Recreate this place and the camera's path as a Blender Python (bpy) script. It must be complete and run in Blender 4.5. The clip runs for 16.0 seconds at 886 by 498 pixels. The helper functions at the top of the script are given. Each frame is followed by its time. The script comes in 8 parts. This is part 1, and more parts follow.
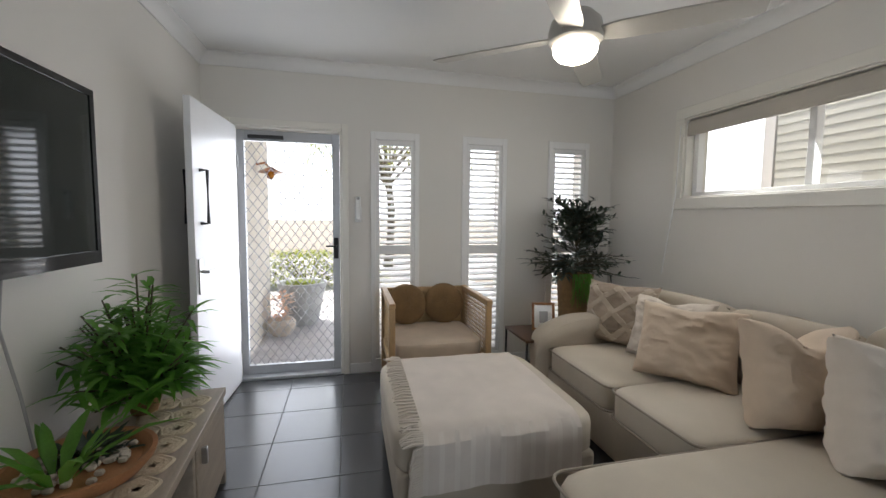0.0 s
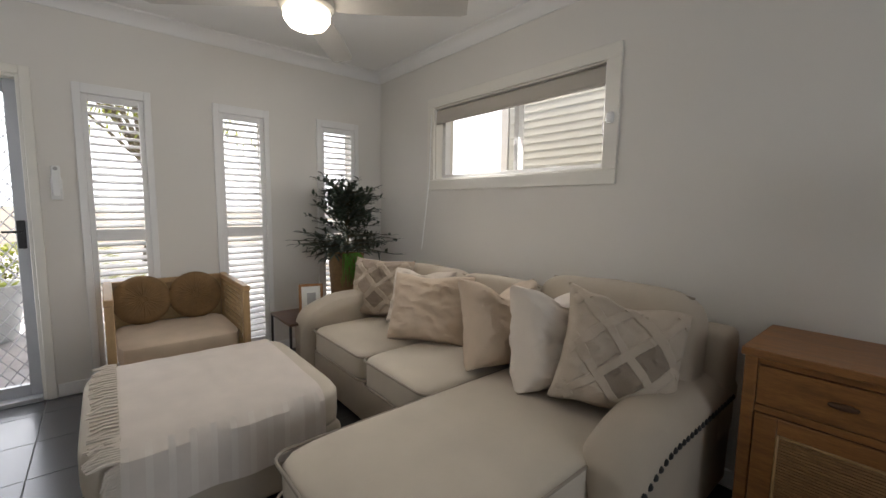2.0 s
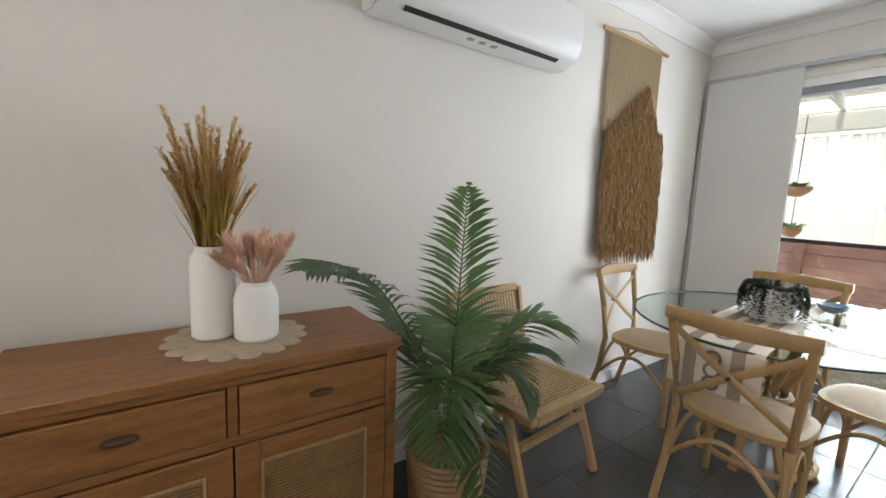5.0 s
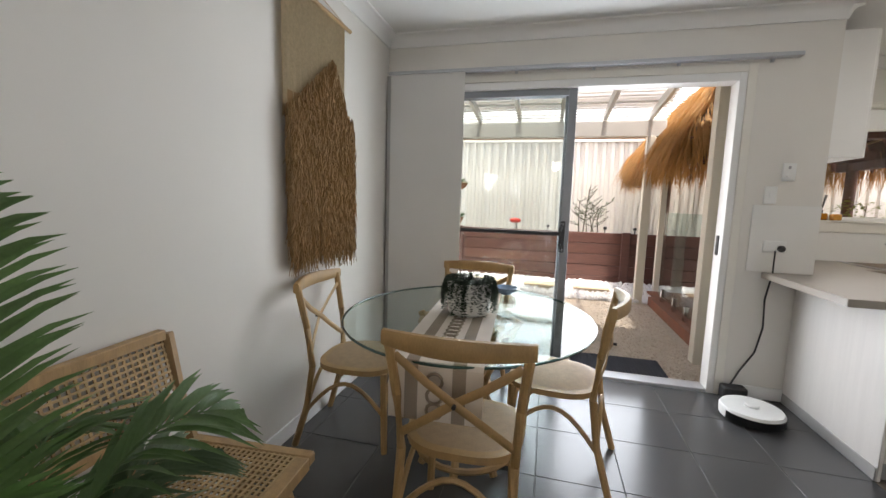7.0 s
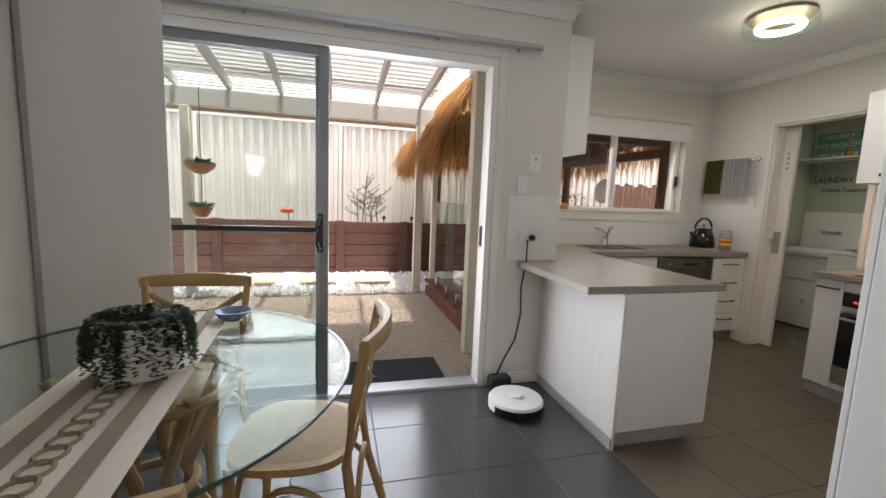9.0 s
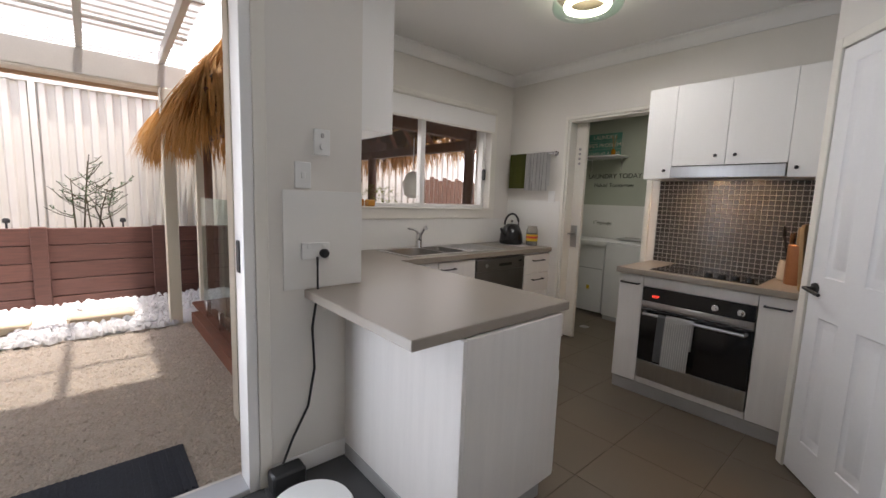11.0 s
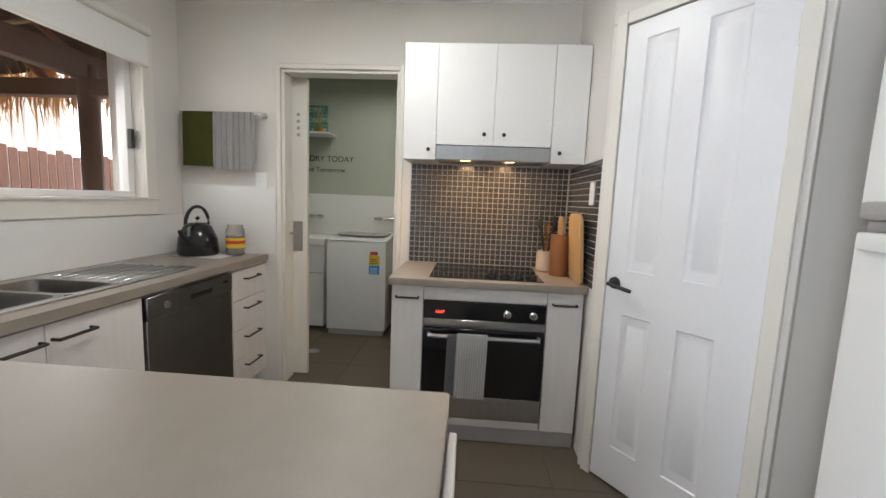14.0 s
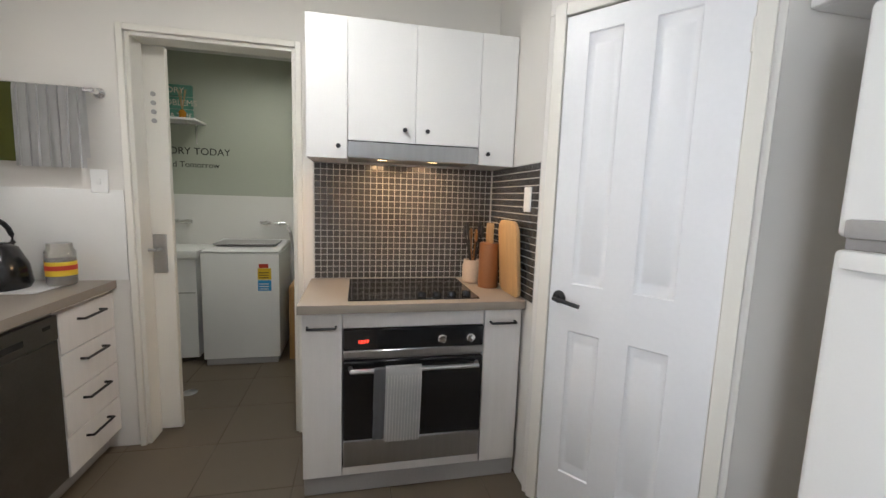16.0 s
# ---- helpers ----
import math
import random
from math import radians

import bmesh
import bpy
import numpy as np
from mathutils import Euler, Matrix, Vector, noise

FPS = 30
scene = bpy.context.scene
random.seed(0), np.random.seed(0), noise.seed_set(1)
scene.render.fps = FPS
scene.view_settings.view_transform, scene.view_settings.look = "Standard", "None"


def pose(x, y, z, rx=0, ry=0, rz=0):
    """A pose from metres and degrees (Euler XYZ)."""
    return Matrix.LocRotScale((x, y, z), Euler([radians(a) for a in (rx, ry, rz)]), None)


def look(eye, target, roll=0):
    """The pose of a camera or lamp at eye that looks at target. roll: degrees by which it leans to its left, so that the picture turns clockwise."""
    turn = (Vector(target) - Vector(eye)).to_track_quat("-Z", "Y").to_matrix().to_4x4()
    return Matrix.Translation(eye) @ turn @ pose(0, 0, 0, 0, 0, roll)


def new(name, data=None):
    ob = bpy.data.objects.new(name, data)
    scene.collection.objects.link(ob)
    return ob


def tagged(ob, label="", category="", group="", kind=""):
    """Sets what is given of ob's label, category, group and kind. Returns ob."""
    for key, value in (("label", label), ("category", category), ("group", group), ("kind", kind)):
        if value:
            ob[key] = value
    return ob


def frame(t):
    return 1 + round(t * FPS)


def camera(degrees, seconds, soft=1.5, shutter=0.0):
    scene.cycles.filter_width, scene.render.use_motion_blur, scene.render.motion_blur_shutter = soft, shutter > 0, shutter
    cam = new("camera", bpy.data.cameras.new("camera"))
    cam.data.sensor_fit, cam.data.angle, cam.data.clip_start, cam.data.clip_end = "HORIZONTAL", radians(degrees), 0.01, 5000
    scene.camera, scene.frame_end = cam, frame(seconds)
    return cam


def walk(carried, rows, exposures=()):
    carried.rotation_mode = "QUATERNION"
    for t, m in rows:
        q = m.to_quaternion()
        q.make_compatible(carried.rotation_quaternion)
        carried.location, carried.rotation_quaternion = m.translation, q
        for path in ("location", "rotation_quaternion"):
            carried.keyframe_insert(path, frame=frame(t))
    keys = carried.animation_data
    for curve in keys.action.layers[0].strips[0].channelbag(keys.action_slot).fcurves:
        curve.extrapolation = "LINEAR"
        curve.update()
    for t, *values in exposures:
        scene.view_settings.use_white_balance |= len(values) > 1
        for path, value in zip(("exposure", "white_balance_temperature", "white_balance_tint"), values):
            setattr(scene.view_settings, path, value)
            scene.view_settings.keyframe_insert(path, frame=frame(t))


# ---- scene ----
cam = camera(95.0, 16.0)
PATH = [
    (0, (0.169, 0.331, 1.373), (0.619, 2.274, 1.218), 0.6),
    (0.5, (0.229, 0.358, 1.352), (0.929, 2.225, 1.187), 0.6),
    (1, (0.308, 0.341, 1.332), (1.187, 2.129, 1.156), 0.7),
    (1.5, (0.394, 0.286, 1.314), (1.473, 1.96, 1.129), 0.8),
    (2, (0.462, 0.224, 1.316), (1.74, 1.748, 1.108), 0.8),
    (2.5, (0.485, 0.268, 1.334), (2.062, 1.472, 1.083), 1.1),
    (3, (0.544, 0.294, 1.318), (2.367, 1.074, 1.057), 1.5),
    (3.5, (0.699, 0.3, 1.297), (2.647, 0.665, 1.026), 1.8),
    (4, (0.858, 0.307, 1.262), (2.833, 0.124, 1.011), 2.7),
    (4.5, (0.984, 0.317, 1.279), (2.839, -0.389, 1.027), 2.4),
    (5, (1.063, 0.258, 1.305), (2.677, -0.896, 1.053), 2.4),
    (5.2, (1.059, 0.18, 1.332), (2.603, -1.061, 1.055), 2.3),
    (7.3, (1.391, -0.401, 1.302), (1.676, -2.367, 1.07), 2.0),
    (7.5, (1.366, -0.48, 1.292), (1.523, -2.459, 1.051), 2.3),
    (8, (1.259, -0.654, 1.276), (1.1, -2.634, 1.039), 2.3),
    (8.5, (1.211, -0.768, 1.29), (0.853, -2.722, 1.058), 2.0),
    (8.7, (1.195, -0.823, 1.311), (0.776, -2.764, 1.071), 2.1),
    (11, (0.661, -1.706, 1.348), (-0.645, -3.2, 1.101), 2.0),
    (11.5, (0.49, -1.862, 1.34), (-1.061, -3.1, 1.094), 2.0),
    (12, (0.288, -2.024, 1.312), (-1.389, -3.087, 1.067), 2.0),
    (12.5, (0.157, -2.171, 1.293), (-1.646, -3.003, 1.053), 2.0),
    (13, (0.07, -2.341, 1.305), (-1.84, -2.89, 1.077), 2.1),
    (13.5, (-0.014, -2.494, 1.319), (-1.964, -2.87, 1.082), 2.0),
    (14, (-0.133, -2.654, 1.316), (-2.115, -2.781, 1.079), 2.3),
    (14.5, (-0.263, -2.596, 1.33), (-2.243, -2.471, 1.082), 1.9),
    (15, (-0.324, -2.696, 1.354), (-2.254, -2.227, 1.121), 2.0),
    (15.5, (-0.389, -2.8, 1.381), (-2.306, -2.29, 1.126), 2.1),
    (16, (-0.468, -2.827, 1.372), (-2.408, -2.407, 1.125), 1.9),
]
walk(cam, [(t, look(eye, target, roll)) for t, eye, target, roll in PATH],
     [(0.0, 0.82, 6150, 11), (1.0, 0.68, 6300, 12), (2.0, 0.84, 6400, 13), (3.0, 1.5, 6350, 13), (3.5, 1.75, 6250, 11), (4.2, 2.03, 6450, 12), (5.0, 1.9, 6500, 13), (8.0, 1.08, 6700, 14),
      (11.0, 1.02, 6400, 17), (13.0, 1.43, 6250, 13), (16.0, 1.58, 6200, 13)])

# ---- world, sun, large lights ----
world = bpy.data.worlds.new("world")
scene.world = world
world.use_nodes = True
_wt = world.node_tree
_sky = _wt.nodes.new("ShaderNodeTexSky")
_sky.sky_type, _sky.sun_disc = "NISHITA", False
_sky.sun_elevation, _sky.sun_rotation = radians(81.2), radians(330)
_sky.dust_density = 6.0
_wt.links.new(_sky.outputs[0], _wt.nodes["Background"].inputs[0])
_wt.nodes["Background"].inputs[1].default_value = 0.15


def lamp(name, kind, m, energy, colour=(1, 1, 1), size=0.1, size_y=None, angle=None):
    data = bpy.data.lights.new(name, kind)
    data.energy, data.color = energy, colour
    if kind == "AREA":
        data.size = size
        if size_y:
            data.shape, data.size_y = "RECTANGLE", size_y
    elif kind == "SUN":
        data.angle = radians(angle)
    else:
        data.shadow_soft_size = size
    ob = new(name, data)
    ob.matrix_basis = m
    return ob


lamp("sun", "SUN", look((-0.7, 1.2, 9), (0, 0, 0)), 4.6, (1, 0.95, 0.87), angle=1.2)
# daylight standing in the openings
lamp("daylight_sliding_door", "AREA", look((1.22, -3.70, 1.15), (1.22, 0, 1.0)), 27, (0.85, 0.93, 1), 1.35, 1.8)
lamp("daylight_front_door", "AREA", look((-0.3, 4.08, 1.1), (-0.1, 0, 0.9)), 10, (0.93, 0.96, 1), 0.7, 1.85)
lamp("daylight_side_window", "AREA", look((2.76, 2.2, 1.8), (0, 1.6, 0.4)), 6, (1, 0.99, 0.95), 1.3, 0.4)
lamp("daylight_kitchen_window", "AREA", look((-1.7, -4.8, 1.62), (-1.7, -3, 1.2)), 2.2, (1, 0.97, 0.92), 1.4, 0.6)
for _x in (0.555, 1.355, 2.165):
    lamp("daylight_shutter", "AREA", look((_x, 4.07, 1.1), (_x, 0, 1.0)), 2, (0.95, 0.97, 1), 0.24, 1.7)
# lamps of the place
lamp("fan_bulb", "POINT", pose(1.258, 2.2, 2.12), 4.2, (1, 0.93, 0.82), 0.07)
lamp("kitchen_bulb", "AREA", pose(-1.70, -3.15, 2.50), 5.4, (1, 0.98, 0.95), 0.34)
lamp("hood_bulb", "AREA", pose(-2.56, -2.70, 1.548), 0.8, (1, 0.64, 0.32), 0.08)
lamp("hood_bulb", "AREA", pose(-2.56, -2.44, 1.548), 0.8, (1, 0.64, 0.32), 0.08)
# unseen fill without a fitting, added to brighten the laundry
lamp("laundry_fill", "AREA", pose(-3.7, -3.6, 2.4), 2.4, (1, 0.97, 0.84), 0.3)


# ---- materials ----
def mat(name, colour, rough=0.5, metal=0.0, vary=0.1, scale=6.0, fine=120.0, bump=0.1, stretch=(1, 1, 1), colour2=None, emit=0.0, piece=0.0,
        coat=0.0, alpha=1.0, trans=0.0, depth=0.004, uneven=0.15):
    """Two scales of variation over a base colour, fine relief and uneven gloss."""
    m = bpy.data.materials.new(name)
    m.use_nodes = True
    t = m.node_tree
    b = t.nodes["Principled BSDF"]
    add, link = t.nodes.new, t.links.new
    c1 = Vector(colour)
    c2 = Vector(colour2) if colour2 else c1 * (1 - vary)
    co = add("ShaderNodeTexCoord")
    mp = add("ShaderNodeMapping")
    mp.inputs["Scale"].default_value = stretch
    link(co.outputs["Object"], mp.inputs[0])
    big, small = add("ShaderNodeTexNoise"), add("ShaderNodeTexNoise")
    for n, s, d in ((big, scale, 4), (small, fine, 3)):
        n.inputs["Scale"].default_value, n.inputs["Detail"].default_value = s, d
        link(mp.outputs[0], n.inputs["Vector"])
    ramp = add("ShaderNodeValToRGB")
    ramp.color_ramp.elements[0].position, ramp.color_ramp.elements[1].position = 0.3, 0.7
    ramp.color_ramp.elements[0].color, ramp.color_ramp.elements[1].color = (*c2, 1), (*c1, 1)
    link(big.outputs[0], ramp.inputs[0])
    mix = add("ShaderNodeMix")
    mix.data_type, mix.blend_type = "RGBA", "MULTIPLY"
    mix.inputs[0].default_value = min(1.0, vary * 1.5)
    link(ramp.outputs[0], mix.inputs[6])
    link(small.outputs[0], mix.inputs[7])
    out = mix.outputs[2]
    if piece:
        info, val = add("ShaderNodeObjectInfo"), add("ShaderNodeMapRange")
        val.inputs[3].default_value, val.inputs[4].default_value = 1 - piece, 1 + piece
        link(info.outputs["Random"], val.inputs[0])
        hsv = add("ShaderNodeHueSaturation")
        link(val.outputs[0], hsv.inputs["Value"])
        link(out, hsv.inputs["Color"])
        out = hsv.outputs[0]
    link(out, b.inputs["Base Color"])
    rr = add("ShaderNodeMapRange")
    rr.inputs[3].default_value, rr.inputs[4].default_value = max(0.02, rough * (1 - uneven)), min(1, rough * (1 + uneven))
    link(big.outputs[0], rr.inputs[0])
    link(rr.outputs[0], b.inputs["Roughness"])
    b.inputs["Metallic"].default_value = metal
    b.inputs["Coat Weight"].default_value = coat
    b.inputs["Transmission Weight"].default_value = trans
    b.inputs["Alpha"].default_value = alpha
    if bump:
        bp = add("ShaderNodeBump")
        bp.inputs["Strength"].default_value, bp.inputs["Distance"].default_value = bump, depth
        link(small.outputs[0], bp.inputs["Height"])
        link(bp.outputs[0], b.inputs["Normal"])
    if emit:
        b.inputs["Emission Color"].default_value = (*colour, 1)
        b.inputs["Emission Strength"].default_value = emit
    return m


def thin(m, share, colour, way="Translucent"):
    """Let a share of the light through, as leaves and plastic sheet do."""
    t = m.node_tree
    b, o = t.nodes["Principled BSDF"], t.nodes["Material Output"]
    tl, mx = t.nodes.new("ShaderNodeBsdf" + way), t.nodes.new("ShaderNodeMixShader")
    tl.inputs[0].default_value = (*colour, 1)
    mx.inputs[0].default_value = share
    t.links.new(b.outputs[0], mx.inputs[1]), t.links.new(tl.outputs[0], mx.inputs[2]), t.links.new(mx.outputs[0], o.inputs[0])
    return m


def glass_mat(name, tint=(1, 1, 1), rough=0.0, gloss=0.7):
    """Thin pane: mostly clear, with a Fresnel gloss."""
    m = bpy.data.materials.new(name)
    m.use_nodes = True
    t = m.node_tree
    t.nodes.clear()
    add, link = t.nodes.new, t.links.new
    o, mx, tr, gl, lw = (add("ShaderNode" + n) for n in ("OutputMaterial", "MixShader", "BsdfTransparent", "BsdfGlossy", "LayerWeight"))
    tr.inputs[0].default_value = (*tint, 1)
    gl.inputs["Roughness"].default_value = rough
    lw.inputs[0].default_value = 0.5
    p1, p2 = add("ShaderNodeMath"), add("ShaderNodeMath")
    p1.operation, p2.operation = "POWER", "MULTIPLY_ADD"
    p1.inputs[1].default_value, p2.inputs[1].default_value, p2.inputs[2].default_value = 4.5, gloss, 0.025
    link(lw.outputs["Facing"], p1.inputs[0]), link(p1.outputs[0], p2.inputs[0]), link(p2.outputs[0], mx.inputs[0])
    link(tr.outputs[0], mx.inputs[1]), link(gl.outputs[0], mx.inputs[2]), link(mx.outputs[0], o.inputs[0])
    return m


M = dict(
    wall=mat("wall_paint", (0.74, 0.71, 0.66), 0.75, vary=0.03, scale=1.5, fine=260, bump=0.08, depth=0.002),
    ceiling=mat("ceiling_paint", (0.8, 0.79, 0.77), 0.8, vary=0.02, scale=1.2, fine=200, bump=0.06, depth=0.002),
    trim=mat("gloss_trim", (0.78, 0.75, 0.68), 0.35, vary=0.03, scale=3, bump=0.03),
    white=mat("white_paint", (0.82, 0.81, 0.79), 0.4, vary=0.03, scale=3, bump=0.03),
    door=mat("door_paint", (0.84, 0.84, 0.85), 0.35, vary=0.03, scale=4, fine=60, bump=0.04),
    sage=mat("laundry_paint", (0.47, 0.5, 0.42), 0.7, vary=0.05, scale=2, fine=200, bump=0.06),
    tile=mat("floor_tile", (0.066, 0.066, 0.067), 0.24, vary=0.05, scale=2.5, fine=240, bump=0, piece=0.04, depth=0.002, uneven=0.03),
    # same grey tile and joints, with the kitchen's warm light painted into the colour
    tile_warm_light=mat("kitchen_tile_warm_lit", (0.122, 0.096, 0.066), 0.45, vary=0.07, scale=2.5, fine=240, bump=0.03, piece=0.03, depth=0.002, uneven=0.05),
    grout_warm_light=mat("warm_lit_grout", (0.113, 0.09, 0.062), 0.85, vary=0.2, scale=20),
    grout=mat("grout", (0.09, 0.088, 0.085), 0.85, vary=0.2, scale=20),
    grout_light=mat("pale_grout", (0.68, 0.65, 0.6), 0.8, vary=0.15, scale=40),
    alu=mat("aluminium_frame", (0.5, 0.51, 0.53), 0.4, 0.35, vary=0.05, scale=8),
    alu_dark=mat("charcoal_aluminium", (0.27, 0.28, 0.3), 0.4, 0.3, vary=0.05, scale=8),
    mesh=mat("screen_mesh", (0.45, 0.45, 0.46), 0.5, 0.4, vary=0.08),
    steel=mat("brushed_steel", (0.56, 0.56, 0.56), 0.3, 1.0, vary=0.08, scale=4, fine=90, bump=0.1, stretch=(1, 12, 1), depth=0.001),
    chrome=mat("chrome", (0.8, 0.8, 0.8), 0.12, 1.0, vary=0.04),
    black=mat("black_plastic", (0.02, 0.02, 0.021), 0.45, vary=0.2, scale=20),
    black_gloss=mat("black_glass", (0.012, 0.012, 0.013), 0.08, vary=0.1, bump=0),
    kettle_black=mat("black_enamel", (0.012, 0.012, 0.013), 0.22, vary=0.1, bump=0),
    # darker steel than the drainer's, for the bowls and the dishwasher
    sink_steel=mat("dark_sink_steel", (0.3, 0.29, 0.28), 0.34, 1.0, vary=0.12, scale=8, bump=0.03),
    screen=mat("tv_screen", (0.008, 0.014, 0.012), 0.05, vary=0.1, bump=0),
    plastic=mat("white_plastic", (0.8, 0.8, 0.78), 0.35, vary=0.02, bump=0.02),
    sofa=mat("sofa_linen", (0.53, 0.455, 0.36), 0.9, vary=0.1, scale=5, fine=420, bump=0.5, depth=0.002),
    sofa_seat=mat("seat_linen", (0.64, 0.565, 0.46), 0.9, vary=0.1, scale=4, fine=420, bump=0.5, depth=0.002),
    piping=mat("sofa_piping", (0.36, 0.31, 0.25), 0.85, vary=0.1),
    cream_cloth=mat("cream_cotton", (0.66, 0.53, 0.4), 0.9, vary=0.12, scale=9, fine=380, bump=0.55, depth=0.003),
    white_cloth=mat("white_linen", (0.74, 0.66, 0.57), 0.9, vary=0.08, scale=9, fine=380, bump=0.5, depth=0.003),
    taupe_cloth=mat("taupe_cloth", (0.46, 0.37, 0.285), 0.9, vary=0.15, scale=9, fine=300, bump=0.6, depth=0.003),
    taupe_light=mat("pale_taupe_cloth", (0.55, 0.46, 0.36), 0.9, vary=0.12, scale=9, fine=300, bump=0.6, depth=0.003),
    diamond=mat("raised_diamond_band", (0.56, 0.47, 0.37), 0.9, vary=0.1, fine=300, bump=0.5),
    brown_patch=mat("brown_tuft", (0.36, 0.29, 0.22), 0.95, vary=0.2, fine=300, bump=0.6),
    ochre=mat("ochre_velvet", (0.29, 0.17, 0.07), 0.85, vary=0.25, scale=12, fine=300, bump=0.4),
    throw=mat("throw_weave", (0.74, 0.66, 0.59), 0.9, vary=0.08, scale=9, fine=500, bump=0.5, depth=0.002),
    throw_white=mat("throw_stripe", (0.77, 0.7, 0.63), 0.9, vary=0.06, scale=9, fine=500, bump=0.5, depth=0.002),
    oak=mat("pale_oak", (0.58, 0.37, 0.17), 0.5, vary=0.25, scale=5, fine=60, bump=0.15, stretch=(6, 6, 0.7)),
    teak=mat("honey_timber", (0.46, 0.2, 0.06), 0.42, vary=0.42, scale=6, fine=50, bump=0.2, stretch=(7, 0.8, 7)),
    # dark timber of knobs and tabletop, and painted shade behind the sideboard's slats
    teak_dark=mat("dark_timber_and_gap_shade", (0.11, 0.05, 0.02), 0.6, vary=0.3),
    cane_honey=mat("honey_cane", (0.37, 0.2, 0.08), 0.6, vary=0.25, scale=30, fine=150, bump=0.3),
    cane=mat("woven_cane", (0.56, 0.38, 0.18), 0.7, vary=0.2, scale=40, fine=200, bump=0.3),
    rattan=mat("rattan_chair_timber", (0.5, 0.31, 0.125), 0.5, vary=0.22, scale=6, fine=70, bump=0.15, stretch=(3, 3, 1)),
    seat_weave=mat("woven_seat", (0.47, 0.32, 0.19), 0.75, vary=0.2, scale=30, fine=240, bump=0.6, depth=0.003),
    washed=mat("washed_oak", (0.44, 0.36, 0.28), 0.6, vary=0.25, scale=4, fine=60, bump=0.2, stretch=(8, 0.8, 8)),
    laminate=mat("white_ash_laminate", (0.78, 0.75, 0.72), 0.4, vary=0.06, scale=3, fine=60, bump=0.05, stretch=(9, 9, 0.6)),
    bench=mat("stone_laminate", (0.31, 0.27, 0.225), 0.35, vary=0.08, scale=14, fine=300, bump=0.04),
    splash=mat("gloss_splashback", (0.8, 0.79, 0.76), 0.18, vary=0.02, bump=0),
    mosaic=mat("mosaic_tile", (0.08, 0.074, 0.068), 0.18, vary=0.2, scale=30, bump=0.03, piece=0.22),
    kick=mat("kickboard", (0.42, 0.41, 0.4), 0.45, 0.2, vary=0.08),
    leaf=thin(mat("bamboo_leaf", (0.17, 0.42, 0.05), 0.45, vary=0.35, scale=9, bump=0.1), 0.3, (0.16, 0.42, 0.04)),
    leaf_string=mat("string_plant_leaf", (0.04, 0.075, 0.03), 0.6, vary=0.35, scale=9, bump=0.1),
    leaf_dark=mat("olive_leaf", (0.065, 0.095, 0.06), 0.5, vary=0.35, scale=9, bump=0.1),
    leaf_palm=thin(mat("palm_leaf", (0.16, 0.27, 0.1), 0.42, vary=0.35, scale=9, bump=0.1), 0.3, (0.14, 0.3, 0.07)),
    leaf_grey=thin(mat("dusty_palm_leaf", (0.14, 0.21, 0.11), 0.5, vary=0.3, scale=9, bump=0.1), 0.25, (0.16, 0.26, 0.12)),
    stem=mat("plant_stem", (0.12, 0.1, 0.05), 0.7, vary=0.3),
    soil=mat("potting_soil", (0.05, 0.035, 0.025), 0.95, vary=0.4, scale=40, bump=0.6),
    terracotta=mat("terracotta", (0.5, 0.23, 0.1), 0.7, vary=0.2, scale=12),
    basket=mat("seagrass", (0.36, 0.22, 0.1), 0.85, vary=0.3, scale=30, fine=150, bump=0.7),
    ceramic=mat("white_ceramic", (0.83, 0.82, 0.78), 0.35, vary=0.03, bump=0.03),
    grass_dry=thin(mat("dried_pampas", (0.7, 0.47, 0.2), 0.9, vary=0.25, scale=20), 0.5, (0.85, 0.6, 0.28)),
    grass_stem=thin(mat("golden_stem", (0.5, 0.36, 0.07), 0.7, vary=0.3, scale=20), 0.4, (0.65, 0.46, 0.1)),
    blush=thin(mat("blush_bunny_tail", (0.85, 0.6, 0.45), 0.9, vary=0.15, scale=20), 0.45, (0.95, 0.72, 0.56)),
    jute=mat("jute_fringe", (0.46, 0.28, 0.12), 0.95, vary=0.22, scale=25, fine=150, bump=0.7),
    macrame=mat("cream_weave", (0.64, 0.5, 0.3), 0.9, vary=0.18, scale=60, fine=240, bump=0.7),
    lace=mat("crochet_cotton", (0.62, 0.51, 0.36), 0.9, vary=0.2, scale=30, fine=240, bump=0.6),
    blind=mat("blind_fabric", (0.66, 0.65, 0.63), 0.8, vary=0.03, scale=3, fine=420, bump=0.15),
    roller=mat("roller_blind", (0.5, 0.46, 0.4), 0.8, vary=0.05, fine=420, bump=0.15),
    fan=mat("satin_fan_blade", (0.48, 0.46, 0.42), 0.35, 0.3, vary=0.06),
    glow=mat("fan_light_glass", (1, 0.9, 0.72), 0.4, bump=0, emit=7),
    ring=mat("ceiling_ring", (1, 0.88, 0.68), 0.4, bump=0, emit=8),
    hood_glow=mat("hood_lens", (1, 0.6, 0.26), 0.4, bump=0, emit=4),
    led=mat("red_display", (1, 0.06, 0.03), 0.4, bump=0, emit=1.4),
    green_towel=mat("olive_towel", (0.13, 0.14, 0.025), 0.95, vary=0.2, fine=300, bump=0.7),
    grey_towel=mat("grey_towel", (0.24, 0.24, 0.25), 0.95, vary=0.2, fine=300, bump=0.7),
    white_towel=mat("white_towel", (0.68, 0.67, 0.65), 0.95, vary=0.1, fine=300, bump=0.7),
    copper=mat("copper_block", (0.4, 0.17, 0.07), 0.4, 0.4, vary=0.15),
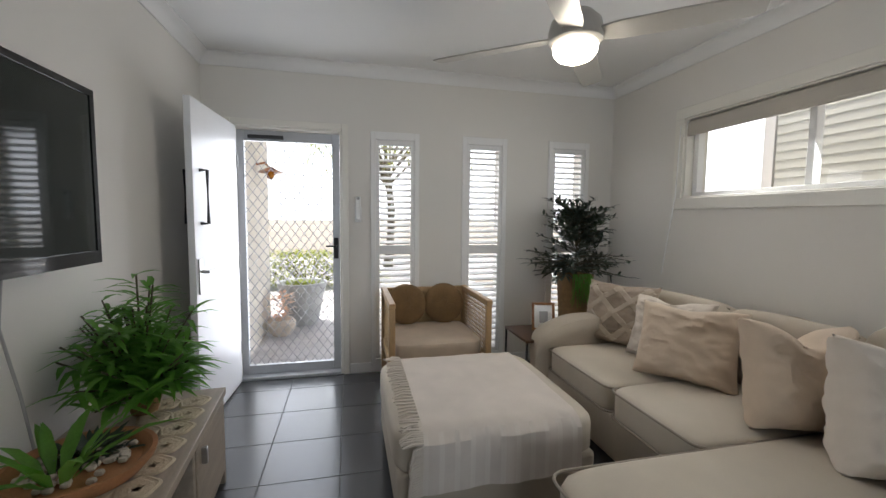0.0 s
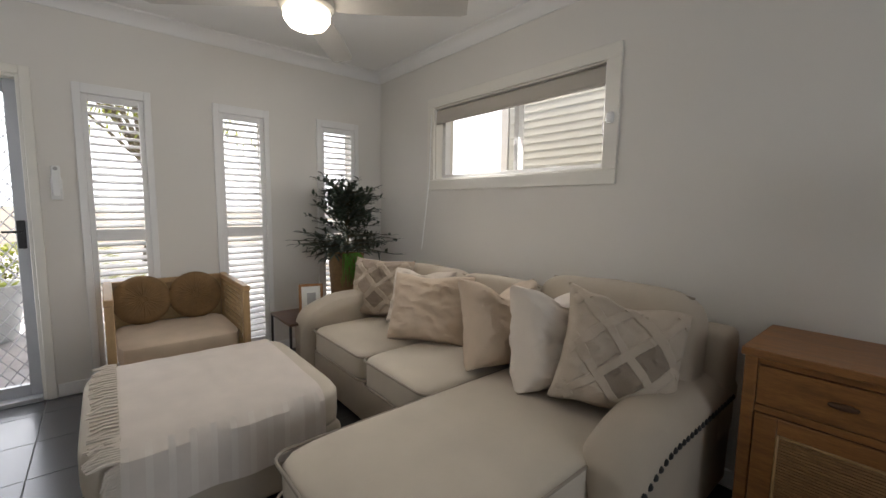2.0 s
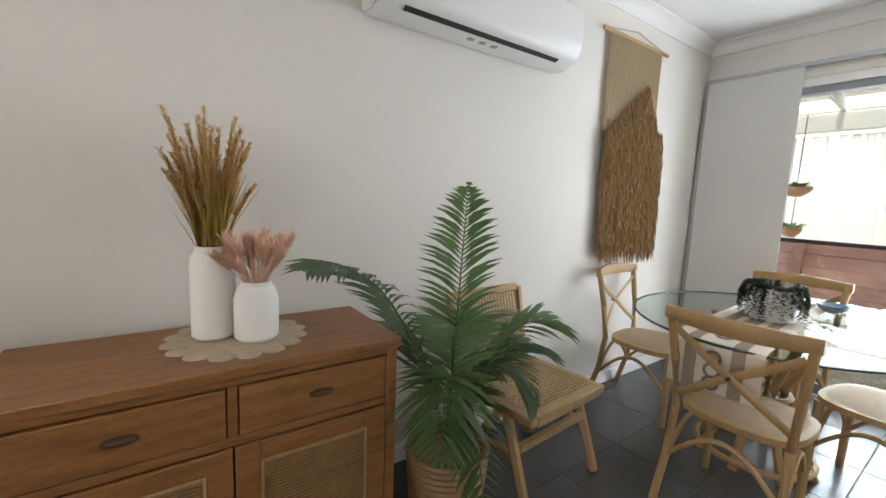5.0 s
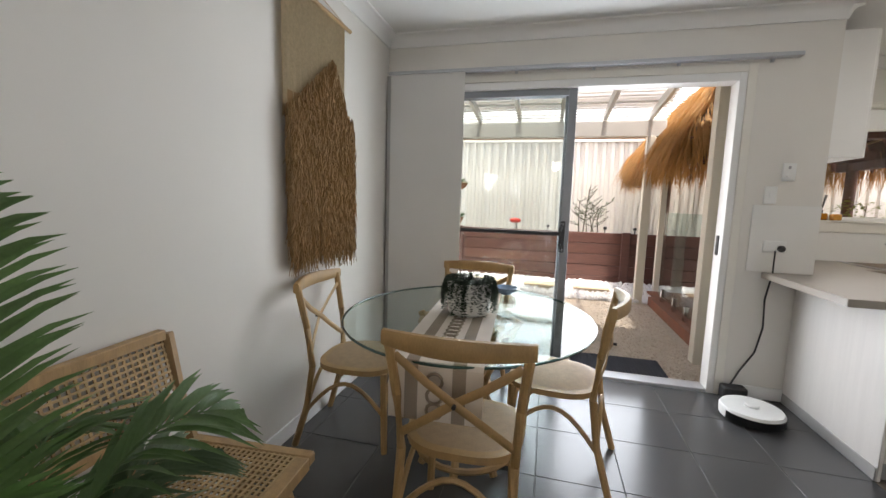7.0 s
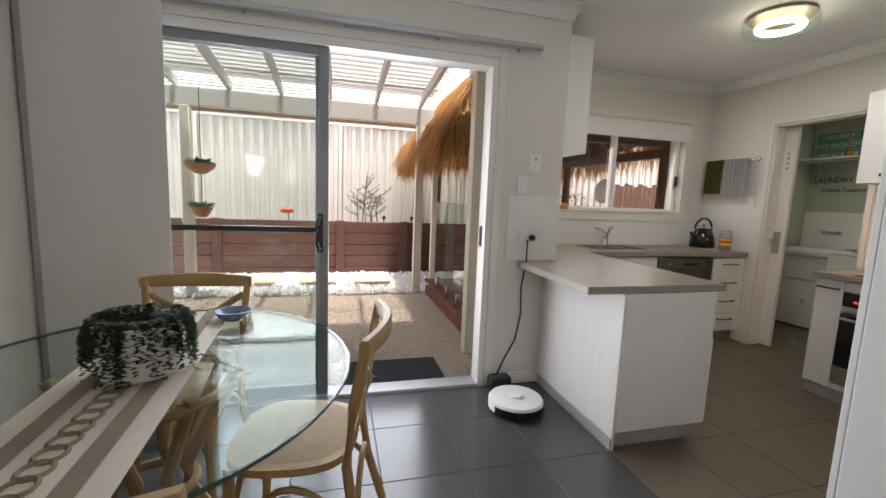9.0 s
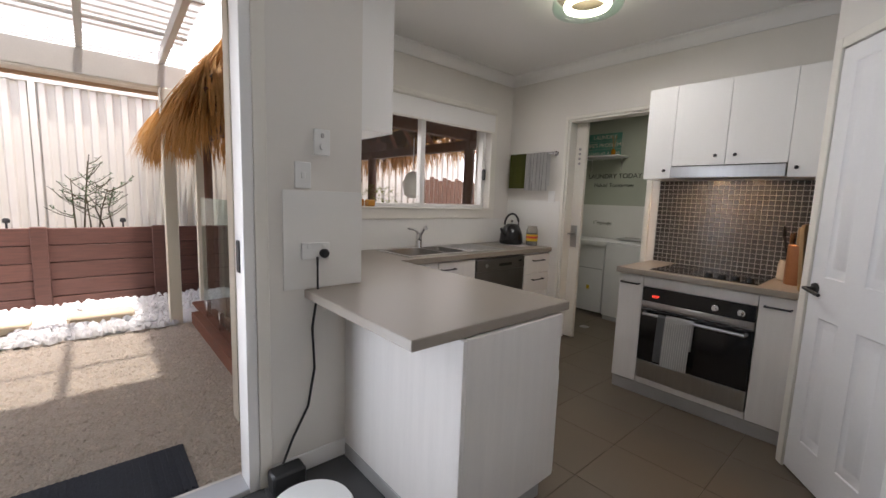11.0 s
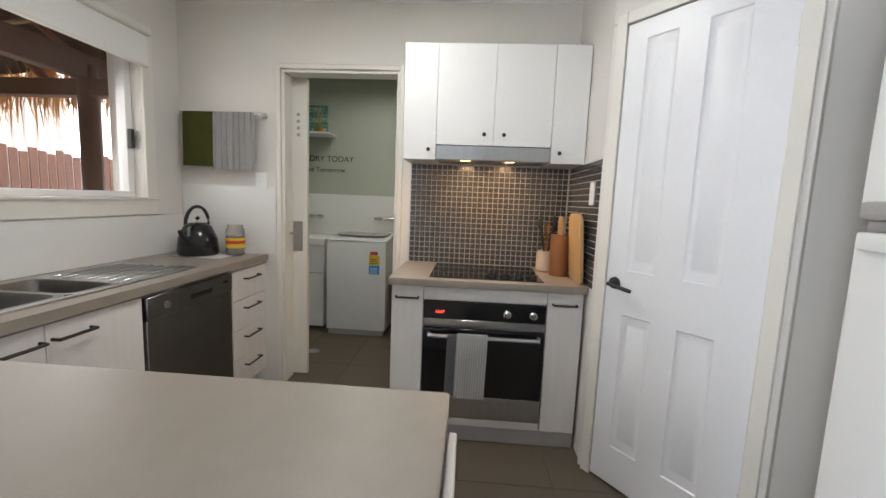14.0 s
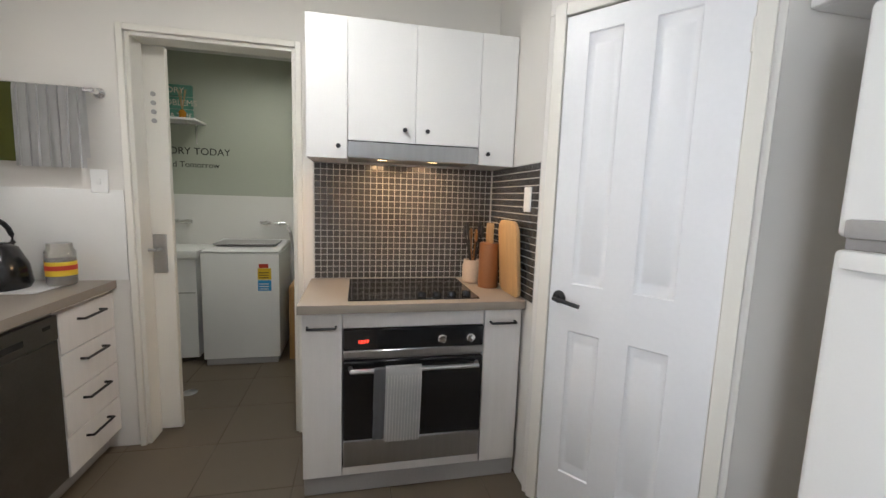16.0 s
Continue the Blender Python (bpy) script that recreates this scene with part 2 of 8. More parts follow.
    board=mat("chopping_board", (0.58, 0.36, 0.16), 0.55, vary=0.2, scale=5, stretch=(6, 6, 1)),
    amber=mat("amber_liquid", (0.5, 0.2, 0.02), 0.1, vary=0.1, bump=0),
    label_yellow=mat("yellow_label", (0.75, 0.52, 0.03), 0.5, vary=0.05, bump=0),
    label_red=mat("red_label", (0.55, 0.05, 0.03), 0.5, vary=0.05, bump=0),
    label_blue=mat("blue_label", (0.03, 0.3, 0.65), 0.5, vary=0.05, bump=0),
    teal=mat("teal_board", (0.16, 0.42, 0.32), 0.6, vary=0.3, scale=12),
    cardboard=mat("cardboard", (0.4, 0.23, 0.09), 0.85, vary=0.12),
    glass=glass_mat("window_glass"),
    slider_glass=glass_mat("slider_glass", (0.91, 0.935, 0.93)),
    table_glass=glass_mat("table_glass", (0.9, 0.95, 0.935), gloss=0.3),
    pool_glass=glass_mat("pool_fence_glass", (0.88, 0.95, 0.93)),
    pale_pot=mat("porch_pot", (0.55, 0.57, 0.56), 0.6, vary=0.15),
    paver=mat("porch_tile", (0.58, 0.56, 0.56), 0.6, vary=0.15, piece=0.1),
    render=mat("rendered_wall", (0.72, 0.68, 0.6), 0.85, vary=0.06, scale=3, fine=120, bump=0.25),
    cladding=mat("cream_weatherboard", (0.62, 0.61, 0.52), 0.6, vary=0.03, scale=3, piece=0.02),
    fence=mat("cream_steel_fence", (0.84, 0.81, 0.74), 0.5, vary=0.06, scale=2, bump=0.03),
    redwood=mat("stained_sleeper", (0.18, 0.075, 0.055), 0.6, vary=0.35, scale=6, fine=60, bump=0.3, stretch=(0.8, 7, 7), piece=0.15),
    deckwood=mat("red_deck_timber", (0.28, 0.1, 0.05), 0.55, vary=0.3, scale=6, bump=0.2),
    gravel=mat("gravel_bed", (0.66, 0.58, 0.48), 0.95, vary=0.25, scale=90, fine=300, bump=0.6, depth=0.008),
    stone=mat("gravel_stone", (0.72, 0.63, 0.52), 0.9, vary=0.25, scale=14, fine=90),
    pebble=mat("white_pebble", (0.85, 0.85, 0.85), 0.7, vary=0.12, scale=20),
    sandstone=mat("stepping_stone", (0.55, 0.45, 0.31), 0.85, vary=0.15, scale=8),
    post=mat("cream_post", (0.72, 0.68, 0.58), 0.5, vary=0.06, scale=3),
    pergola=mat("pergola_timber", (0.68, 0.67, 0.63), 0.55, vary=0.08, scale=3),
    roofing=thin(mat("weathered_sheet_roof", (0.42, 0.38, 0.33), 0.6, vary=0.25, scale=3), 0.33, (0.95, 0.93, 0.9), "Transparent"),
    rooftile=mat("concrete_roof_tile", (0.5, 0.47, 0.44), 0.8, vary=0.2, scale=6),
    brickwall=mat("tan_brick", (0.42, 0.27, 0.16), 0.85, vary=0.25, scale=9),
    fascia=mat("orange_fascia", (0.5, 0.33, 0.18), 0.6, vary=0.15),
    thatch=thin(mat("palm_thatch", (0.6, 0.36, 0.15), 0.95, vary=0.4, scale=14, fine=90, bump=0.8), 0.3, (0.7, 0.34, 0.08)),
    thatch_shaded=mat("thatch_underside_shade", (0.1, 0.05, 0.025), 0.95, vary=0.4, scale=14),
    hutpost=mat("treated_pine_pole", (0.17, 0.07, 0.035), 0.6, vary=0.3, scale=6, stretch=(6, 6, 0.7)),
    bush=thin(mat("garden_leaf", (0.22, 0.27, 0.035), 0.55, vary=0.4, scale=6), 0.35, (0.4, 0.45, 0.05)),
    doormat=mat("grey_door_mat", (0.06, 0.07, 0.09), 0.9, vary=0.3, scale=60, bump=0.7),
)


# ---- mesh helpers ----
def add_box(bm, lo, hi, bevel=0.0, seg=1, turn=None):
    made = bmesh.ops.create_cube(bm, size=1.0)["verts"]
    c, s = (Vector(lo) + Vector(hi)) / 2, Vector(hi) - Vector(lo)
    for v in made:
        v.co = Vector((v.co.x * s.x, v.co.y * s.y, v.co.z * s.z))
        v.co = (turn @ v.co if turn else v.co) + c
    if bevel:
        edges = list({e for v in made for e in v.link_edges})
        bmesh.ops.bevel(bm, geom=edges, offset=min(bevel, min(abs(x) for x in s) * 0.45), segments=seg, profile=0.6, affect="EDGES")
    return made


def add_cyl(bm, p0, p1, r0, r1=None, seg=16, caps=True):
    p0, p1 = Vector(p0), Vector(p1)
    r1 = r0 if r1 is None else r1
    q = (p1 - p0).to_track_quat("Z", "Y").to_matrix()
    rings = []
    for p, r in ((p0, r0), (p1, r1)):
        rings.append([bm.verts.new(p + q @ Vector((r * math.cos(a), r * math.sin(a), 0))) for a in (2 * math.pi * i / seg for i in range(seg))])
    for i in range(seg):
        bm.faces.new((rings[0][i], rings[0][(i + 1) % seg], rings[1][(i + 1) % seg], rings[1][i]))
    if caps:
        bm.faces.new(rings[0][::-1])
        bm.faces.new(rings[1])


def add_tube(bm, pts, r, seg=8, flat=1.0, r_end=None, up=(0, 0, 1)):
    """A round or flattened bar swept along points."""
    pts = [Vector(p) for p in pts]
    rings, n = [], len(pts)
    for i, p in enumerate(pts):
        d = (pts[min(i + 1, n - 1)] - pts[max(i - 1, 0)]).normalized()
        side = d.cross(Vector(up))
        if side.length < 1e-3:
            side = d.cross(Vector((1, 0, 0)))
        side.normalize()
        top = side.cross(d)
        rr = r if r_end is None else r + (r_end - r) * i / (n - 1)
        rings.append([bm.verts.new(p + side * rr * flat * math.cos(a) + top * rr * math.sin(a)) for a in (2 * math.pi * k / seg for k in range(seg))])
    for a, b in zip(rings, rings[1:]):
        for k in range(seg):
            bm.faces.new((a[k], a[(k + 1) % seg], b[(k + 1) % seg], b[k]))
    bm.faces.new(rings[0][::-1])
    bm.faces.new(rings[-1])


def add_lathe(bm, profile, at=(0, 0, 0), seg=28, wobble=0.0, scale=(1, 1)):
    """Turns a profile of (radius, height) round the z axis."""
    at = Vector(at)
    rings = []
    for r, z in profile:
        rings.append([bm.verts.new(at + Vector((scale[0] * (r + wobble * math.sin(5 * a)) * math.cos(a), scale[1] * (r + wobble * math.sin(5 * a)) * math.sin(a), z)))
                      for a in (2 * math.pi * k / seg for k in range(seg))])
    for a, b in zip(rings, rings[1:]):
        for k in range(seg):
            bm.faces.new((a[k], a[(k + 1) % seg], b[(k + 1) % seg], b[k]))
    if profile[0][0] > 1e-4:
        bm.faces.new(rings[0][::-1])
    if profile[-1][0] > 1e-4:
        bm.faces.new(rings[-1])


def add_soft(bm, size, at=(0, 0, 0), power=5.0, n=10, crown=0.0, turn=None, sag=0.0):
    """A rounded upholstered block: a cube pushed towards a superellipsoid, crowned on top."""
    first = len(bm.verts)
    made = bmesh.ops.create_cube(bm, size=2.0)["verts"]
    edges = list({e for v in made for e in v.link_edges})
    bmesh.ops.subdivide_edges(bm, edges=edges, cuts=n, use_grid_fill=True)
    vs = list(bm.verts)[first:]
    for v in vs:
        p = v.co.copy()
        k = (abs(p.x) ** power + abs(p.y) ** power + abs(p.z) ** power) ** (1 / power)
        p /= k
        z = p.z
        if z > 0:
            z += crown * (1 - p.x * p.x) * (1 - p.y * p.y)
        q = Vector((p.x * size[0] / 2, p.y * size[1] / 2, z * size[2] / 2))
        if sag:
            q += Vector((0, 0, sag * noise.noise(q * 5)))
        v.co = (turn @ q if turn else q) + Vector(at)
    return vs


def cushion_point(u, v, side, w, h, d, off, dent):
    """A point of a scatter cushion's cover: pinched corners, soft dents and creases."""
    swell = max(0.0, (1 - u ** 4) * (1 - v ** 4)) ** 0.42
    x = u * w / 2 * (1 - 0.10 * (1 - v * v) * abs(u) ** 3)
    z = v * h / 2 * (1 - 0.10 * (1 - u * u) * abs(v) ** 3)
    z -= dent * math.exp(-(u / 0.38) ** 2) * max(0.0, v) ** 2
    x += dent * 0.35 * math.copysign(1, u) * abs(u) * max(0.0, v) ** 3
    crease = 0.03 * noise.noise(Vector((u * 1.7, v * 1.9, side)) + off) + 0.016 * noise.noise(Vector((u * 3 + 1.5 * v, v * 5, side)) + off)
    crease -= 0.012 * max(0.0, 1 - abs(noise.noise(Vector((u * 2.2 - v, v * 3.2 + u, 4 + side)) + off)) * 7)
    if dent:
        crease -= side * 0.3 * dent * math.exp(-(u / 0.2) ** 2) * max(0.0, v)
    return Vector((x, side * d / 2 * swell + crease * swell, z + h / 2 + 0.006 * noise.noise(Vector((u * 4, v * 4, 2)) + off)))


def cushion_seed(seed):
    rng = random.Random(seed)
    return Vector((rng.random() * 9, rng.random() * 9, 0))


def add_cushion(bm, w, h, d, seed=0, dent=0.0, n=36):
    """A scatter cushion in the x-z plane."""
    off = cushion_seed(seed)
    grid = {}
    for side in (-1, 1):
        for i in range(n + 1):
            for j in range(n + 1):
                if side == 1 and (i in (0, n) or j in (0, n)):
                    grid[side, i, j] = grid[-1, i, j]
                else:
                    grid[side, i, j] = bm.verts.new(cushion_point(2 * i / n - 1, 2 * j / n - 1, side, w, h, d, off, dent))
    for side in (-1, 1):
        for i in range(n):
            for j in range(n):
                q = [grid[side, i, j], grid[side, i + 1, j], grid[side, i + 1, j + 1], grid[side, i, j + 1]]
                bm.faces.new(q if side == -1 else q[::-1])


def finish(bm, name, material, smooth=True):
    bmesh.ops.recalc_face_normals(bm, faces=bm.faces)
    me = bpy.data.meshes.new(name)
    bm.to_mesh(me)
    bm.free()
    if smooth:
        me.shade_smooth()
        me.set_sharp_from_angle(angle=radians(38))
    me.materials.append(material)
    return me


def part(name, bm, material, parent=None, label="", kind=""):
    ob = new(name, finish(bm, name, material))
    if parent:
        ob.parent = parent
    return tagged(ob, label, kind=kind)


def thing(name, m, label, category, group="", kind=""):
    ob = new(name)
    ob.empty_display_size = 0.1
    ob.matrix_basis = m
    return tagged(ob, label, category, group, kind)


def box_part(name, lo, hi, material, parent=None, bevel=0.003, label="", seg=1):
    bm = bmesh.new()
    add_box(bm, lo, hi, bevel, seg)
    return part(name, bm, material, parent, label)


def cyl_part(name, p0, p1, r, material, parent=None, r1=None, seg=16, label=""):
    bm = bmesh.new()
    add_cyl(bm, p0, p1, r, r1, seg)
    return part(name, bm, material, parent, label)


def tube_part(name, pts, r, material, parent=None, label="", **k):
    bm = bmesh.new()
    add_tube(bm, pts, r, **k)
    return part(name, bm, material, parent, label)


def lathe_part(name, profile, material, parent=None, label="", **k):
    bm = bmesh.new()
    add_lathe(bm, profile, **k)
    return part(name, bm, material, parent, label)


def soft_part(name, size, at, material, parent=None, label="", **k):
    bm = bmesh.new()
    add_soft(bm, size, at, **k)
    return part(name, bm, material, parent, label)


def arc(p0, p1, bulge, n=8):
    """Points from p0 to p1 that bow by the vector bulge."""
    p0, p1, bulge = Vector(p0), Vector(p1), Vector(bulge)
    return [p0.lerp(p1, i / n) + bulge * math.sin(math.pi * i / n) for i in range(n + 1)]


def text_part(name, words, size, m, material, parent=None, extrude=0.001):
    cu = bpy.data.curves.new(name, "FONT")
    cu.body, cu.size, cu.extrude, cu.align_x = words, size, extrude, "CENTER"
    ob = new(name, cu)
    dg = bpy.context.evaluated_depsgraph_get()
    me = bpy.data.meshes.new_from_object(ob.evaluated_get(dg))
    bpy.data.objects.remove(ob)
    me.materials.clear()
    me.materials.append(material)
    made = new(name, me)
    made.parent = parent
    made.matrix_basis = m
    return made

# ---- structure: walls, openings, floor, ceiling ----
FRONT, RIGHT, LEFT, REAR, KWALL, KWIN, H = 3.892, 2.685, -0.945, -3.522, -2.80, -4.62, 2.62


def structure(name, label, category, parent=None):
    return thing(name, Matrix(), label, category, kind="structure")


def wall(name, axis, face, out, a0, a1, z1, holes, material, label, z0=-0.12):
    """A wall of boxes round its openings. axis: the axis it runs along; face: its inner plane; out: its outer plane; holes: (a0, a1, z0, z1)."""
    cuts = sorted({a0, a1, *(h[0] for h in holes), *(h[1] for h in holes)})
    bm = bmesh.new()
    lo, hi = min(face, out), max(face, out)

    def put(b0, b1, c0, c1):
        if c1 - c0 > 1e-4:
            if axis == "x":
                add_box(bm, (b0, lo, c0), (b1, hi, c1))
            else:
                add_box(bm, (lo, b0, c0), (hi, b1, c1))
    for b0, b1 in zip(cuts, cuts[1:]):
        mid, z = (b0 + b1) / 2, z0
        for h in sorted((h for h in holes if h[0] <= mid <= h[1]), key=lambda h: h[2]):
            put(b0, b1, z, h[2])
            z = h[3]
        put(b0, b1, z, z1)
    ob = part(name, bm, material)
    return tagged(ob, label, "wall", kind="structure")


W3 = [(0.426, 0.698), (1.24, 1.512), (2.08, 2.352)]   # shutter openings
holes = [(-0.735, 0.115, -0.02, 2.09)] + [(a - 0.035, b + 0.035, 0.12, 2.03) for a, b in W3]
wall("wall_front", "x", FRONT, FRONT + 0.2, LEFT - 0.2, RIGHT + 0.2, H, holes, M["wall"], "off-white painted wall with the front door and shutters")
wall("wall_right", "y", RIGHT, RIGHT + 0.2, REAR - 0.2, FRONT, H, [(1.455, 3.0, 1.54, 2.145)], M["wall"], "long off-white painted living room wall")
wall("wall_left", "y", LEFT, LEFT - 0.12, -0.9, FRONT, H, [], M["wall"], "off-white painted wall behind the television")
wall("wall_rear", "x", REAR, REAR - 0.2, -0.37, RIGHT, H, [(0.14, 2.30, -0.02, 2.235)], M["wall"], "white painted wall round the sliding door")
wall("wall_return", "y", -0.37, -0.37 + 0.2, KWIN - 0.2, REAR - 0.2, H, [], M["wall"], "white return wall beside the kitchen bench")
wall("wall_kitchen_window", "x", KWIN, KWIN - 0.2, KWALL - 0.12, -0.37, H, [(-2.48, -0.87, 1.25, 2.2)], M["wall"], "white painted kitchen wall round the window")
wall("wall_kitchen_end", "y", KWALL, KWALL - 0.12, KWIN, -0.9, H, [(-3.92, -3.14, -0.02, 2.12)], M["wall"], "white kitchen wall with the laundry doorway")
wall("wall_nib", "x", -2.03, -1.93, KWALL, -2.10, H, [], M["wall"], "short white wall between hob and pantry")
wall("wall_behind_fridge", "x", -0.9, -0.78, KWALL - 0.12, LEFT - 0.12, H, [], M["wall"], "white wall behind the refrigerator")
wall("wall_laundry_back", "y", -4.45, -4.57, -4.8, -2.6, H, [], M["sage"], "grey-green painted laundry wall")
wall("wall_laundry_side", "x", -4.68, -4.8, -4.45, KWALL - 0.12, H, [], M["sage"], "grey-green painted laundry side wall")
wall("wall_laundry_end", "x", -2.72, -2.6, -4.45, KWALL - 0.12, H, [], M["sage"], "grey-green painted laundry end wall")

# ceiling
box_part("ceiling", (-4.6, -4.9, H), (RIGHT + 0.2, FRONT + 0.2, H + 0.12), M["ceiling"])
tagged(bpy.data.objects["ceiling"], "flat white painted plasterboard ceiling", "ceiling", kind="structure")


def cornice(name, p0, p1, inward):
    """A coved cornice along a wall's top."""
    p0, p1, n = Vector((*p0, H)), Vector((*p1, H)), Vector((*inward, 0))
    bm = bmesh.new()
    prof = [(0.0, -0.09), (0.012, -0.09), (0.014, -0.078)] + [(0.02 + 0.055 * (1 - math.cos(a)), -0.078 + 0.062 * math.sin(a)) for a in (0.3, 0.7, 1.1, 1.5)] + [(0.085, -0.012), (0.085, 0.0), (0, 0)]
    rows = [[bm.verts.new(p + n * a + Vector((0, 0, b))) for a, b in prof] for p in (p0, p1)]
    for i in range(len(prof)):
        j = (i + 1) % len(prof)
        bm.faces.new((rows[0][i], rows[0][j], rows[1][j], rows[1][i]))
    bm.faces.new(rows[0]), bm.faces.new(rows[1][::-1])
    tagged(part(name, bm, M["ceiling"]), "white coved plaster cornice", "cornice", kind="structure")


cornice("cornice_front", (LEFT, FRONT), (RIGHT, FRONT), (0, -1))
cornice("cornice_right", (RIGHT, REAR), (RIGHT, FRONT), (-1, 0))
cornice("cornice_left", (LEFT, -0.9), (LEFT, FRONT), (1, 0))
cornice("cornice_rear", (-0.37, REAR), (RIGHT, REAR), (0, 1))
cornice("cornice_kitchen", (KWALL, KWIN), (-0.37, KWIN), (0, 1))
cornice("cornice_kitchen_end", (KWALL, KWIN), (KWALL, -2.03), (1, 0))
cornice("cornice_return", (-0.37, KWIN), (-0.37, REAR), (-1, 0))


def strip(name, lo, hi, label="white painted skirting board", category="baseboard", material="white", bevel=0.004):
    ob = box_part(name, lo, hi, M[material], bevel=bevel)
    return tagged(ob, label, category, kind="structure")


strip("baseboard_right", (RIGHT - 0.013, REAR, 0), (RIGHT, FRONT, 0.09))
strip("baseboard_front", (0.17, FRONT - 0.013, 0), (RIGHT - 0.013, FRONT, 0.09))
strip("baseboard_left", (LEFT, -0.9, 0), (LEFT + 0.013, FRONT, 0.09))
strip("baseboard_rear", (-0.37, REAR, 0), (0.08, REAR + 0.013, 0.09))
strip("baseboard_rear", (2.36, REAR, 0), (RIGHT - 0.013, REAR + 0.013, 0.09))


# ---- front door ----
def door_frame(name, axis, face, a0, a1, z1, w=0.05, d=0.018, sign=-1, depth=0.2, label="white painted door frame"):
    """Architrave and lining round an opening. sign: the way the room lies from the wall."""
    t = structure(name, label, "door frame")
    for nm, b0, b1, c0, c1 in (("architrave", a0 - w, a0, 0, z1 + w), ("architrave", a1, a1 + w, 0, z1 + w), ("architrave_head", a0, a1, z1, z1 + w)):
        f0, f1 = sorted((face, face + sign * d))
        box_part(nm, (b0, f0, c0) if axis == "x" else (f0, b0, c0), (b1, f1, c1) if axis == "x" else (f1, b1, c1), M["trim"], t)
    for nm, b0, b1, c0, c1 in (("lining", a0, a0 + 0.02, 0, z1), ("lining", a1 - 0.02, a1, 0, z1), ("lining_head", a0 + 0.02, a1 - 0.02, z1 - 0.02, z1)):
        f0, f1 = sorted((face, face - sign * depth))
        box_part(nm, (b0, f0, c0) if axis == "x" else (f0, b0, c0), (b1, f1, c1) if axis == "x" else (f1, b1, c1), M["trim"], t)
    return t


door_frame("door_frame_front", "x", FRONT, -0.735, 0.115, 2.09)
sill = strip("door_sill", (-0.715, FRONT - 0.02, 0.0), (0.095, FRONT + 0.2, 0.03), "aluminium front door threshold", "threshold", "alu")

leaf = thing("door_1", pose(-0.735, FRONT - 0.02, 0, 0, 0, -93), "white timber front door standing open against the wall", "door", kind="structure")
box_part("leaf", (0, 0.0, 0.012), (0.82, 0.04, 2.075), M["door"], leaf, 0.002)
for zz in (0.3, 1.0, 1.8):
    cyl_part("hinge", (0.0, 0.045, zz - 0.05), (0.0, 0.045, zz + 0.05), 0.007, M["steel"], leaf)
pull = tube_part("pull_handle", [(0.72, 0.04, 1.32), (0.72, 0.085, 1.32), (0.72, 0.085, 1.65), (0.72, 0.04, 1.65)], 0.011, M["black"], leaf, "matt black pull handle")
pull2 = tube_part("pull_handle", [(0.72, 0.0, 1.32), (0.72, -0.045, 1.32), (0.72, -0.045, 1.65), (0.72, 0.0, 1.65)], 0.011, M["black"], leaf, "matt black pull handle")
plate = box_part("lock_plate", (0.74, 0.04, 0.88), (0.79, 0.05, 1.10), M["steel"], leaf)
tube_part("lever", [(0.765, 0.05, 1.02), (0.765, 0.09, 1.02), (0.66, 0.09, 1.02)], 0.009, M["steel"], leaf)
text_part("house_number", "3", 0.09, pose(0.42, 0.0405, 1.66, 90, 0, 180), M["chrome"], leaf)

screen = thing("screen_door", pose(-0.713, FRONT + 0.06, 0.03), "aluminium security screen door with diamond grille, closed", "screen door", kind="structure")
for nm, lo, hi in (("stile", (0, 0, 0), (0.055, 0.035, 2.035)), ("stile", (0.745, 0, 0), (0.805, 0.035, 2.035)), ("top_rail", (0.055, 0, 1.95), (0.745, 0.035, 2.035)), ("bottom_rail", (0.055, 0, 0), (0.745, 0.035, 0.075))):
    box_part(nm, lo, hi, M["alu"], screen)
bm = bmesh.new()
for sgn in (1, -1):
    k = -2.0
    while k < 2.9:
        # bars at about 55 degrees, clipped to the frame
        pts = []
        for i in range(60):
            x = 0.055 + 0.69 * i / 59
            z = k + sgn * 1.35 * (x - 0.4) + 0.5
            if 0.075 <= z <= 1.95:
                pts.append((x, z))
        if len(pts) > 2:
            (x0, z0), (x1, z1) = pts[0], pts[-1]
            add_tube(bm, [(x0, 0.017 + 0.003 * sgn, z0), (x1, 0.017 + 0.003 * sgn, z1)], 0.0032, seg=4)
        k += 0.098
part("diamond_grille", bm, M["mesh"], screen)
box_part("lock_case", (0.752, -0.02, 0.98), (0.792, 0.0, 1.16), M["black"], screen)
tube_part("lever", [(0.772, -0.02, 1.09), (0.772, -0.055, 1.09), (0.69, -0.055, 1.09)], 0.008, M["black"], screen)
box_part("closer", (0.09, -0.03, 1.965), (0.36, 0.0, 1.995), M["black"], screen)


# ---- plantation shutters ----
def shutter(x0, x1, first=None):
    t = thing("window_shutter", pose(x0, FRONT, 0), "tall narrow window with white louvred plantation shutters", "shutter", "front shutters", "structure")
    w = x1 - x0
    fr = [((-0.075, -0.015, 0.06), (-0.033, 0.035, 2.095)), ((w + 0.033, -0.015, 0.06), (w + 0.075, 0.035, 2.095)),
          ((-0.033, -0.015, 2.03), (w + 0.033, 0.035, 2.095)), ((-0.033, -0.015, 0.06), (w + 0.033, 0.035, 0.12))]
    for lo, hi in fr:
        box_part("frame", lo, hi, M["white"], t)
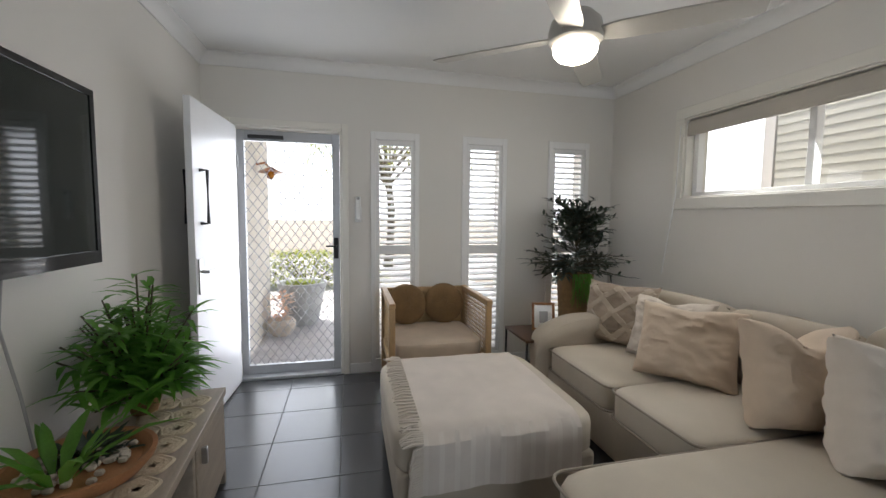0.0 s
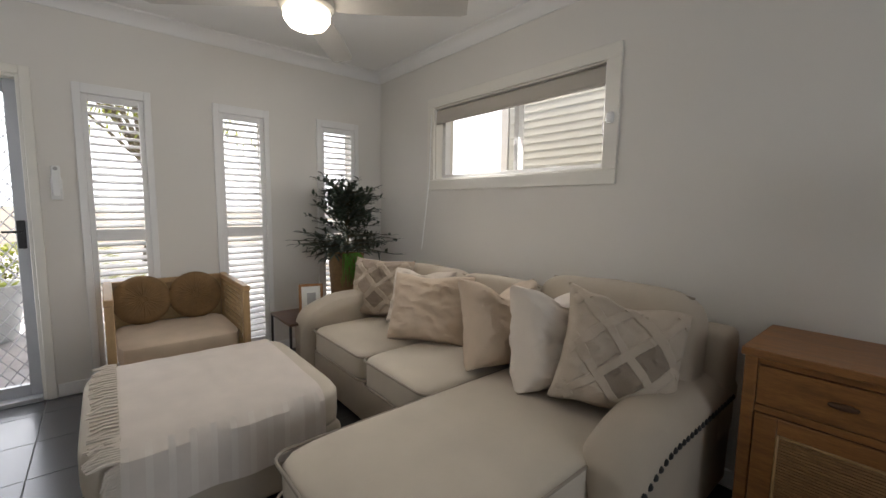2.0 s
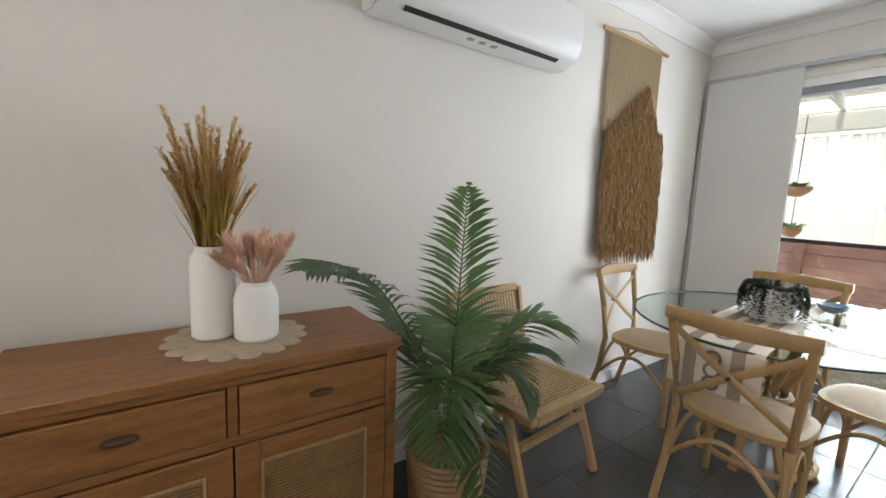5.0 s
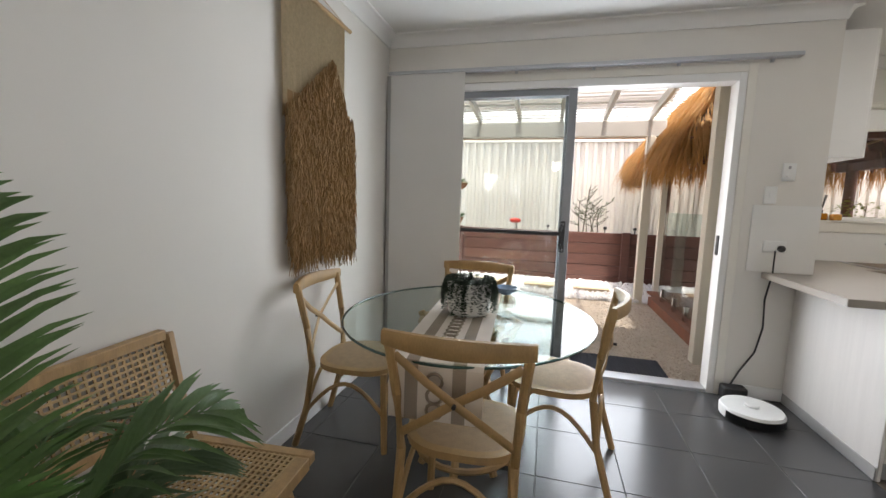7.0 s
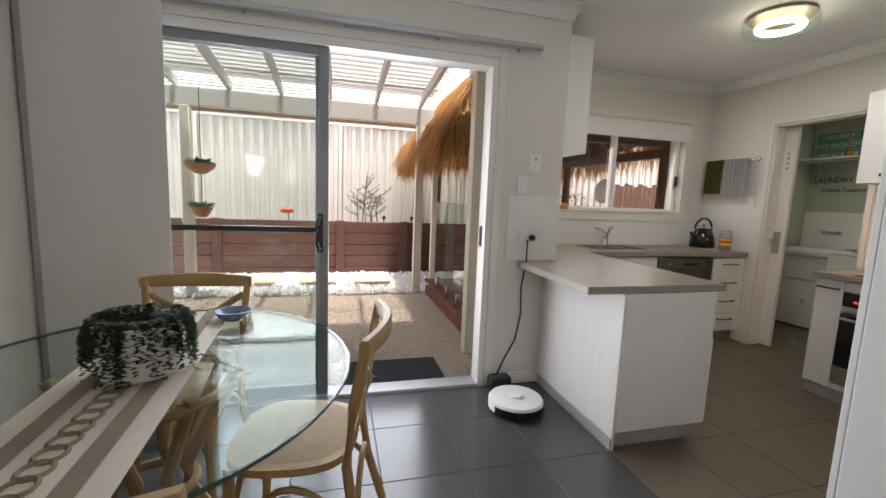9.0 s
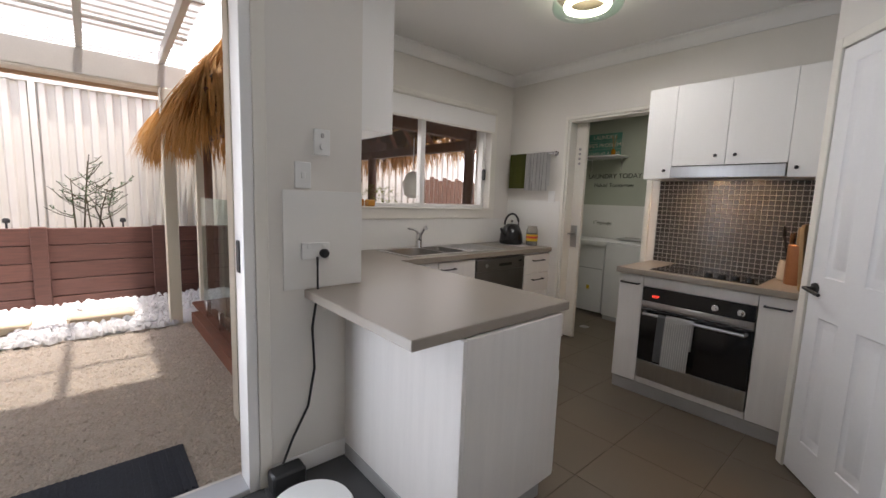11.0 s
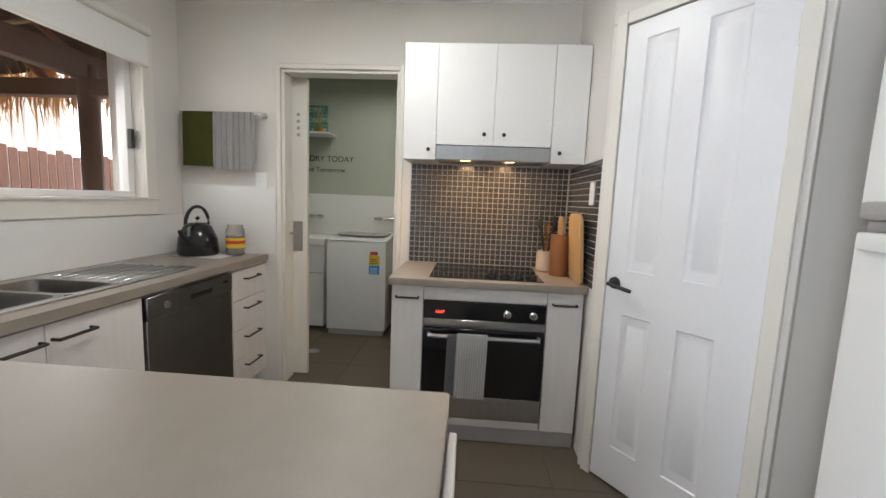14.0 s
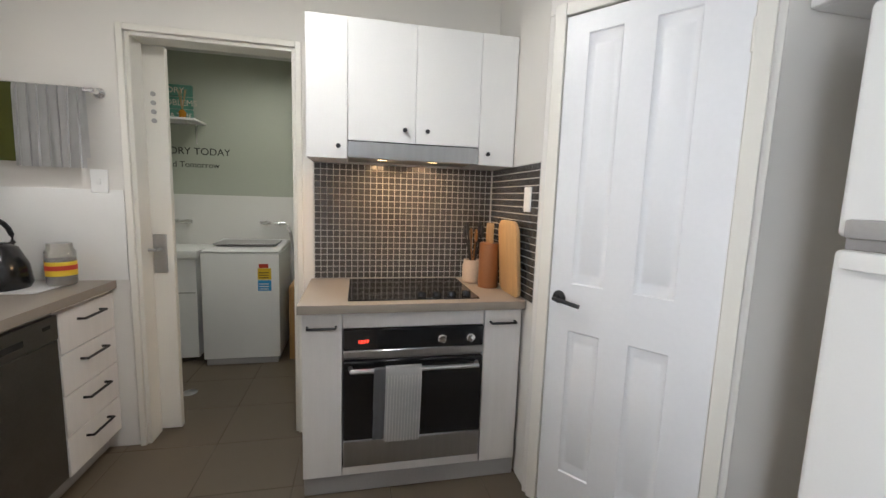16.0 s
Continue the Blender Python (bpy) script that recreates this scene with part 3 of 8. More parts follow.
    for lo, hi in (((-0.033, 0.0, 0.12), (0.0, 0.03, 2.03)), ((w, 0.0, 0.12), (w + 0.033, 0.03, 2.03)), ((0, 0.0, 1.985), (w, 0.03, 2.03)), ((0, 0.0, 1.045), (w, 0.03, 1.125)), ((0, 0.0, 0.12), (w, 0.03, 0.16))):
        box_part("panel_rail", lo, hi, M["white"], t)
    for z0, z1, nn in ((1.125, 1.985, 17), (0.16, 1.045, 17)):
        for i in range(nn):
            z = z0 + (i + 0.5) * (z1 - z0) / nn
            bm = bmesh.new()
            add_box(bm, (0.001, -0.028, -0.005), (w - 0.001, 0.028, 0.005), 0.003, turn=Matrix.Rotation(radians(22), 3, "X"))
            for v in bm.verts:
                v.co += Vector((0, 0.015, z))
            part("louvre", bm, M["white"], t)
    pane = box_part("pane", (-0.03, 0.13, 0.12), (w + 0.03, 0.136, 2.03), M["glass"], t, 0)
    pane.visible_shadow = False
    return t


for a, b in W3:
    shutter(a, b)


# ---- high side window ----
def side_window():
    t = structure("window_side", "wide high aluminium sliding window with cream timber frame", "window")
    y0, y1, z0, z1 = 1.455, 3.0, 1.54, 2.145
    for lo, hi in (((RIGHT - 0.018, y0 - 0.085, z0 - 0.085), (RIGHT, y1 + 0.085, z0)), ((RIGHT - 0.018, y0 - 0.085, z1), (RIGHT, y1 + 0.085, z1 + 0.08)),
                   ((RIGHT - 0.018, y0 - 0.085, z0), (RIGHT, y0, z1)), ((RIGHT - 0.018, y1, z0), (RIGHT, y1 + 0.085, z1))):
        box_part("architrave", lo, hi, M["trim"], t)
    for lo, hi in (((RIGHT, y0, z0), (RIGHT + 0.2, y1, z0 + 0.012)), ((RIGHT, y0, z1 - 0.012), (RIGHT + 0.2, y1, z1)), ((RIGHT, y0, z0 + 0.012), (RIGHT + 0.2, y0 + 0.012, z1 - 0.012)), ((RIGHT, y1 - 0.012, z0 + 0.012), (RIGHT + 0.2, y1, z1 - 0.012))):
        box_part("reveal", lo, hi, M["trim"], t)
    f = RIGHT + 0.07
    for lo, hi in (((f, y0 + 0.012, z0 + 0.012), (f + 0.06, y1 - 0.012, z0 + 0.045)), ((f, y0 + 0.012, z1 - 0.045), (f + 0.06, y1 - 0.012, z1 - 0.012)), ((f, y0 + 0.012, z0 + 0.045), (f + 0.06, y0 + 0.045, z1 - 0.045)),
                   ((f, y1 - 0.055, z0 + 0.045), (f + 0.06, y1 - 0.012, z1 - 0.045)), ((f, 2.145, z0 + 0.045), (f + 0.06, 2.185, z1 - 0.045))):
        box_part("sash_frame", lo, hi, M["white"], t)
    for a, b, d in ((y0 + 0.045, 2.145, 0.02), (2.185, y1 - 0.055, 0.04)):
        box_part("pane", (f + d, a, z0 + 0.045), (f + d + 0.005, b, z1 - 0.045), M["glass"], t, 0).visible_shadow = False
    box_part("latch", (f - 0.03, y0 + 0.015, 1.74), (f, y0 + 0.04, 1.82), M["black"], t)


side_window()
b = thing("roller_blind", pose(RIGHT + 0.035, 0, 0), "rolled-up beige fabric roller blind across the side window", "blind")
bm = bmesh.new()
add_cyl(bm, (0, 1.47, 2.10), (0, 2.985, 2.10), 0.03, seg=20)
part("roll", bm, M["roller"], b)
box_part("cloth", (-0.032, 1.47, 2.025), (-0.028, 2.985, 2.105), M["roller"], b, 0)
box_part("bottom_bar", (-0.036, 1.47, 2.008), (-0.024, 2.985, 2.03), M["roller"], b)
for yy in (1.457, 2.986):
    box_part("bracket", (-0.035, yy, 2.06), (0.035, yy + 0.012, 2.13), M["plastic"], b)
tube_part("pull_chain", [(-0.062, 3.02, 2.09), (-0.064, 3.04, 1.55), (-0.06, 3.12, 1.1), (-0.058, 3.15, 0.93)], 0.004, M["plastic"], b)
c = thing("blind_chain_holder", pose(RIGHT - 0.018, 1.41, 1.82), "small cream plastic blind chain clip", "clip")
box_part("clip", (-0.03, -0.02, -0.03), (0, 0.02, 0.03), M["plastic"], c, 0.008)
del b, c


# ---- sliding door ----
def sliding_door():
    t = structure("window_sliding_door", "grey aluminium sliding glass door, one half slid open", "sliding door")
    x0, x1, z1, y = 0.14, 2.30, 2.235, REAR
    for nm, lo, hi in (("jamb", (x0, y - 0.12, 0.0), (x0 + 0.045, y + 0.012, z1)), ("jamb", (x1 - 0.045, y - 0.12, 0.0), (x1, y + 0.012, z1)),
                       ("head", (x0 + 0.045, y - 0.12, z1 - 0.055), (x1 - 0.045, y + 0.012, z1)), ("sill_track", (x0 + 0.045, y - 0.12, -0.01), (x1 - 0.045, y + 0.012, 0.025))):
        box_part(nm, lo, hi, M["white"] if nm in ("jamb", "head") else M["alu"], t)
    for ya, a, b in ((y - 0.05, 1.207, 2.255), (y - 0.095, 1.227, 2.25)):
        box_part("stile", (a, ya, 0.025), (a + 0.06, ya + 0.035, z1 - 0.055), M["alu_dark"], t)
        box_part("stile", (b - 0.06, ya, 0.025), (b, ya + 0.035, z1 - 0.055), M["alu_dark"], t)
        box_part("bottom_rail", (a + 0.06, ya, 0.025), (b - 0.06, ya + 0.035, 0.10), M["alu_dark"], t)
        box_part("top_rail", (a + 0.06, ya, z1 - 0.105), (b - 0.06, ya + 0.035, z1 - 0.055), M["alu_dark"], t)
        if ya > y - 0.08:
            box_part("mid_rail", (a + 0.06, ya, 1.085), (b - 0.06, ya + 0.03, 1.115), M["black"], t)
        box_part("pane", (a + 0.06, ya + 0.014, 0.10), (b - 0.06, ya + 0.02, z1 - 0.105), M["slider_glass"], t, 0).visible_shadow = False
    bmh = bmesh.new()
    add_tube(bmh, [(1.255, y - 0.01, 0.98), (1.265, y + 0.04, 0.99), (1.275, y + 0.05, 1.03), (1.275, y + 0.05, 1.13), (1.265, y + 0.04, 1.17), (1.255, y - 0.01, 1.18)], 0.011, seg=8)
    add_box(bmh, (1.235, y - 0.014, 0.96), (1.275, y + 0.004, 1.20), 0.006)
    part("door_pull", bmh, M["black"], t)
    box_part("strike", (x0 + 0.04, y - 0.08, 1.0), (x0 + 0.052, y - 0.04, 1.14), M["black"], t)
    door_frame("door_frame_slider", "x", REAR, 0.14, 2.30, 2.235, w=0.055, sign=1, depth=0.02)


sliding_door()
b = thing("panel_blind", pose(0, REAR + 0.05, 0), "pale grey fabric panel blind stacked to one side", "blind")
box_part("track", (-0.135, -0.025, 2.305), (2.66, 0.03, 2.33), M["alu"], b)
for xx in (0.0, 0.55, 1.1, 1.65):
    box_part("bracket", (xx, -0.055, 2.29), (xx + 0.02, -0.026, 2.325), M["alu"], b)
# grey strip modelled in place of the shadow between blind and wall
box_part("side_channel", (2.64, -0.03, 0.03), (2.672, 0.02, 2.30), M["kick"], b)
for i, (a, c) in enumerate(((2.04, 2.64), (2.07, 2.638))):
    box_part("panel", (a, 0.018 - 0.022 * i, 0.04), (c, 0.021 - 0.022 * i, 2.305), M["blind"], b, 0)
    box_part("panel_weight", (a, 0.014 - 0.022 * i, 0.025), (c, 0.025 - 0.022 * i, 0.045), M["blind"], b)
del b

# ---- kitchen window ----
def kitchen_window():
    t = structure("window_kitchen", "white aluminium sliding kitchen window with cream frame", "window")
    x0, x1, z0, z1, y = -2.48, -0.87, 1.25, 2.2, KWIN
    for lo, hi in (((x0 - 0.08, y, z0 - 0.09), (x1 + 0.08, y + 0.018, z0)), ((x0 - 0.08, y, z0), (x0, y + 0.018, z1 + 0.06)), ((x1, y, z0), (x1 + 0.08, y + 0.018, z1 + 0.06)), ((x0, y, z1), (x1, y + 0.018, z1 + 0.06))):
        box_part("architrave", lo, hi, M["trim"], t)
    box_part("window_sill", (x0, y - 0.12, z0 - 0.003), (x1, y + 0.03, z0 + 0.012), M["trim"], t)
    f = y - 0.12
    for lo, hi in (((x0, f, z0 + 0.012), (x1, f + 0.06, z0 + 0.045)), ((x0, f, z1 - 0.04), (x1, f + 0.06, z1)), ((x0, f, z0 + 0.045), (x0 + 0.045, f + 0.06, z1 - 0.04)), ((x1 - 0.04, f, z0 + 0.045), (x1, f + 0.06, z1 - 0.04)), ((-1.685, f, z0 + 0.045), (-1.635, f + 0.06, z1 - 0.04))):
        box_part("sash_frame", lo, hi, M["white"], t)
    for a, b in ((x0 + 0.045, -1.685), (-1.635, x1 - 0.04)):
        box_part("pane", (a, f + 0.02, z0 + 0.045), (b, f + 0.025, z1 - 0.04), M["glass"], t, 0).visible_shadow = False
    box_part("latch", (x0 + 0.02, f + 0.06, 1.55), (x0 + 0.045, f + 0.09, 1.66), M["black"], t)
    bl = thing("kitchen_blind", pose(0, KWIN + 0.045, 0), "cream pelmet and rolled blind above the kitchen window", "blind")
    box_part("cloth", (-2.5, -0.012, 2.03), (-0.86, -0.006, 2.20), M["white"], bl, 0)
    box_part("bottom_bar", (-2.5, -0.02, 2.018), (-0.86, 0.0, 2.032), M["trim"], bl)
    cyl_part("roll", (-2.5, 0.0, 2.215), (-0.86, 0.0, 2.215), 0.022, M["trim"], bl)


kitchen_window()
door_frame("door_frame_laundry", "y", KWALL, -3.92, -3.14, 2.12, w=0.03, sign=1, depth=0.12)

# ---- living room ----
def cushion(at, w, h, d, yaw, lean, material, label, seed, dent=0.0, diamonds=None, roll=0):
    t = thing("cushion", pose(*at) @ pose(0, 0, 0, 0, 0, yaw) @ pose(0, 0, 0, lean, roll, 0), label, "cushion", "cushions on the sofa")
    bm = bmesh.new()
    add_cushion(bm, w, h, d, seed, dent)
    part("cover", bm, material, t)
    if diamonds:
        off = cushion_seed(seed)

        def surf(u, v, lift):
            p = cushion_point(u, v, -1, w, h, d, off, dent)
            return p + Vector((0, -lift, 0))
        for k in (-1.6, -0.8, 0.0, 0.8, 1.6):
            for s in (1, -1):
                us = [u / 24 for u in range(-22, 23) if abs(s * u / 24 + k) < 0.9]
                if len(us) > 4:
                    bm = bmesh.new()
                    rows = [[bm.verts.new(surf(u + a, s * u + k - s * a, lf)) for a, lf in ((-0.06, 0.0), (-0.045, 0.009), (0.045, 0.009), (0.06, 0.0))] for u in us]
                    for p, q in zip(rows, rows[1:]):
                        for c in range(3):
                            bm.faces.new((p[c], p[c + 1], q[c + 1], q[c]))
                    part("raised_band", bm, M["diamond"], t, "raised pale diamond band")
        for cu, cv in diamonds:
            bm = bmesh.new()
            g = [[bm.verts.new(surf(cu + 0.3 * (a + b) / 10, cv + 0.3 * (a - b) / 10, 0.0055)) for b in range(-5, 6)] for a in range(-5, 6)]
            for a in range(10):
                for b in range(10):
                    bm.faces.new((g[a][b], g[a + 1][b], g[a + 1][b + 1], g[a][b + 1]))
            part("tufted_patch", bm, M["brown_patch"], t, "brown tufted diamond patch")
    return t


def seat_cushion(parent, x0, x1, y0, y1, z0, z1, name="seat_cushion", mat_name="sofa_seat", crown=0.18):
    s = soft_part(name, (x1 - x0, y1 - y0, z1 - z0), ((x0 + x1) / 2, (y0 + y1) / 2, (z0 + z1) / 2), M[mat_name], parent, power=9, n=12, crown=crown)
    bm = bmesh.new()
    for z in (z0 + 0.02, z1 - 0.022):
        e = 0.012
        r = 0.05
        loop = []
        for cx, cy, a0 in ((x1 - r - e, y1 - r - e, 0), (x0 + r + e, y1 - r - e, 90), (x0 + r + e, y0 + r + e, 180), (x1 - r - e, y0 + r + e, 270)):
            loop += [(cx + (r + e) * math.cos(radians(a0 + k * 22.5)), cy + (r + e) * math.sin(radians(a0 + k * 22.5)), z) for k in range(5)]
        add_tube(bm, loop + [loop[0]], 0.006, seg=6)
    part("piping", bm, M["piping"], s)
    return s


def sofa():
    t = thing("corner_sofa", pose(0, 0, 0), "large beige linen corner sofa with chaise and studded rolled arms", "sofa")
    base = bmesh.new()
    add_box(base, (1.56, 0.86, 0.06), (2.60, 3.0, 0.30), 0.02, 2)
    add_box(base, (0.90, 0.90, 0.06), (1.555, 1.585, 0.30), 0.02, 2)
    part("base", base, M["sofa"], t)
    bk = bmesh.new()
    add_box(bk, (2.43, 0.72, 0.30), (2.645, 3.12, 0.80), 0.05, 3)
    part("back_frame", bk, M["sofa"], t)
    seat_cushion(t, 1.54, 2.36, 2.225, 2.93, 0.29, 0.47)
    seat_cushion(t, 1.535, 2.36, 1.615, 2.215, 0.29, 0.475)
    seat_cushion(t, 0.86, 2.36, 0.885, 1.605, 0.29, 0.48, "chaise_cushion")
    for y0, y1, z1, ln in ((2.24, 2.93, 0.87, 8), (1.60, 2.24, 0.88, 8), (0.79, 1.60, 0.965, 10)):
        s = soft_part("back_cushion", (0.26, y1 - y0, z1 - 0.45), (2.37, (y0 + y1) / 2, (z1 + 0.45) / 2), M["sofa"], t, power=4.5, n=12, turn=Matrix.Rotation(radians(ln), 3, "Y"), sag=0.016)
        bm = bmesh.new()
        add_tube(bm, [(2.40, y0 + 0.05, z1 - 0.03), (2.41, (y0 + y1) / 2, z1 - 0.002), (2.40, y1 - 0.05, z1 - 0.03)], 0.006, seg=6)
        part("piping", bm, M["piping"], s)
    # rolled arms: a section swept from the front to the back
    for y_in, sgn, x_front, top in ((2.93, 1, 1.47, 0.66), (0.885, -1, 1.65, 0.60)):
        def arm_top(x):
            f = (x - x_front) / (2.62 - x_front)
            return 0.36 + (top - 0.36) * math.sin(min(1.0, f * 1.8 + 0.42) * math.pi / 2)
        bm = bmesh.new()
        rows = []
        for x in [x_front, x_front + 0.008, x_front + 0.025, x_front + 0.055] + [x_front + 0.1 + (2.52 - x_front) * i / 16 for i in range(17)]:
            zt = arm_top(x)
            sc = 1 - 0.45 * (1 - min(1.0, (x - x_front) / 0.06)) ** 2.2
            sect = [(0.0, 0.08), (0.0, zt - 0.17), (-0.012, zt - 0.13), (-0.035, zt - 0.09), (-0.045, zt - 0.045), (-0.03, zt - 0.008), (0.01, zt + 0.014), (0.06, zt + 0.018),
                    (0.11, zt + 0.008), (0.15, zt - 0.022), (0.172, zt - 0.07), (0.17, zt - 0.125), (0.158, zt - 0.15), (0.15, 0.08)]
            rows.append([bm.verts.new((x, y_in + sgn * (0.07 + (a - 0.07) * sc), b if b < 0.1 else b - (1 - sc) * 0.10)) for a, b in sect])
        for a, b in zip(rows, rows[1:]):
            for k in range(len(a) - 1):
                bm.faces.new((a[k], a[k + 1], b[k + 1], b[k]))
        bm.faces.new(rows[0]), bm.faces.new(rows[-1][::-1])
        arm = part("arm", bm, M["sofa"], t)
        studs = bmesh.new()
        for k in range(24):
            x = x_front + 0.05 + (2.56 - x_front - 0.05) * k / 23
            p = Vector((x, y_in + sgn * 0.171, arm_top(x) - 0.105))
            add_lathe(studs, [(0.014, -0.004), (0.0125, 0.004), (0.007, 0.0085), (0.0, 0.0095)], seg=8)
            for v in list(studs.verts)[-32:]:
                v.co = p + Vector((v.co.x, sgn * v.co.z, v.co.y))
        part("stud_trim", studs, M["black"], arm, "row of dark metal studs", "stuff")
    for x, y in ((1.0, 0.98), (1.0, 1.5), (1.65, 2.9), (2.5, 2.9), (2.5, 0.95)):
        box_part("foot", (x - 0.03, y - 0.03, 0), (x + 0.03, y + 0.03, 0.065), M["black"], t)


sofa()
cushion((2.01, 2.83, 0.47), 0.52, 0.46, 0.15, -62, -16, M["taupe_cloth"], "taupe cushion with raised diamond pattern", 1, 0, [(0.0, 0.4), (0.0, -0.4)])
cushion((2.08, 2.45, 0.47), 0.48, 0.43, 0.16, -66, -22, M["white_cloth"], "plain off-white cotton cushion", 2, 0.03)
cushion((1.95, 2.16, 0.465), 0.53, 0.45, 0.25, -58, -24, M["cream_cloth"], "creased sandy beige cushion", 3, 0.02)
cushion((2.04, 1.61, 0.465), 0.43, 0.48, 0.27, -16, -14, M["cream_cloth"], "sandy beige cushion with a chopped top", 4, 0.09, roll=4)
cushion((2.03, 1.28, 0.465), 0.43, 0.49, 0.27, -14, -13, M["white_cloth"], "plump off-white cotton cushion", 5, 0.06, roll=7)
cushion((2.0, 1.0, 0.475), 0.5, 0.5, 0.24, -52, -19, M["taupe_light"], "large taupe cushion with diamond bands and brown patches", 6, 0.03, [(0.4, 0.0), (0.0, -0.4)], roll=12)


def ottoman():
    t = thing("ottoman", pose(0.825, 2.41, 0), "square beige upholstered ottoman used as coffee table", "ottoman")
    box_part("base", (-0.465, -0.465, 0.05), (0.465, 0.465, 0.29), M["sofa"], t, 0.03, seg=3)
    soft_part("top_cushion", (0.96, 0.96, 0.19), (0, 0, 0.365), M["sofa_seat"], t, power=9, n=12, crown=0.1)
    for x in (-0.4, 0.4):
        for y in (-0.4, 0.4):
            box_part("foot", (x - 0.03, y - 0.03, 0), (x + 0.03, y + 0.03, 0.055), M["black"], t)
    # throw: laid over the top and down the front
    th = thing("throw_blanket", pose(0.825, 2.41, 0), "cream and white striped cotton throw with knotted fringe on the ottoman", "blanket")
    x0, x1 = -0.36, 0.37
    path = [(0.47, 0.455), (0.40, 0.474), (0.2, 0.479), (0, 0.481), (-0.2, 0.479), (-0.40, 0.476), (-0.462, 0.462), (-0.496, 0.43), (-0.506, 0.36), (-0.508, 0.29), (-0.512, 0.225)]
    nx = 32
    grid = []
    for i in range(nx + 1):
        x = x0 + (x1 - x0) * i / nx
        grid.append([Vector((x + 0.05 * (0.5 - j / 10) * 0.4, y - (0.004 * math.sin(x * 37 + 1) + 0.006 * math.sin(x * 17)) * (j > 6), z + 0.005 + 0.005 * noise.noise(Vector((x * 5, y * 7, 0))) + 0.004 * noise.noise(Vector((x * 14, y * 5, 3))))) for j, (y, z) in enumerate(path)])
    for nm, material in (("cloth", "throw"), ("stripe", "throw_white")):
        bm = bmesh.new()
        vs = [[bm.verts.new(p) for p in row] for row in grid]
        for i in range(nx):
            for j in range(len(path) - 1):
                white = j >= 6 and i % 3 == 0
                if white == (nm == "stripe"):
                    bm.faces.new((vs[i][j], vs[i + 1][j], vs[i + 1][j + 1], vs[i][j + 1]))
        bmesh.ops.delete(bm, geom=[v for v in bm.verts if not v.link_faces], context="VERTS")
        bmesh.ops.solidify(bm, geom=bm.faces[:], thickness=-0.005)
        part(nm, bm, M[material], th)
    fr = bmesh.new()
    rng = random.Random(8)
    for k in range(64):
        f = k / 63
        jj = f * 10
        j = min(9, int(jj))
        p = grid[0][j].lerp(grid[0][j + 1], jj - j) + Vector((0, 0, 0.006))
        L = 0.08 + rng.random() * 0.02
        if j < 7:
            pts = [p, p + Vector((-L * 0.5, rng.uniform(-.01, .01), 0.004)), p + Vector((-L, rng.uniform(-.02, .02), -0.004 if p.x - L > -0.46 else -0.02))]
        else:
            pts = [p, p + Vector((-L * 0.45, 0, -0.015)), p + Vector((-L * 0.6, rng.uniform(-.01, 0), -0.05))]
        add_tube(fr, pts, 0.0085, seg=5, r_end=0.0045)
    part("fringe", fr, M["white_cloth"], th)
    return t


ottoman()


def armchair():
    t = thing("armchair", pose(0.82, 3.50, 0), "oak box armchair with cane sides and a beige seat", "armchair")
    for x in (-0.36, 0.36):
        for y in (-0.33, 0.33):
            box_part("leg", (x - 0.022, y - 0.022, 0), (x + 0.022, y + 0.022, 0.74), M["oak"], t, 0.004)
        box_part("arm_rail", (x - 0.024, -0.36, 0.725), (x + 0.024, 0.352, 0.765), M["oak"], t, 0.005)
        box_part("side_rail", (x - 0.018, -0.308, 0.28), (x + 0.018, 0.308, 0.33), M["oak"], t)
        bm = bmesh.new()
        for k in range(18):
            y = -0.3 + 0.6 * k / 17
            add_box(bm, (x - 0.003, y - 0.004, 0.33), (x + 0.003, y + 0.004, 0.725))
        for k in range(12):
            z = 0.345 + 0.37 * k / 11
            add_box(bm, (x - 0.005, -0.305, z - 0.004), (x + 0.005, 0.305, z + 0.004))
        part("cane_panel", bm, M["cane"], t, "woven cane side panel", "stuff")
    box_part("back_rail", (-0.336, 0.31, 0.725), (0.336, 0.352, 0.76), M["oak"], t)
    box_part("front_rail", (-0.338, -0.35, 0.27), (0.338, -0.31, 0.33), M["oak"], t)
    box_part("back_panel", (-0.336, 0.325, 0.30), (0.336, 0.338, 0.725), M["cane"], t)
    soft_part("seat", (0.67, 0.64, 0.14), (0, 0, 0.39), M["cream_cloth"], t, power=8, n=8, crown=0.12)
    for x, yaw in ((-0.17, 5), (0.15, -6)):
        c = thing("round_cushion", pose(0.82 + x, 3.72, 0.455) @ pose(0, 0, 0, -14, 0, yaw), "round ochre velvet cushion on the armchair", "cushion", "round cushions")
        bm = bmesh.new()
        prof = [(0.0, -0.06), (0.08, -0.058), (0.14, -0.045), (0.172, -0.015), (0.175, 0.0), (0.172, 0.015), (0.14, 0.045), (0.08, 0.058), (0.0, 0.05)]
        add_lathe(bm, prof, seg=36)
        bmesh.ops.rotate(bm, verts=bm.verts, cent=(0, 0, 0), matrix=Matrix.Rotation(radians(90), 3, "X"))
        bmesh.ops.translate(bm, verts=bm.verts, vec=(0, 0, 0.175))
        part("cover", bm, M["ochre"], c)
        bm = bmesh.new()
        for k in range(24):
            a = 2 * math.pi * k / 24
            add_tube(bm, [(0.02 * math.cos(a), -0.062, 0.175 + 0.02 * math.sin(a)), (0.12 * math.cos(a), -0.054, 0.175 + 0.12 * math.sin(a)), (0.168 * math.cos(a), -0.02, 0.175 + 0.168 * math.sin(a))], 0.003, seg=4)
        part("pleat", bm, M["ochre"], c)


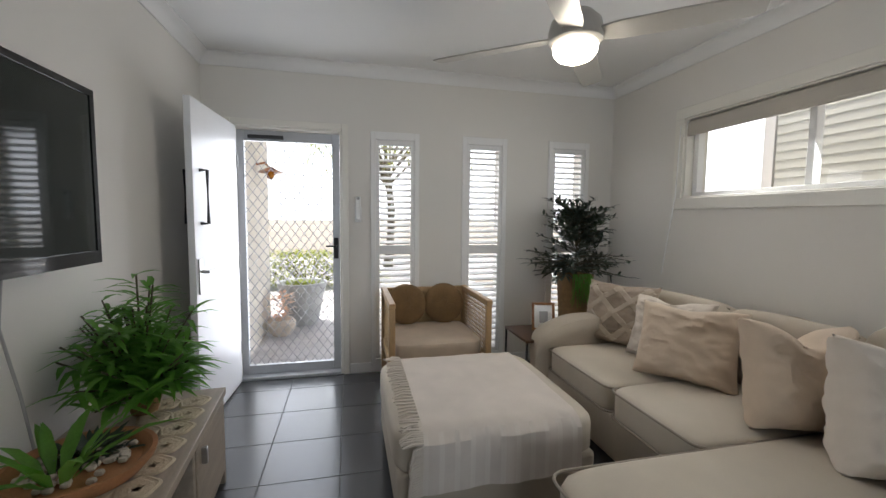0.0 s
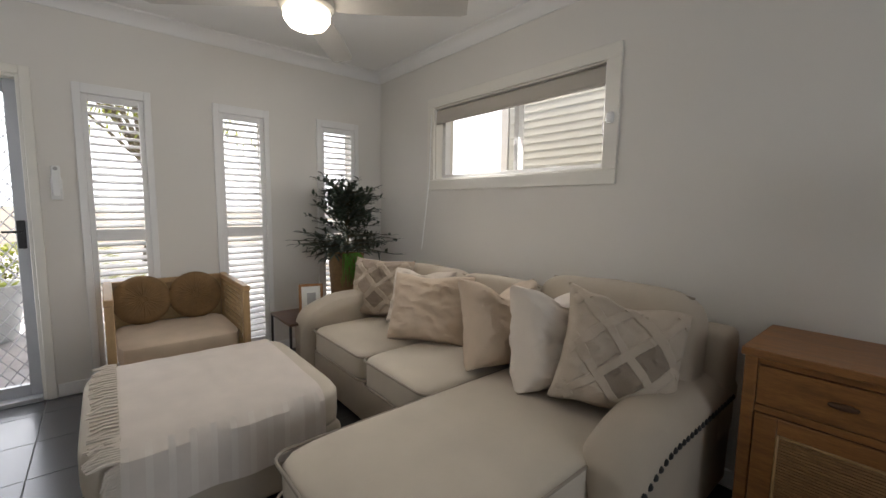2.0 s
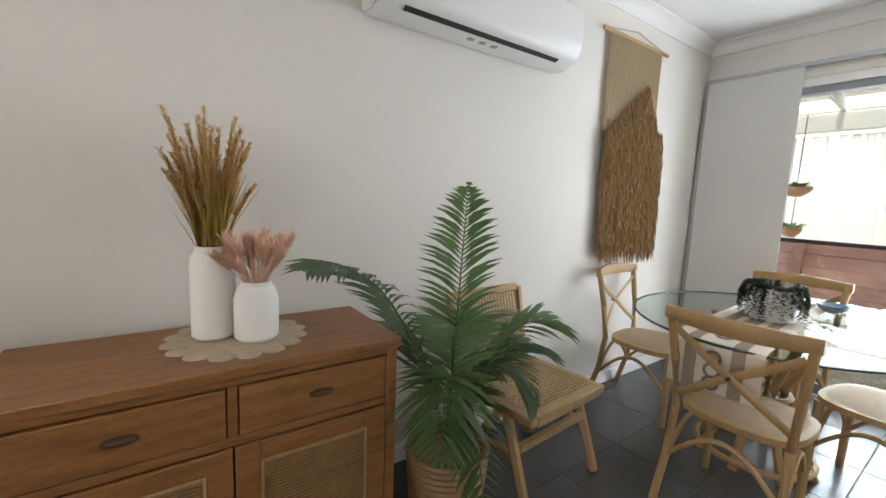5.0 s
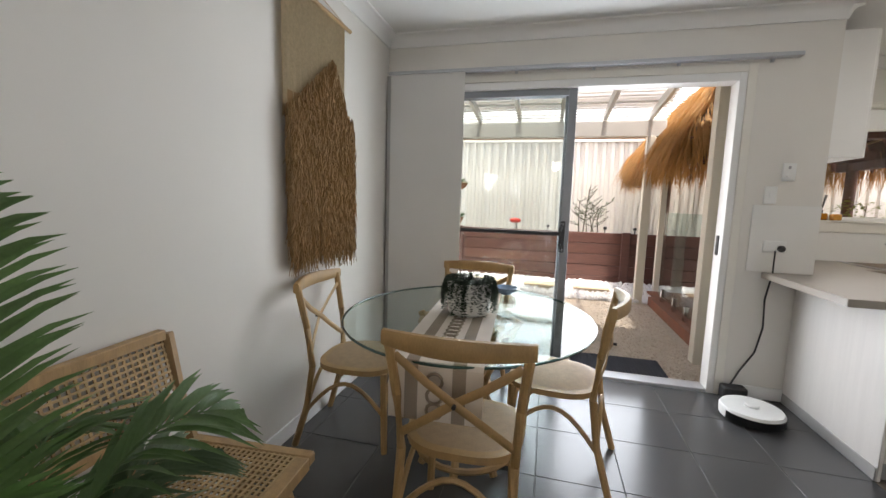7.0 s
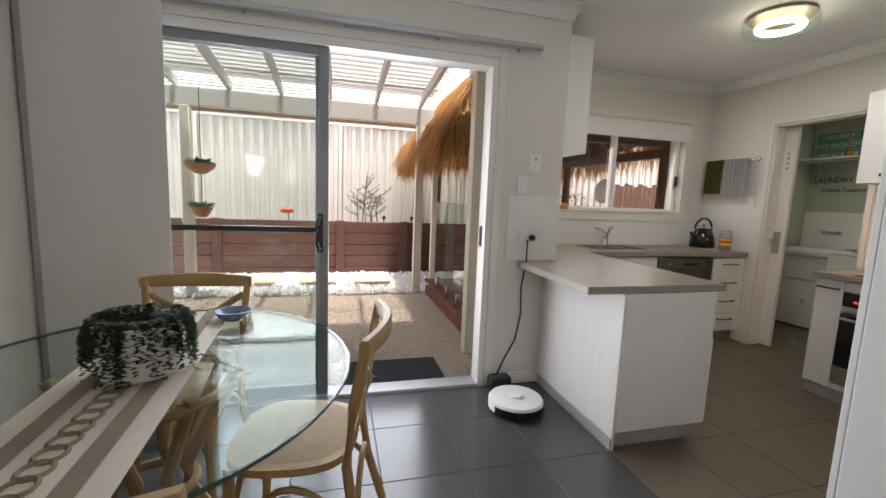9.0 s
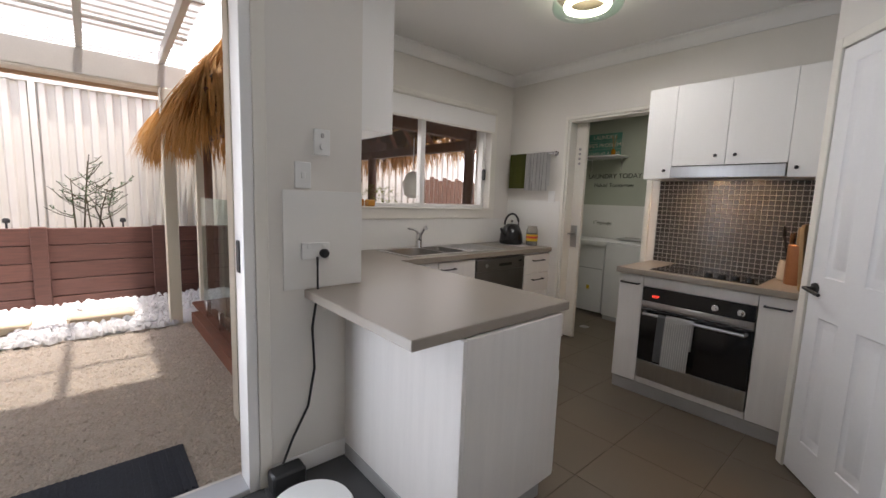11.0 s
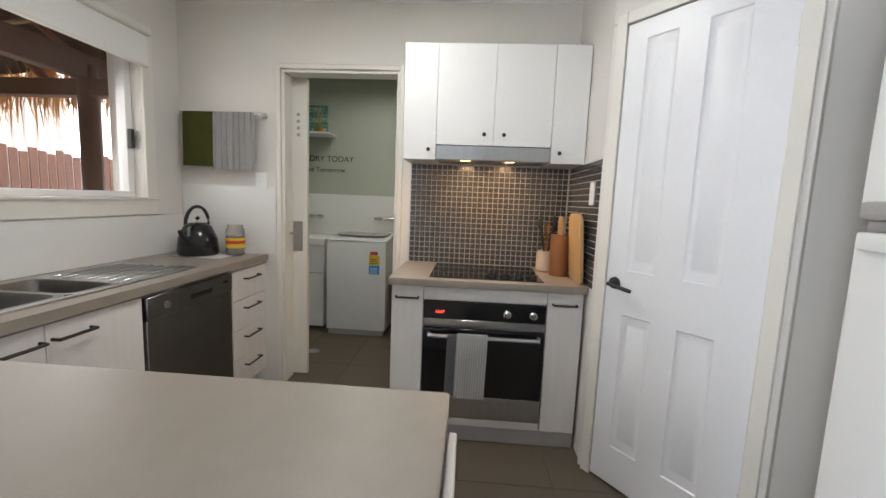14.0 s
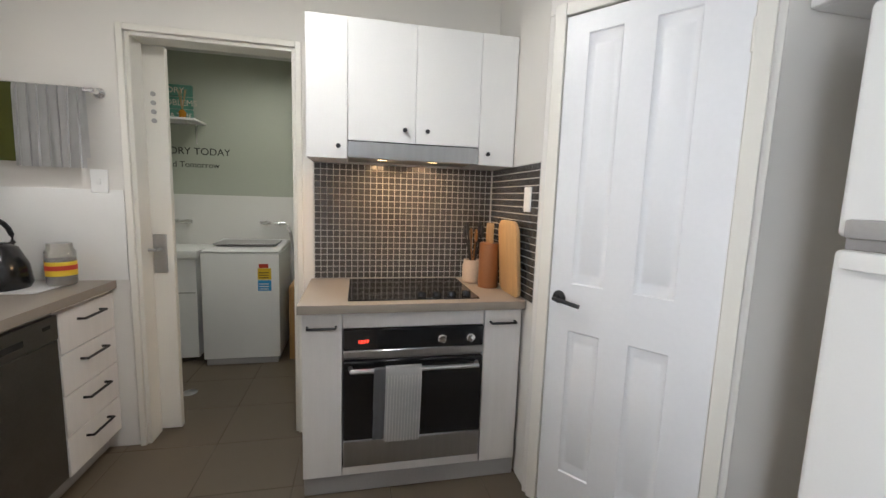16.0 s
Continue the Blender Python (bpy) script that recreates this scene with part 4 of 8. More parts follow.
armchair()


def side_table():
    t = thing("side_table", pose(1.60, 3.2, 0), "small black metal side table with a timber top", "side table")
    box_part("tabletop", (-0.19, -0.21, 0.47), (0.19, 0.21, 0.49), M["teak_dark"], t)
    for x in (-0.18, 0.18):
        for y in (-0.2, 0.2):
            box_part("leg", (x - 0.008, y - 0.008, 0), (x + 0.008, y + 0.008, 0.47), M["black"], t)
        box_part("rail", (x - 0.008, -0.192, 0.05), (x + 0.008, 0.192, 0.066), M["black"], t)
    f = thing("photo_frame", pose(1.66, 3.22, 0.49) @ pose(0, 0, 0, -12, 0, -18), "small timber photo frame with white mount", "photo frame")
    for nm, lo, hi in (("frame_side", (-0.09, 0, 0), (-0.07, 0.018, 0.22)), ("frame_side", (0.07, 0, 0), (0.09, 0.018, 0.22)), ("frame_rail", (-0.07, 0, 0), (0.07, 0.018, 0.02)), ("frame_rail", (-0.07, 0, 0.2), (0.07, 0.018, 0.22))):
        box_part(nm, lo, hi, M["teak"], f)
    box_part("mount", (-0.07, 0.008, 0.02), (0.07, 0.014, 0.2), M["ceramic"], f, 0)
    box_part("picture", (-0.03, 0.004, 0.06), (0.035, 0.009, 0.15), M["kick"], f, 0)


side_table()


def leaf_mesh(bm, base, way, length, width, droop=0.3, up=(0, 0, 1), fold=0.15):
    """A pointed, folded, drooping leaf of ten triangles or so."""
    base, way = Vector(base), Vector(way).normalized()
    side = way.cross(Vector(up))
    if side.length < 1e-3:
        side = Vector((1, 0, 0))
    side.normalize()
    nrm = side.cross(way)
    prev = None
    for f, w in ((0, 0.15), (0.3, 1.0), (0.65, 0.75), (1.0, 0.0)):
        p = base + way * length * f - Vector((0, 0, 1)) * droop * length * f * f
        l, c, r = bm.verts.new(p + side * width * w / 2 + nrm * fold * width * w), bm.verts.new(p), bm.verts.new(p - side * width * w / 2 + nrm * fold * width * w)
        if prev:
            bm.faces.new((prev[0], prev[1], c, l))
            bm.faces.new((prev[1], prev[2], r, c))
        prev = (l, c, r)


def olive_tree():
    t = thing("olive_tree", pose(2.12, 3.55, 0), "artificial olive tree in a tall woven planter", "potted plant")
    lathe_part("planter", [(0.10, 0), (0.105, 0.02), (0.155, 0.86), (0.16, 0.885), (0.145, 0.885), (0.14, 0.84), (0.0, 0.84)], M["basket"], t, "tall tapered brown woven planter")
    rng = random.Random(4)
    wood, crown = bmesh.new(), bmesh.new()
    add_tube(wood, [(0, 0, 0.82), (0.02, 0, 1.0), (0.0, 0.01, 1.2), (0.02, 0, 1.42)], 0.012, seg=6, r_end=0.005)
    for k in range(190):
        a = rng.uniform(0, 2 * math.pi)
        z0 = rng.uniform(0.9, 1.42)
        L = rng.uniform(0.2, 0.44) * (1.1 if z0 < 1.1 else 0.75)
        rise = rng.uniform(0.1, 0.9) if z0 > 1.05 else rng.uniform(-0.15, 0.3)
        way = Vector((math.cos(a) + 0.3, math.sin(a) * 0.75, rise)).normalized()
        if z0 < 1.08:
            way = (way + Vector((0.35 * (1 if math.cos(a) > 0 else -1), -0.15, -0.05))).normalized()
        p0 = Vector((0, 0, z0))
        p1 = p0 + way * L
        if p1.x > 0.5:
            continue
        add_tube(wood, [p0, p0.lerp(p1, 0.5) + Vector((0, 0, 0.02)), p1], 0.004, seg=4, r_end=0.002)
        for q in range(13):
            f = 0.25 + 0.75 * q / 12
            b = rng.uniform(0, 2 * math.pi)
            d = (way + Vector((math.cos(b), math.sin(b), rng.uniform(-0.4, 0.7))) * 0.9).normalized()
            leaf_mesh(crown, p0.lerp(p1, f), d, rng.uniform(0.05, 0.085), 0.027, 0.2)
    part("trunk", wood, M["stem"], t)
    part("crown", crown, M["leaf_dark"], t)
    f = bmesh.new()
    for k in range(60):
        a = rng.uniform(math.pi, 2 * math.pi)
        p = Vector((-0.02 + 0.07 * math.cos(a), -0.145 + rng.uniform(-0.02, 0.03), 0.9))
        add_tube(f, [p, p + Vector((rng.uniform(-.03, .03), -0.03, -0.05)), p + Vector((rng.uniform(-.05, .05), -0.04, -rng.uniform(0.12, 0.28)))], 0.006, seg=4, r_end=0.002)
    part("trailing_fern", f, M["leaf"], t, "bright green trailing fern over the rim")


olive_tree()


def ceiling_fan():
    t = thing("ceiling_fan", pose(1.258, 2.2, 0), "four-blade satin ceiling fan with a lit glass lamp", "ceiling fan")
    lathe_part("canopy", [(0.0, H), (0.065, H), (0.065, H - 0.03), (0.03, H - 0.06), (0.0, H - 0.06)][::-1], M["fan"], t)
    cyl_part("down_rod", (0, 0, 2.36), (0, 0, H - 0.05), 0.013, M["fan"], t)
    lathe_part("motor", [(0.0, 2.22), (0.10, 2.22), (0.128, 2.24), (0.132, 2.28), (0.12, 2.33), (0.08, 2.37), (0.0, 2.375)], M["fan"], t, seg=40)
    lathe_part("lamp_glass", [(0.0, 2.138), (0.045, 2.142), (0.082, 2.158), (0.104, 2.184), (0.108, 2.217), (0.0, 2.218)], M["glow"], t, seg=40)
    for k in range(4):
        a = radians(-39 + 90 * k)
        bm = bmesh.new()
        rows = []
        for r, w in ((0.10, 0.045), (0.2, 0.062), (0.45, 0.068), (0.73, 0.062), (0.76, 0.05)):
            rows.append([bm.verts.new((r, s * w, 2.262 - s * w * 0.22 + th)) for s, th in ((-1, -0.004), (1, -0.004), (1, 0.004), (-1, 0.004))])
        for p, q in zip(rows, rows[1:]):
            for i in range(4):
                bm.faces.new((p[i], p[(i + 1) % 4], q[(i + 1) % 4], q[i]))
        bm.faces.new(rows[0][::-1]), bm.faces.new(rows[-1])
        bmesh.ops.rotate(bm, verts=bm.verts, cent=(0, 0, 0), matrix=Matrix.Rotation(a, 3, "Z"))
        part("blade", bm, M["fan"], t)


ceiling_fan()


M["screen"].node_tree.nodes["Principled BSDF"].inputs["Specular IOR Level"].default_value = 0.4


def television():
    t = thing("television", pose(-0.80, 1.62, 1.515), "black flat television mounted on the wall", "television")
    box_part("casing", (-0.045, -0.60, -0.335), (-0.006, 0.60, 0.335), M["black"], t, 0.006)
    box_part("screen", (-0.006, -0.575, -0.285), (-0.002, 0.575, 0.31), M["screen"], t, 0)
    for lo, hi in (((-0.006, -0.6, -0.335), (0.002, 0.6, -0.285)), ((-0.006, -0.6, 0.31), (0.002, 0.6, 0.335)), ((-0.006, -0.6, -0.285), (0.002, -0.575, 0.31)), ((-0.006, 0.575, -0.285), (0.002, 0.6, 0.31))):
        box_part("bezel", lo, hi, M["black_gloss"], t, 0.001)
    box_part("wall_bracket", (-0.145, -0.2, -0.15), (-0.045, 0.2, 0.15), M["black"], t)
    tube_part("cable", [(-0.06, 0.2, -0.33), (-0.09, 0.22, -0.5), (-0.10, 0.30, -0.75), (-0.11, 0.36, -0.98)], 0.005, M["kick"], t)


television()


def tv_console():
    t = thing("tv_console", pose(-0.655, 1.72, 0) @ pose(0, 0, 0, 0, 0, 4), "long washed oak television cabinet with doors and open shelf", "cabinet")
    L, D2 = 0.80, 0.25
    box_part("top", (-D2 - 0.01, -L, 0.465), (D2 + 0.012, L, 0.50), M["washed"], t)
    box_part("bottom", (-D2, -L + 0.02, 0.05), (D2 - 0.01, L - 0.02, 0.075), M["washed"], t)
    box_part("back", (-D2, -L + 0.02, 0.075), (-D2 + 0.012, L - 0.02, 0.465), M["washed"], t)
    for y in (-L, -0.28, 0.27, L - 0.025):
        box_part("upright", (-D2, y, 0.0), (D2, y + 0.025, 0.465), M["washed"], t)
    box_part("shelf", (-D2 + 0.012, -0.255, 0.26), (D2 - 0.02, 0.27, 0.278), M["washed"], t)
    for y0, y1 in ((0.30, 0.77), (-0.77, -0.285)):
        d = box_part("door", (D2 - 0.012, y0, 0.085), (D2 + 0.006, y1, 0.455), M["washed"], t)
        box_part("handle", (D2 + 0.008, y0 + 0.05, 0.36), (D2 + 0.03, y0 + 0.066, 0.43), M["steel"], d, label="short brushed metal handle")
    r = thing("lace_runner", t.matrix_basis @ pose(0.02, 0.1, 0.502), "cream crochet lace runner on the cabinet", "runner")
    bm = bmesh.new()
    add_lathe(bm, [(0.012, 0), (0.02, 0.004), (0.03, 0.002), (0.038, 0.005), (0.048, 0.002), (0.056, 0.005), (0.065, 0.002), (0.067, 0)], seg=30, wobble=0.004)
    motif = finish(bm, "motif", M["lace"])
    for i in range(10):
        for sd in (-1, 1):
            ob = new("motif", motif)
            ob.parent = r
            ob.location = (sd * 0.06 + 0.08, -0.6 + i * 0.128, 0)
    # bamboo
    b = thing("bamboo_plant", t.matrix_basis @ pose(-0.02, 0.60, 0.506), "bushy green artificial bamboo plant on the cabinet", "potted plant")
    lathe_part("pot", [(0.05, 0), (0.065, 0.06), (0.07, 0.07), (0.06, 0.07), (0.05, 0.06), (0, 0.06)], M["basket"], b)
    rng = random.Random(11)
    st, lf = bmesh.new(), bmesh.new()
    for k in range(52):
        a = rng.uniform(0, 2 * math.pi)
        lean = rng.uniform(0.05, 1.0)
        top = Vector((math.cos(a) * 0.29 * lean, math.sin(a) * 0.33 * lean, rng.uniform(0.2, 0.66) * (1.05 - 0.45 * lean)))
        add_tube(st, [(0, 0, 0.07), top * 0.5 + Vector((0, 0, 0.05)), top], 0.004, seg=4)
        for q in range(26):
            f = 0.3 + 0.7 * rng.random()
            b2 = rng.uniform(0, 2 * math.pi)
            d = Vector((math.cos(b2), math.sin(b2), rng.uniform(-0.25, 0.5))) + top.normalized() * 0.4
            p = Vector((0, 0, 0.07)).lerp(top, f)
            if p.x + d.normalized().x * 0.1 < -0.2:
                continue
            leaf_mesh(lf, p, d, rng.uniform(0.11, 0.19), 0.025, 0.35)
    part("stem", st, M["stem"], b)
    part("foliage", lf, M["leaf"], b)
    # bowl garden
    g = thing("bowl_garden", t.matrix_basis @ pose(-0.02, 0.1, 0.508), "shallow terracotta bowl with leafy plants and pebbles", "potted plant")
    lathe_part("bowl", [(0.12, 0), (0.17, 0.02), (0.20, 0.055), (0.205, 0.075), (0.19, 0.075), (0.16, 0.05), (0.0, 0.05)], M["terracotta"], g, seg=36)
    peb = bmesh.new()
    for k in range(60):
        a, r0 = rng.uniform(0, 6.28), 0.15 * math.sqrt(rng.random())
        add_soft(peb, (0.03, 0.024, 0.02), (r0 * math.cos(a), r0 * math.sin(a), 0.06), power=2.3, n=1)
    part("pebble_fill", peb, M["stone"], g, kind="stuff")
    lf, dk = bmesh.new(), bmesh.new()
    for k in range(18):
        a = rng.uniform(0, 6.28)
        leaf_mesh(lf, (0.03 * math.cos(a) - 0.02, -0.09 + 0.03 * math.sin(a), 0.05), (math.cos(a) * 0.8, math.sin(a), rng.uniform(0.7, 1.8)), rng.uniform(0.26, 0.44), 0.036, 0.4)
    for k in range(120):
        a = rng.uniform(0, 6.28)
        leaf_mesh(dk, (0.09 * math.cos(a) * rng.random(), 0.06 + 0.07 * math.sin(a) * rng.random(), 0.05), (math.cos(a), math.sin(a), rng.uniform(0.3, 1.6)), rng.uniform(0.05, 0.12), 0.022, 0.3)
    part("broad_leaves", lf, M["leaf"], g)
    part("small_leaves", dk, M["leaf_dark"], g)


tv_console()

i_ = thing("intercom", pose(0.245, FRONT, 1.435), "slim white remote in its wall holder", "remote holder")
box_part("holder", (-0.028, -0.022, -0.11), (0.028, 0, 0.03), M["plastic"], i_, 0.006)
box_part("remote", (-0.022, -0.03, -0.09), (0.022, -0.004, 0.11), M["plastic"], i_, 0.006)
cyl_part("knob", (0, -0.034, 0.09), (0, -0.03, 0.09), 0.012, M["kick"], i_)
del i_


def sideboard():
    t = thing("sideboard", pose(2.225, 0.105, 0), "honey-stained timber sideboard with two drawers and cane doors", "sideboard")
    W, Dp = 0.505, 0.435
    box_part("top", (-0.012, -W - 0.01, 0.80), (Dp, W + 0.01, 0.83), M["teak"], t)
    for y in (-W, W - 0.04):
        box_part("side", (0, y, 0.0), (Dp - 0.005, y + 0.04, 0.80), M["teak"], t)
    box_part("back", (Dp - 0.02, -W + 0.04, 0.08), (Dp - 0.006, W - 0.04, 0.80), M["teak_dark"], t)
    box_part("bottom", (0.02, -W + 0.04, 0.08), (Dp - 0.02, W - 0.04, 0.11), M["teak"], t)
    for nm, z0, z1 in (("rail", 0.775, 0.80), ("rail", 0.60, 0.628), ("rail", 0.08, 0.135)):
        box_part(nm, (0.004, -W + 0.04, z0), (0.03, W - 0.04, z1), M["teak"], t)
    box_part("mullion", (0.004, -0.014, 0.628), (0.03, 0.014, 0.775), M["teak"], t)
    for s in (-1, 1):
        a, b = sorted((s * 0.017, s * (W - 0.043)))
        d = box_part("drawer", (-0.002, a, 0.632), (0.022, b, 0.771), M["teak"], t, 0.003)
        bm = bmesh.new()
        add_soft(bm, (0.03, 0.075, 0.02), (-0.012, (a + b) / 2, 0.705), power=2.4, n=4)
        part("knob", bm, M["teak_dark"], d)
        # framed door with a cane panel of slats
        a, b = sorted((s * 0.0025, s * (W - 0.043)))
        # door board coloured dark as the shade between the slats
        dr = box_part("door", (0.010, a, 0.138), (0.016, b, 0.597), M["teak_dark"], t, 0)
        fw = 0.066
        for lo, hi in (((-0.004, a, 0.138), (0.010, a + fw, 0.597)), ((-0.004, b - fw, 0.138), (0.010, b, 0.597)), ((-0.004, a + fw, 0.138), (0.010, b - fw, 0.20)), ((-0.004, a + fw, 0.54), (0.010, b - fw, 0.597))):
            box_part("door_frame", lo, hi, M["teak"], dr)
        for lo, hi in (((-0.007, a + fw, 0.2), (0.002, a + fw + 0.009, 0.54)), ((-0.007, b - fw - 0.009, 0.2), (0.002, b - fw, 0.54)), ((-0.007, a + fw + 0.009, 0.2), (0.002, b - fw - 0.009, 0.209)), ((-0.007, a + fw + 0.009, 0.531), (0.002, b - fw - 0.009, 0.54))):
            box_part("bead", lo, hi, M["rattan"], dr)
        bm = bmesh.new()
        for k in range(30):
            z = 0.215 + 0.31 * k / 29
            add_box(bm, (-0.002, a + fw + 0.009, z - 0.0038), (0.006, b - fw - 0.009, z + 0.0038))
        nb = 9
        for k in range(nb):
            y = a + fw + 0.014 + (b - a - 2 * fw - 0.028) * k / (nb - 1)
            add_box(bm, (0.001, y - 0.002, 0.209), (0.007, y + 0.002, 0.531))
        part("cane_panel", bm, M["cane_honey"], dr, "slatted honey cane panel", "stuff")
        k = b - 0.02 if s < 0 else a + 0.02
        cyl_part("knob", (-0.028, k, 0.39), (-0.004, k, 0.39), 0.013, M["teak_dark"], dr)
    d = thing("doily", pose(2.475, 0.05, 0.831), "round scalloped cream crochet mat on the sideboard", "mat")
    bm = bmesh.new()
    add_lathe(bm, [(0.0, 0.004), (0.15, 0.004), (0.17, 0.003), (0.172, 0.0)], seg=40)
    for k in range(16):
        a = 2 * math.pi * k / 16
        add_lathe(bm, [(0.0, 0.0045), (0.03, 0.004), (0.036, 0.0)], (0.178 * math.cos(a), 0.178 * math.sin(a), 0), seg=12)
    part("crochet", bm, M["lace"], d, kind="stuff")
    v = thing("vase", pose(2.50, 0.115, 0.836), "tall white ceramic vase of dried golden grasses", "vase")
    lathe_part("vessel", [(0.055, 0), (0.064, 0.01), (0.064, 0.23), (0.058, 0.262), (0.048, 0.272), (0.048, 0.29), (0.04, 0.29), (0.04, 0.2), (0, 0.2)], M["ceramic"], v, seg=36)
    rng = random.Random(21)
    st, pl = bmesh.new(), bmesh.new()
    for k in range(46):
        a = rng.uniform(0, 6.28)
        sp = rng.uniform(0.02, 0.135)
        hgt = rng.uniform(0.45, 0.68) - 0.5 * max(0.0, sp - 0.1)
        top = Vector((math.cos(a) * sp * 0.7, math.sin(a) * sp, hgt))
        base = Vector((math.cos(a) * 0.03, math.sin(a) * 0.03, 0.25))
        mid = base.lerp(top, 0.55) - Vector((top.x, top.y, 0)) * 0.12
        add_tube(st, [base, mid, top], 0.0024, seg=4)
        for q in range(3):
            leaf_mesh(st, base.lerp(mid, rng.uniform(0, 0.7)), (top - base) + Vector((rng.uniform(-.07, .07), rng.uniform(-.07, .07), 0)), rng.uniform(0.14, 0.24), 0.007, 0.08)
        lean = Vector((math.cos(a), math.sin(a), 0)) * 0.012
        for q in range(190):
            f = rng.random()
            p = mid.lerp(top, f * 1.12) + lean * f * f
            b2 = rng.uniform(0, 6.28)
            d3 = Vector((math.cos(b2), math.sin(b2), 0.9)) + (top - mid).normalized() * 0.6
            leaf_mesh(pl, p, d3, rng.uniform(0.02, 0.046) * (1.2 - 0.6 * f), 0.0032, 0.25)
    part("dried_stalk", st, M["grass_stem"], v, kind="stuff")
    part("dried_grass", pl, M["grass_dry"], v, kind="stuff")
    v = thing("jar_vase", pose(2.42, 0.005, 0.836), "short white ceramic jar of blush dried bunny tails", "vase")
    lathe_part("vessel", [(0.055, 0), (0.065, 0.012), (0.066, 0.13), (0.055, 0.165), (0.046, 0.172), (0.046, 0.185), (0.038, 0.185), (0.038, 0.12), (0, 0.12)], M["ceramic"], v, seg=36)
    st, pl = bmesh.new(), bmesh.new()
    for k in range(38):
        a, sp = rng.uniform(0, 6.28), rng.uniform(0.02, 0.10)
        top = Vector((math.cos(a) * sp, math.sin(a) * sp, rng.uniform(0.225, 0.29)))
        base = Vector((top.x * 0.3, top.y * 0.3, 0.18))
        add_tube(st, [base, top], 0.0018, seg=4)
        way = (top - base).normalized()
        for q in range(44):
            b2 = rng.uniform(0, 6.28)
            leaf_mesh(pl, top + way * rng.uniform(-0.025, 0.035), way * 1.6 + Vector((math.cos(b2), math.sin(b2), 0.2)), 0.036, 0.007, 0)
    part("stem", st, M["blush"], v, kind="stuff")
    part("flower_tuft", pl, M["blush"], v, kind="stuff")


sideboard()


def frond(bm, base, tip, sag, width, n=26, rng=None, face=(0, 0, 1), leaf=0.026):
    """A feather palm frond: a bowed rib with paired leaflets."""
    base, tip = Vector(base), Vector(tip)
    pts = arc(base, tip, (0, 0, sag), 12)
    add_tube(bm, pts, 0.006, seg=4, r_end=0.002)
    for k in range(n):
        f = 0.22 + 0.78 * k / (n - 1)
        i = min(11, int(f * 12))
        p = pts[i].lerp(pts[i + 1], f * 12 - i)
        along = (pts[i + 1] - pts[i]).normalized()
        side = along.cross(Vector((0, 0, 1)))
        if side.length < 0.2:
            side = Vector((0.3, 1, 0))
        side.normalize()
        w = width * (math.sin(math.pi * min(1, f * 0.9 + 0.12)) ** 0.6 + 0.08)
        for s in (-1, 1):
            leaf_mesh(bm, p, side * s * 0.9 + along * 0.75 + Vector((0, 0, rng.uniform(-0.05, 0.25))), w * rng.uniform(0.9, 1.05), leaf, 0.28, up=face)


def palm():
    t = thing("potted_palm", pose(2.30, -0.69, 0), "artificial palm with arching fronds in a seagrass basket", "potted plant")
    lathe_part("basket", [(0.12, 0), (0.135, 0.02), (0.15, 0.15), (0.16, 0.30), (0.165, 0.31), (0.15, 0.31), (0.14, 0.26), (0, 0.26)], M["basket"], t, seg=32)
    bm = bmesh.new()
    for k in range(11):
        add_tube(bm, [((0.138 + 0.0024 * k) * math.cos(a), (0.138 + 0.0024 * k) * math.sin(a), 0.03 + 0.026 * k) for a in (2 * math.pi * j / 28 for j in range(29))], 0.012, seg=6)
    part("weave", bm, M["rattan"], t)
    rng = random.Random(5)
    g, d = bmesh.new(), bmesh.new()
    frond(g, (0, 0, 0.28), (0.03, -0.07, 1.36), 0.10, 0.23, 40, rng, (-0.9, 0.3, 0.35), 0.017)
    frond(d, (0, 0, 0.28), (-0.16, 0.64, 1.10), 0.26, 0.24, 32, rng, (-0.6, 0.1, 0.8), 0.019)
    frond(g, (0, 0, 0.28), (-0.26, -0.36, 0.82), 0.22, 0.24, 28, rng, (-0.6, 0.1, 0.8), 0.019)
    frond(d, (0, 0, 0.28), (-0.14, -0.42, 0.66), 0.20, 0.22, 28, rng, (-0.6, 0.1, 0.8), 0.019)
    frond(g, (0, 0, 0.28), (-0.32, 0.27, 0.50), 0.30, 0.22, 30, rng)
    frond(g, (0, 0, 0.28), (-0.30, 0.04, 0.12), 0.36, 0.17, 28, rng)
    frond(d, (0, 0, 0.28), (-0.28, -0.2, 0.55), 0.25, 0.22, 28, rng)
    frond(g, (0, 0, 0.28), (0.14, -0.32, 0.72), 0.25, 0.22, 28, rng)
    frond(d, (0, 0, 0.28), (0.12, 0.28, 0.7), 0.25, 0.2, 28, rng)
    frond(g, (0, 0, 0.28), (-0.18, 0.12, 0.85), 0.2, 0.24, 28, rng, (-0.8, 0.2, 0.5), 0.018)
    part("fronds", g, M["leaf_palm"], t)
    part("dusty_fronds", d, M["leaf_grey"], t)


palm()


def air_conditioner():
    t = thing("air_conditioner", pose(RIGHT, -1.02, 0.05), "white wall-mounted split system air conditioner", "air conditioner")
    prof = [(0, 1.97), (-0.09, 1.955), (-0.17, 1.985), (-0.205, 2.03), (-0.215, 2.12), (-0.205, 2.235), (-0.19, 2.25), (0, 2.25)]
    bm = bmesh.new()
    rows = [[bm.verts.new((a, y, b)) for a, b in prof] for y in (-0.57, 0.57)]
    for i in range(len(prof)):
        j = (i + 1) % len(prof)
        bm.faces.new((rows[0][i], rows[0][j], rows[1][j], rows[1][i]))
    bm.faces.new(rows[0][::-1]), bm.faces.new(rows[1])
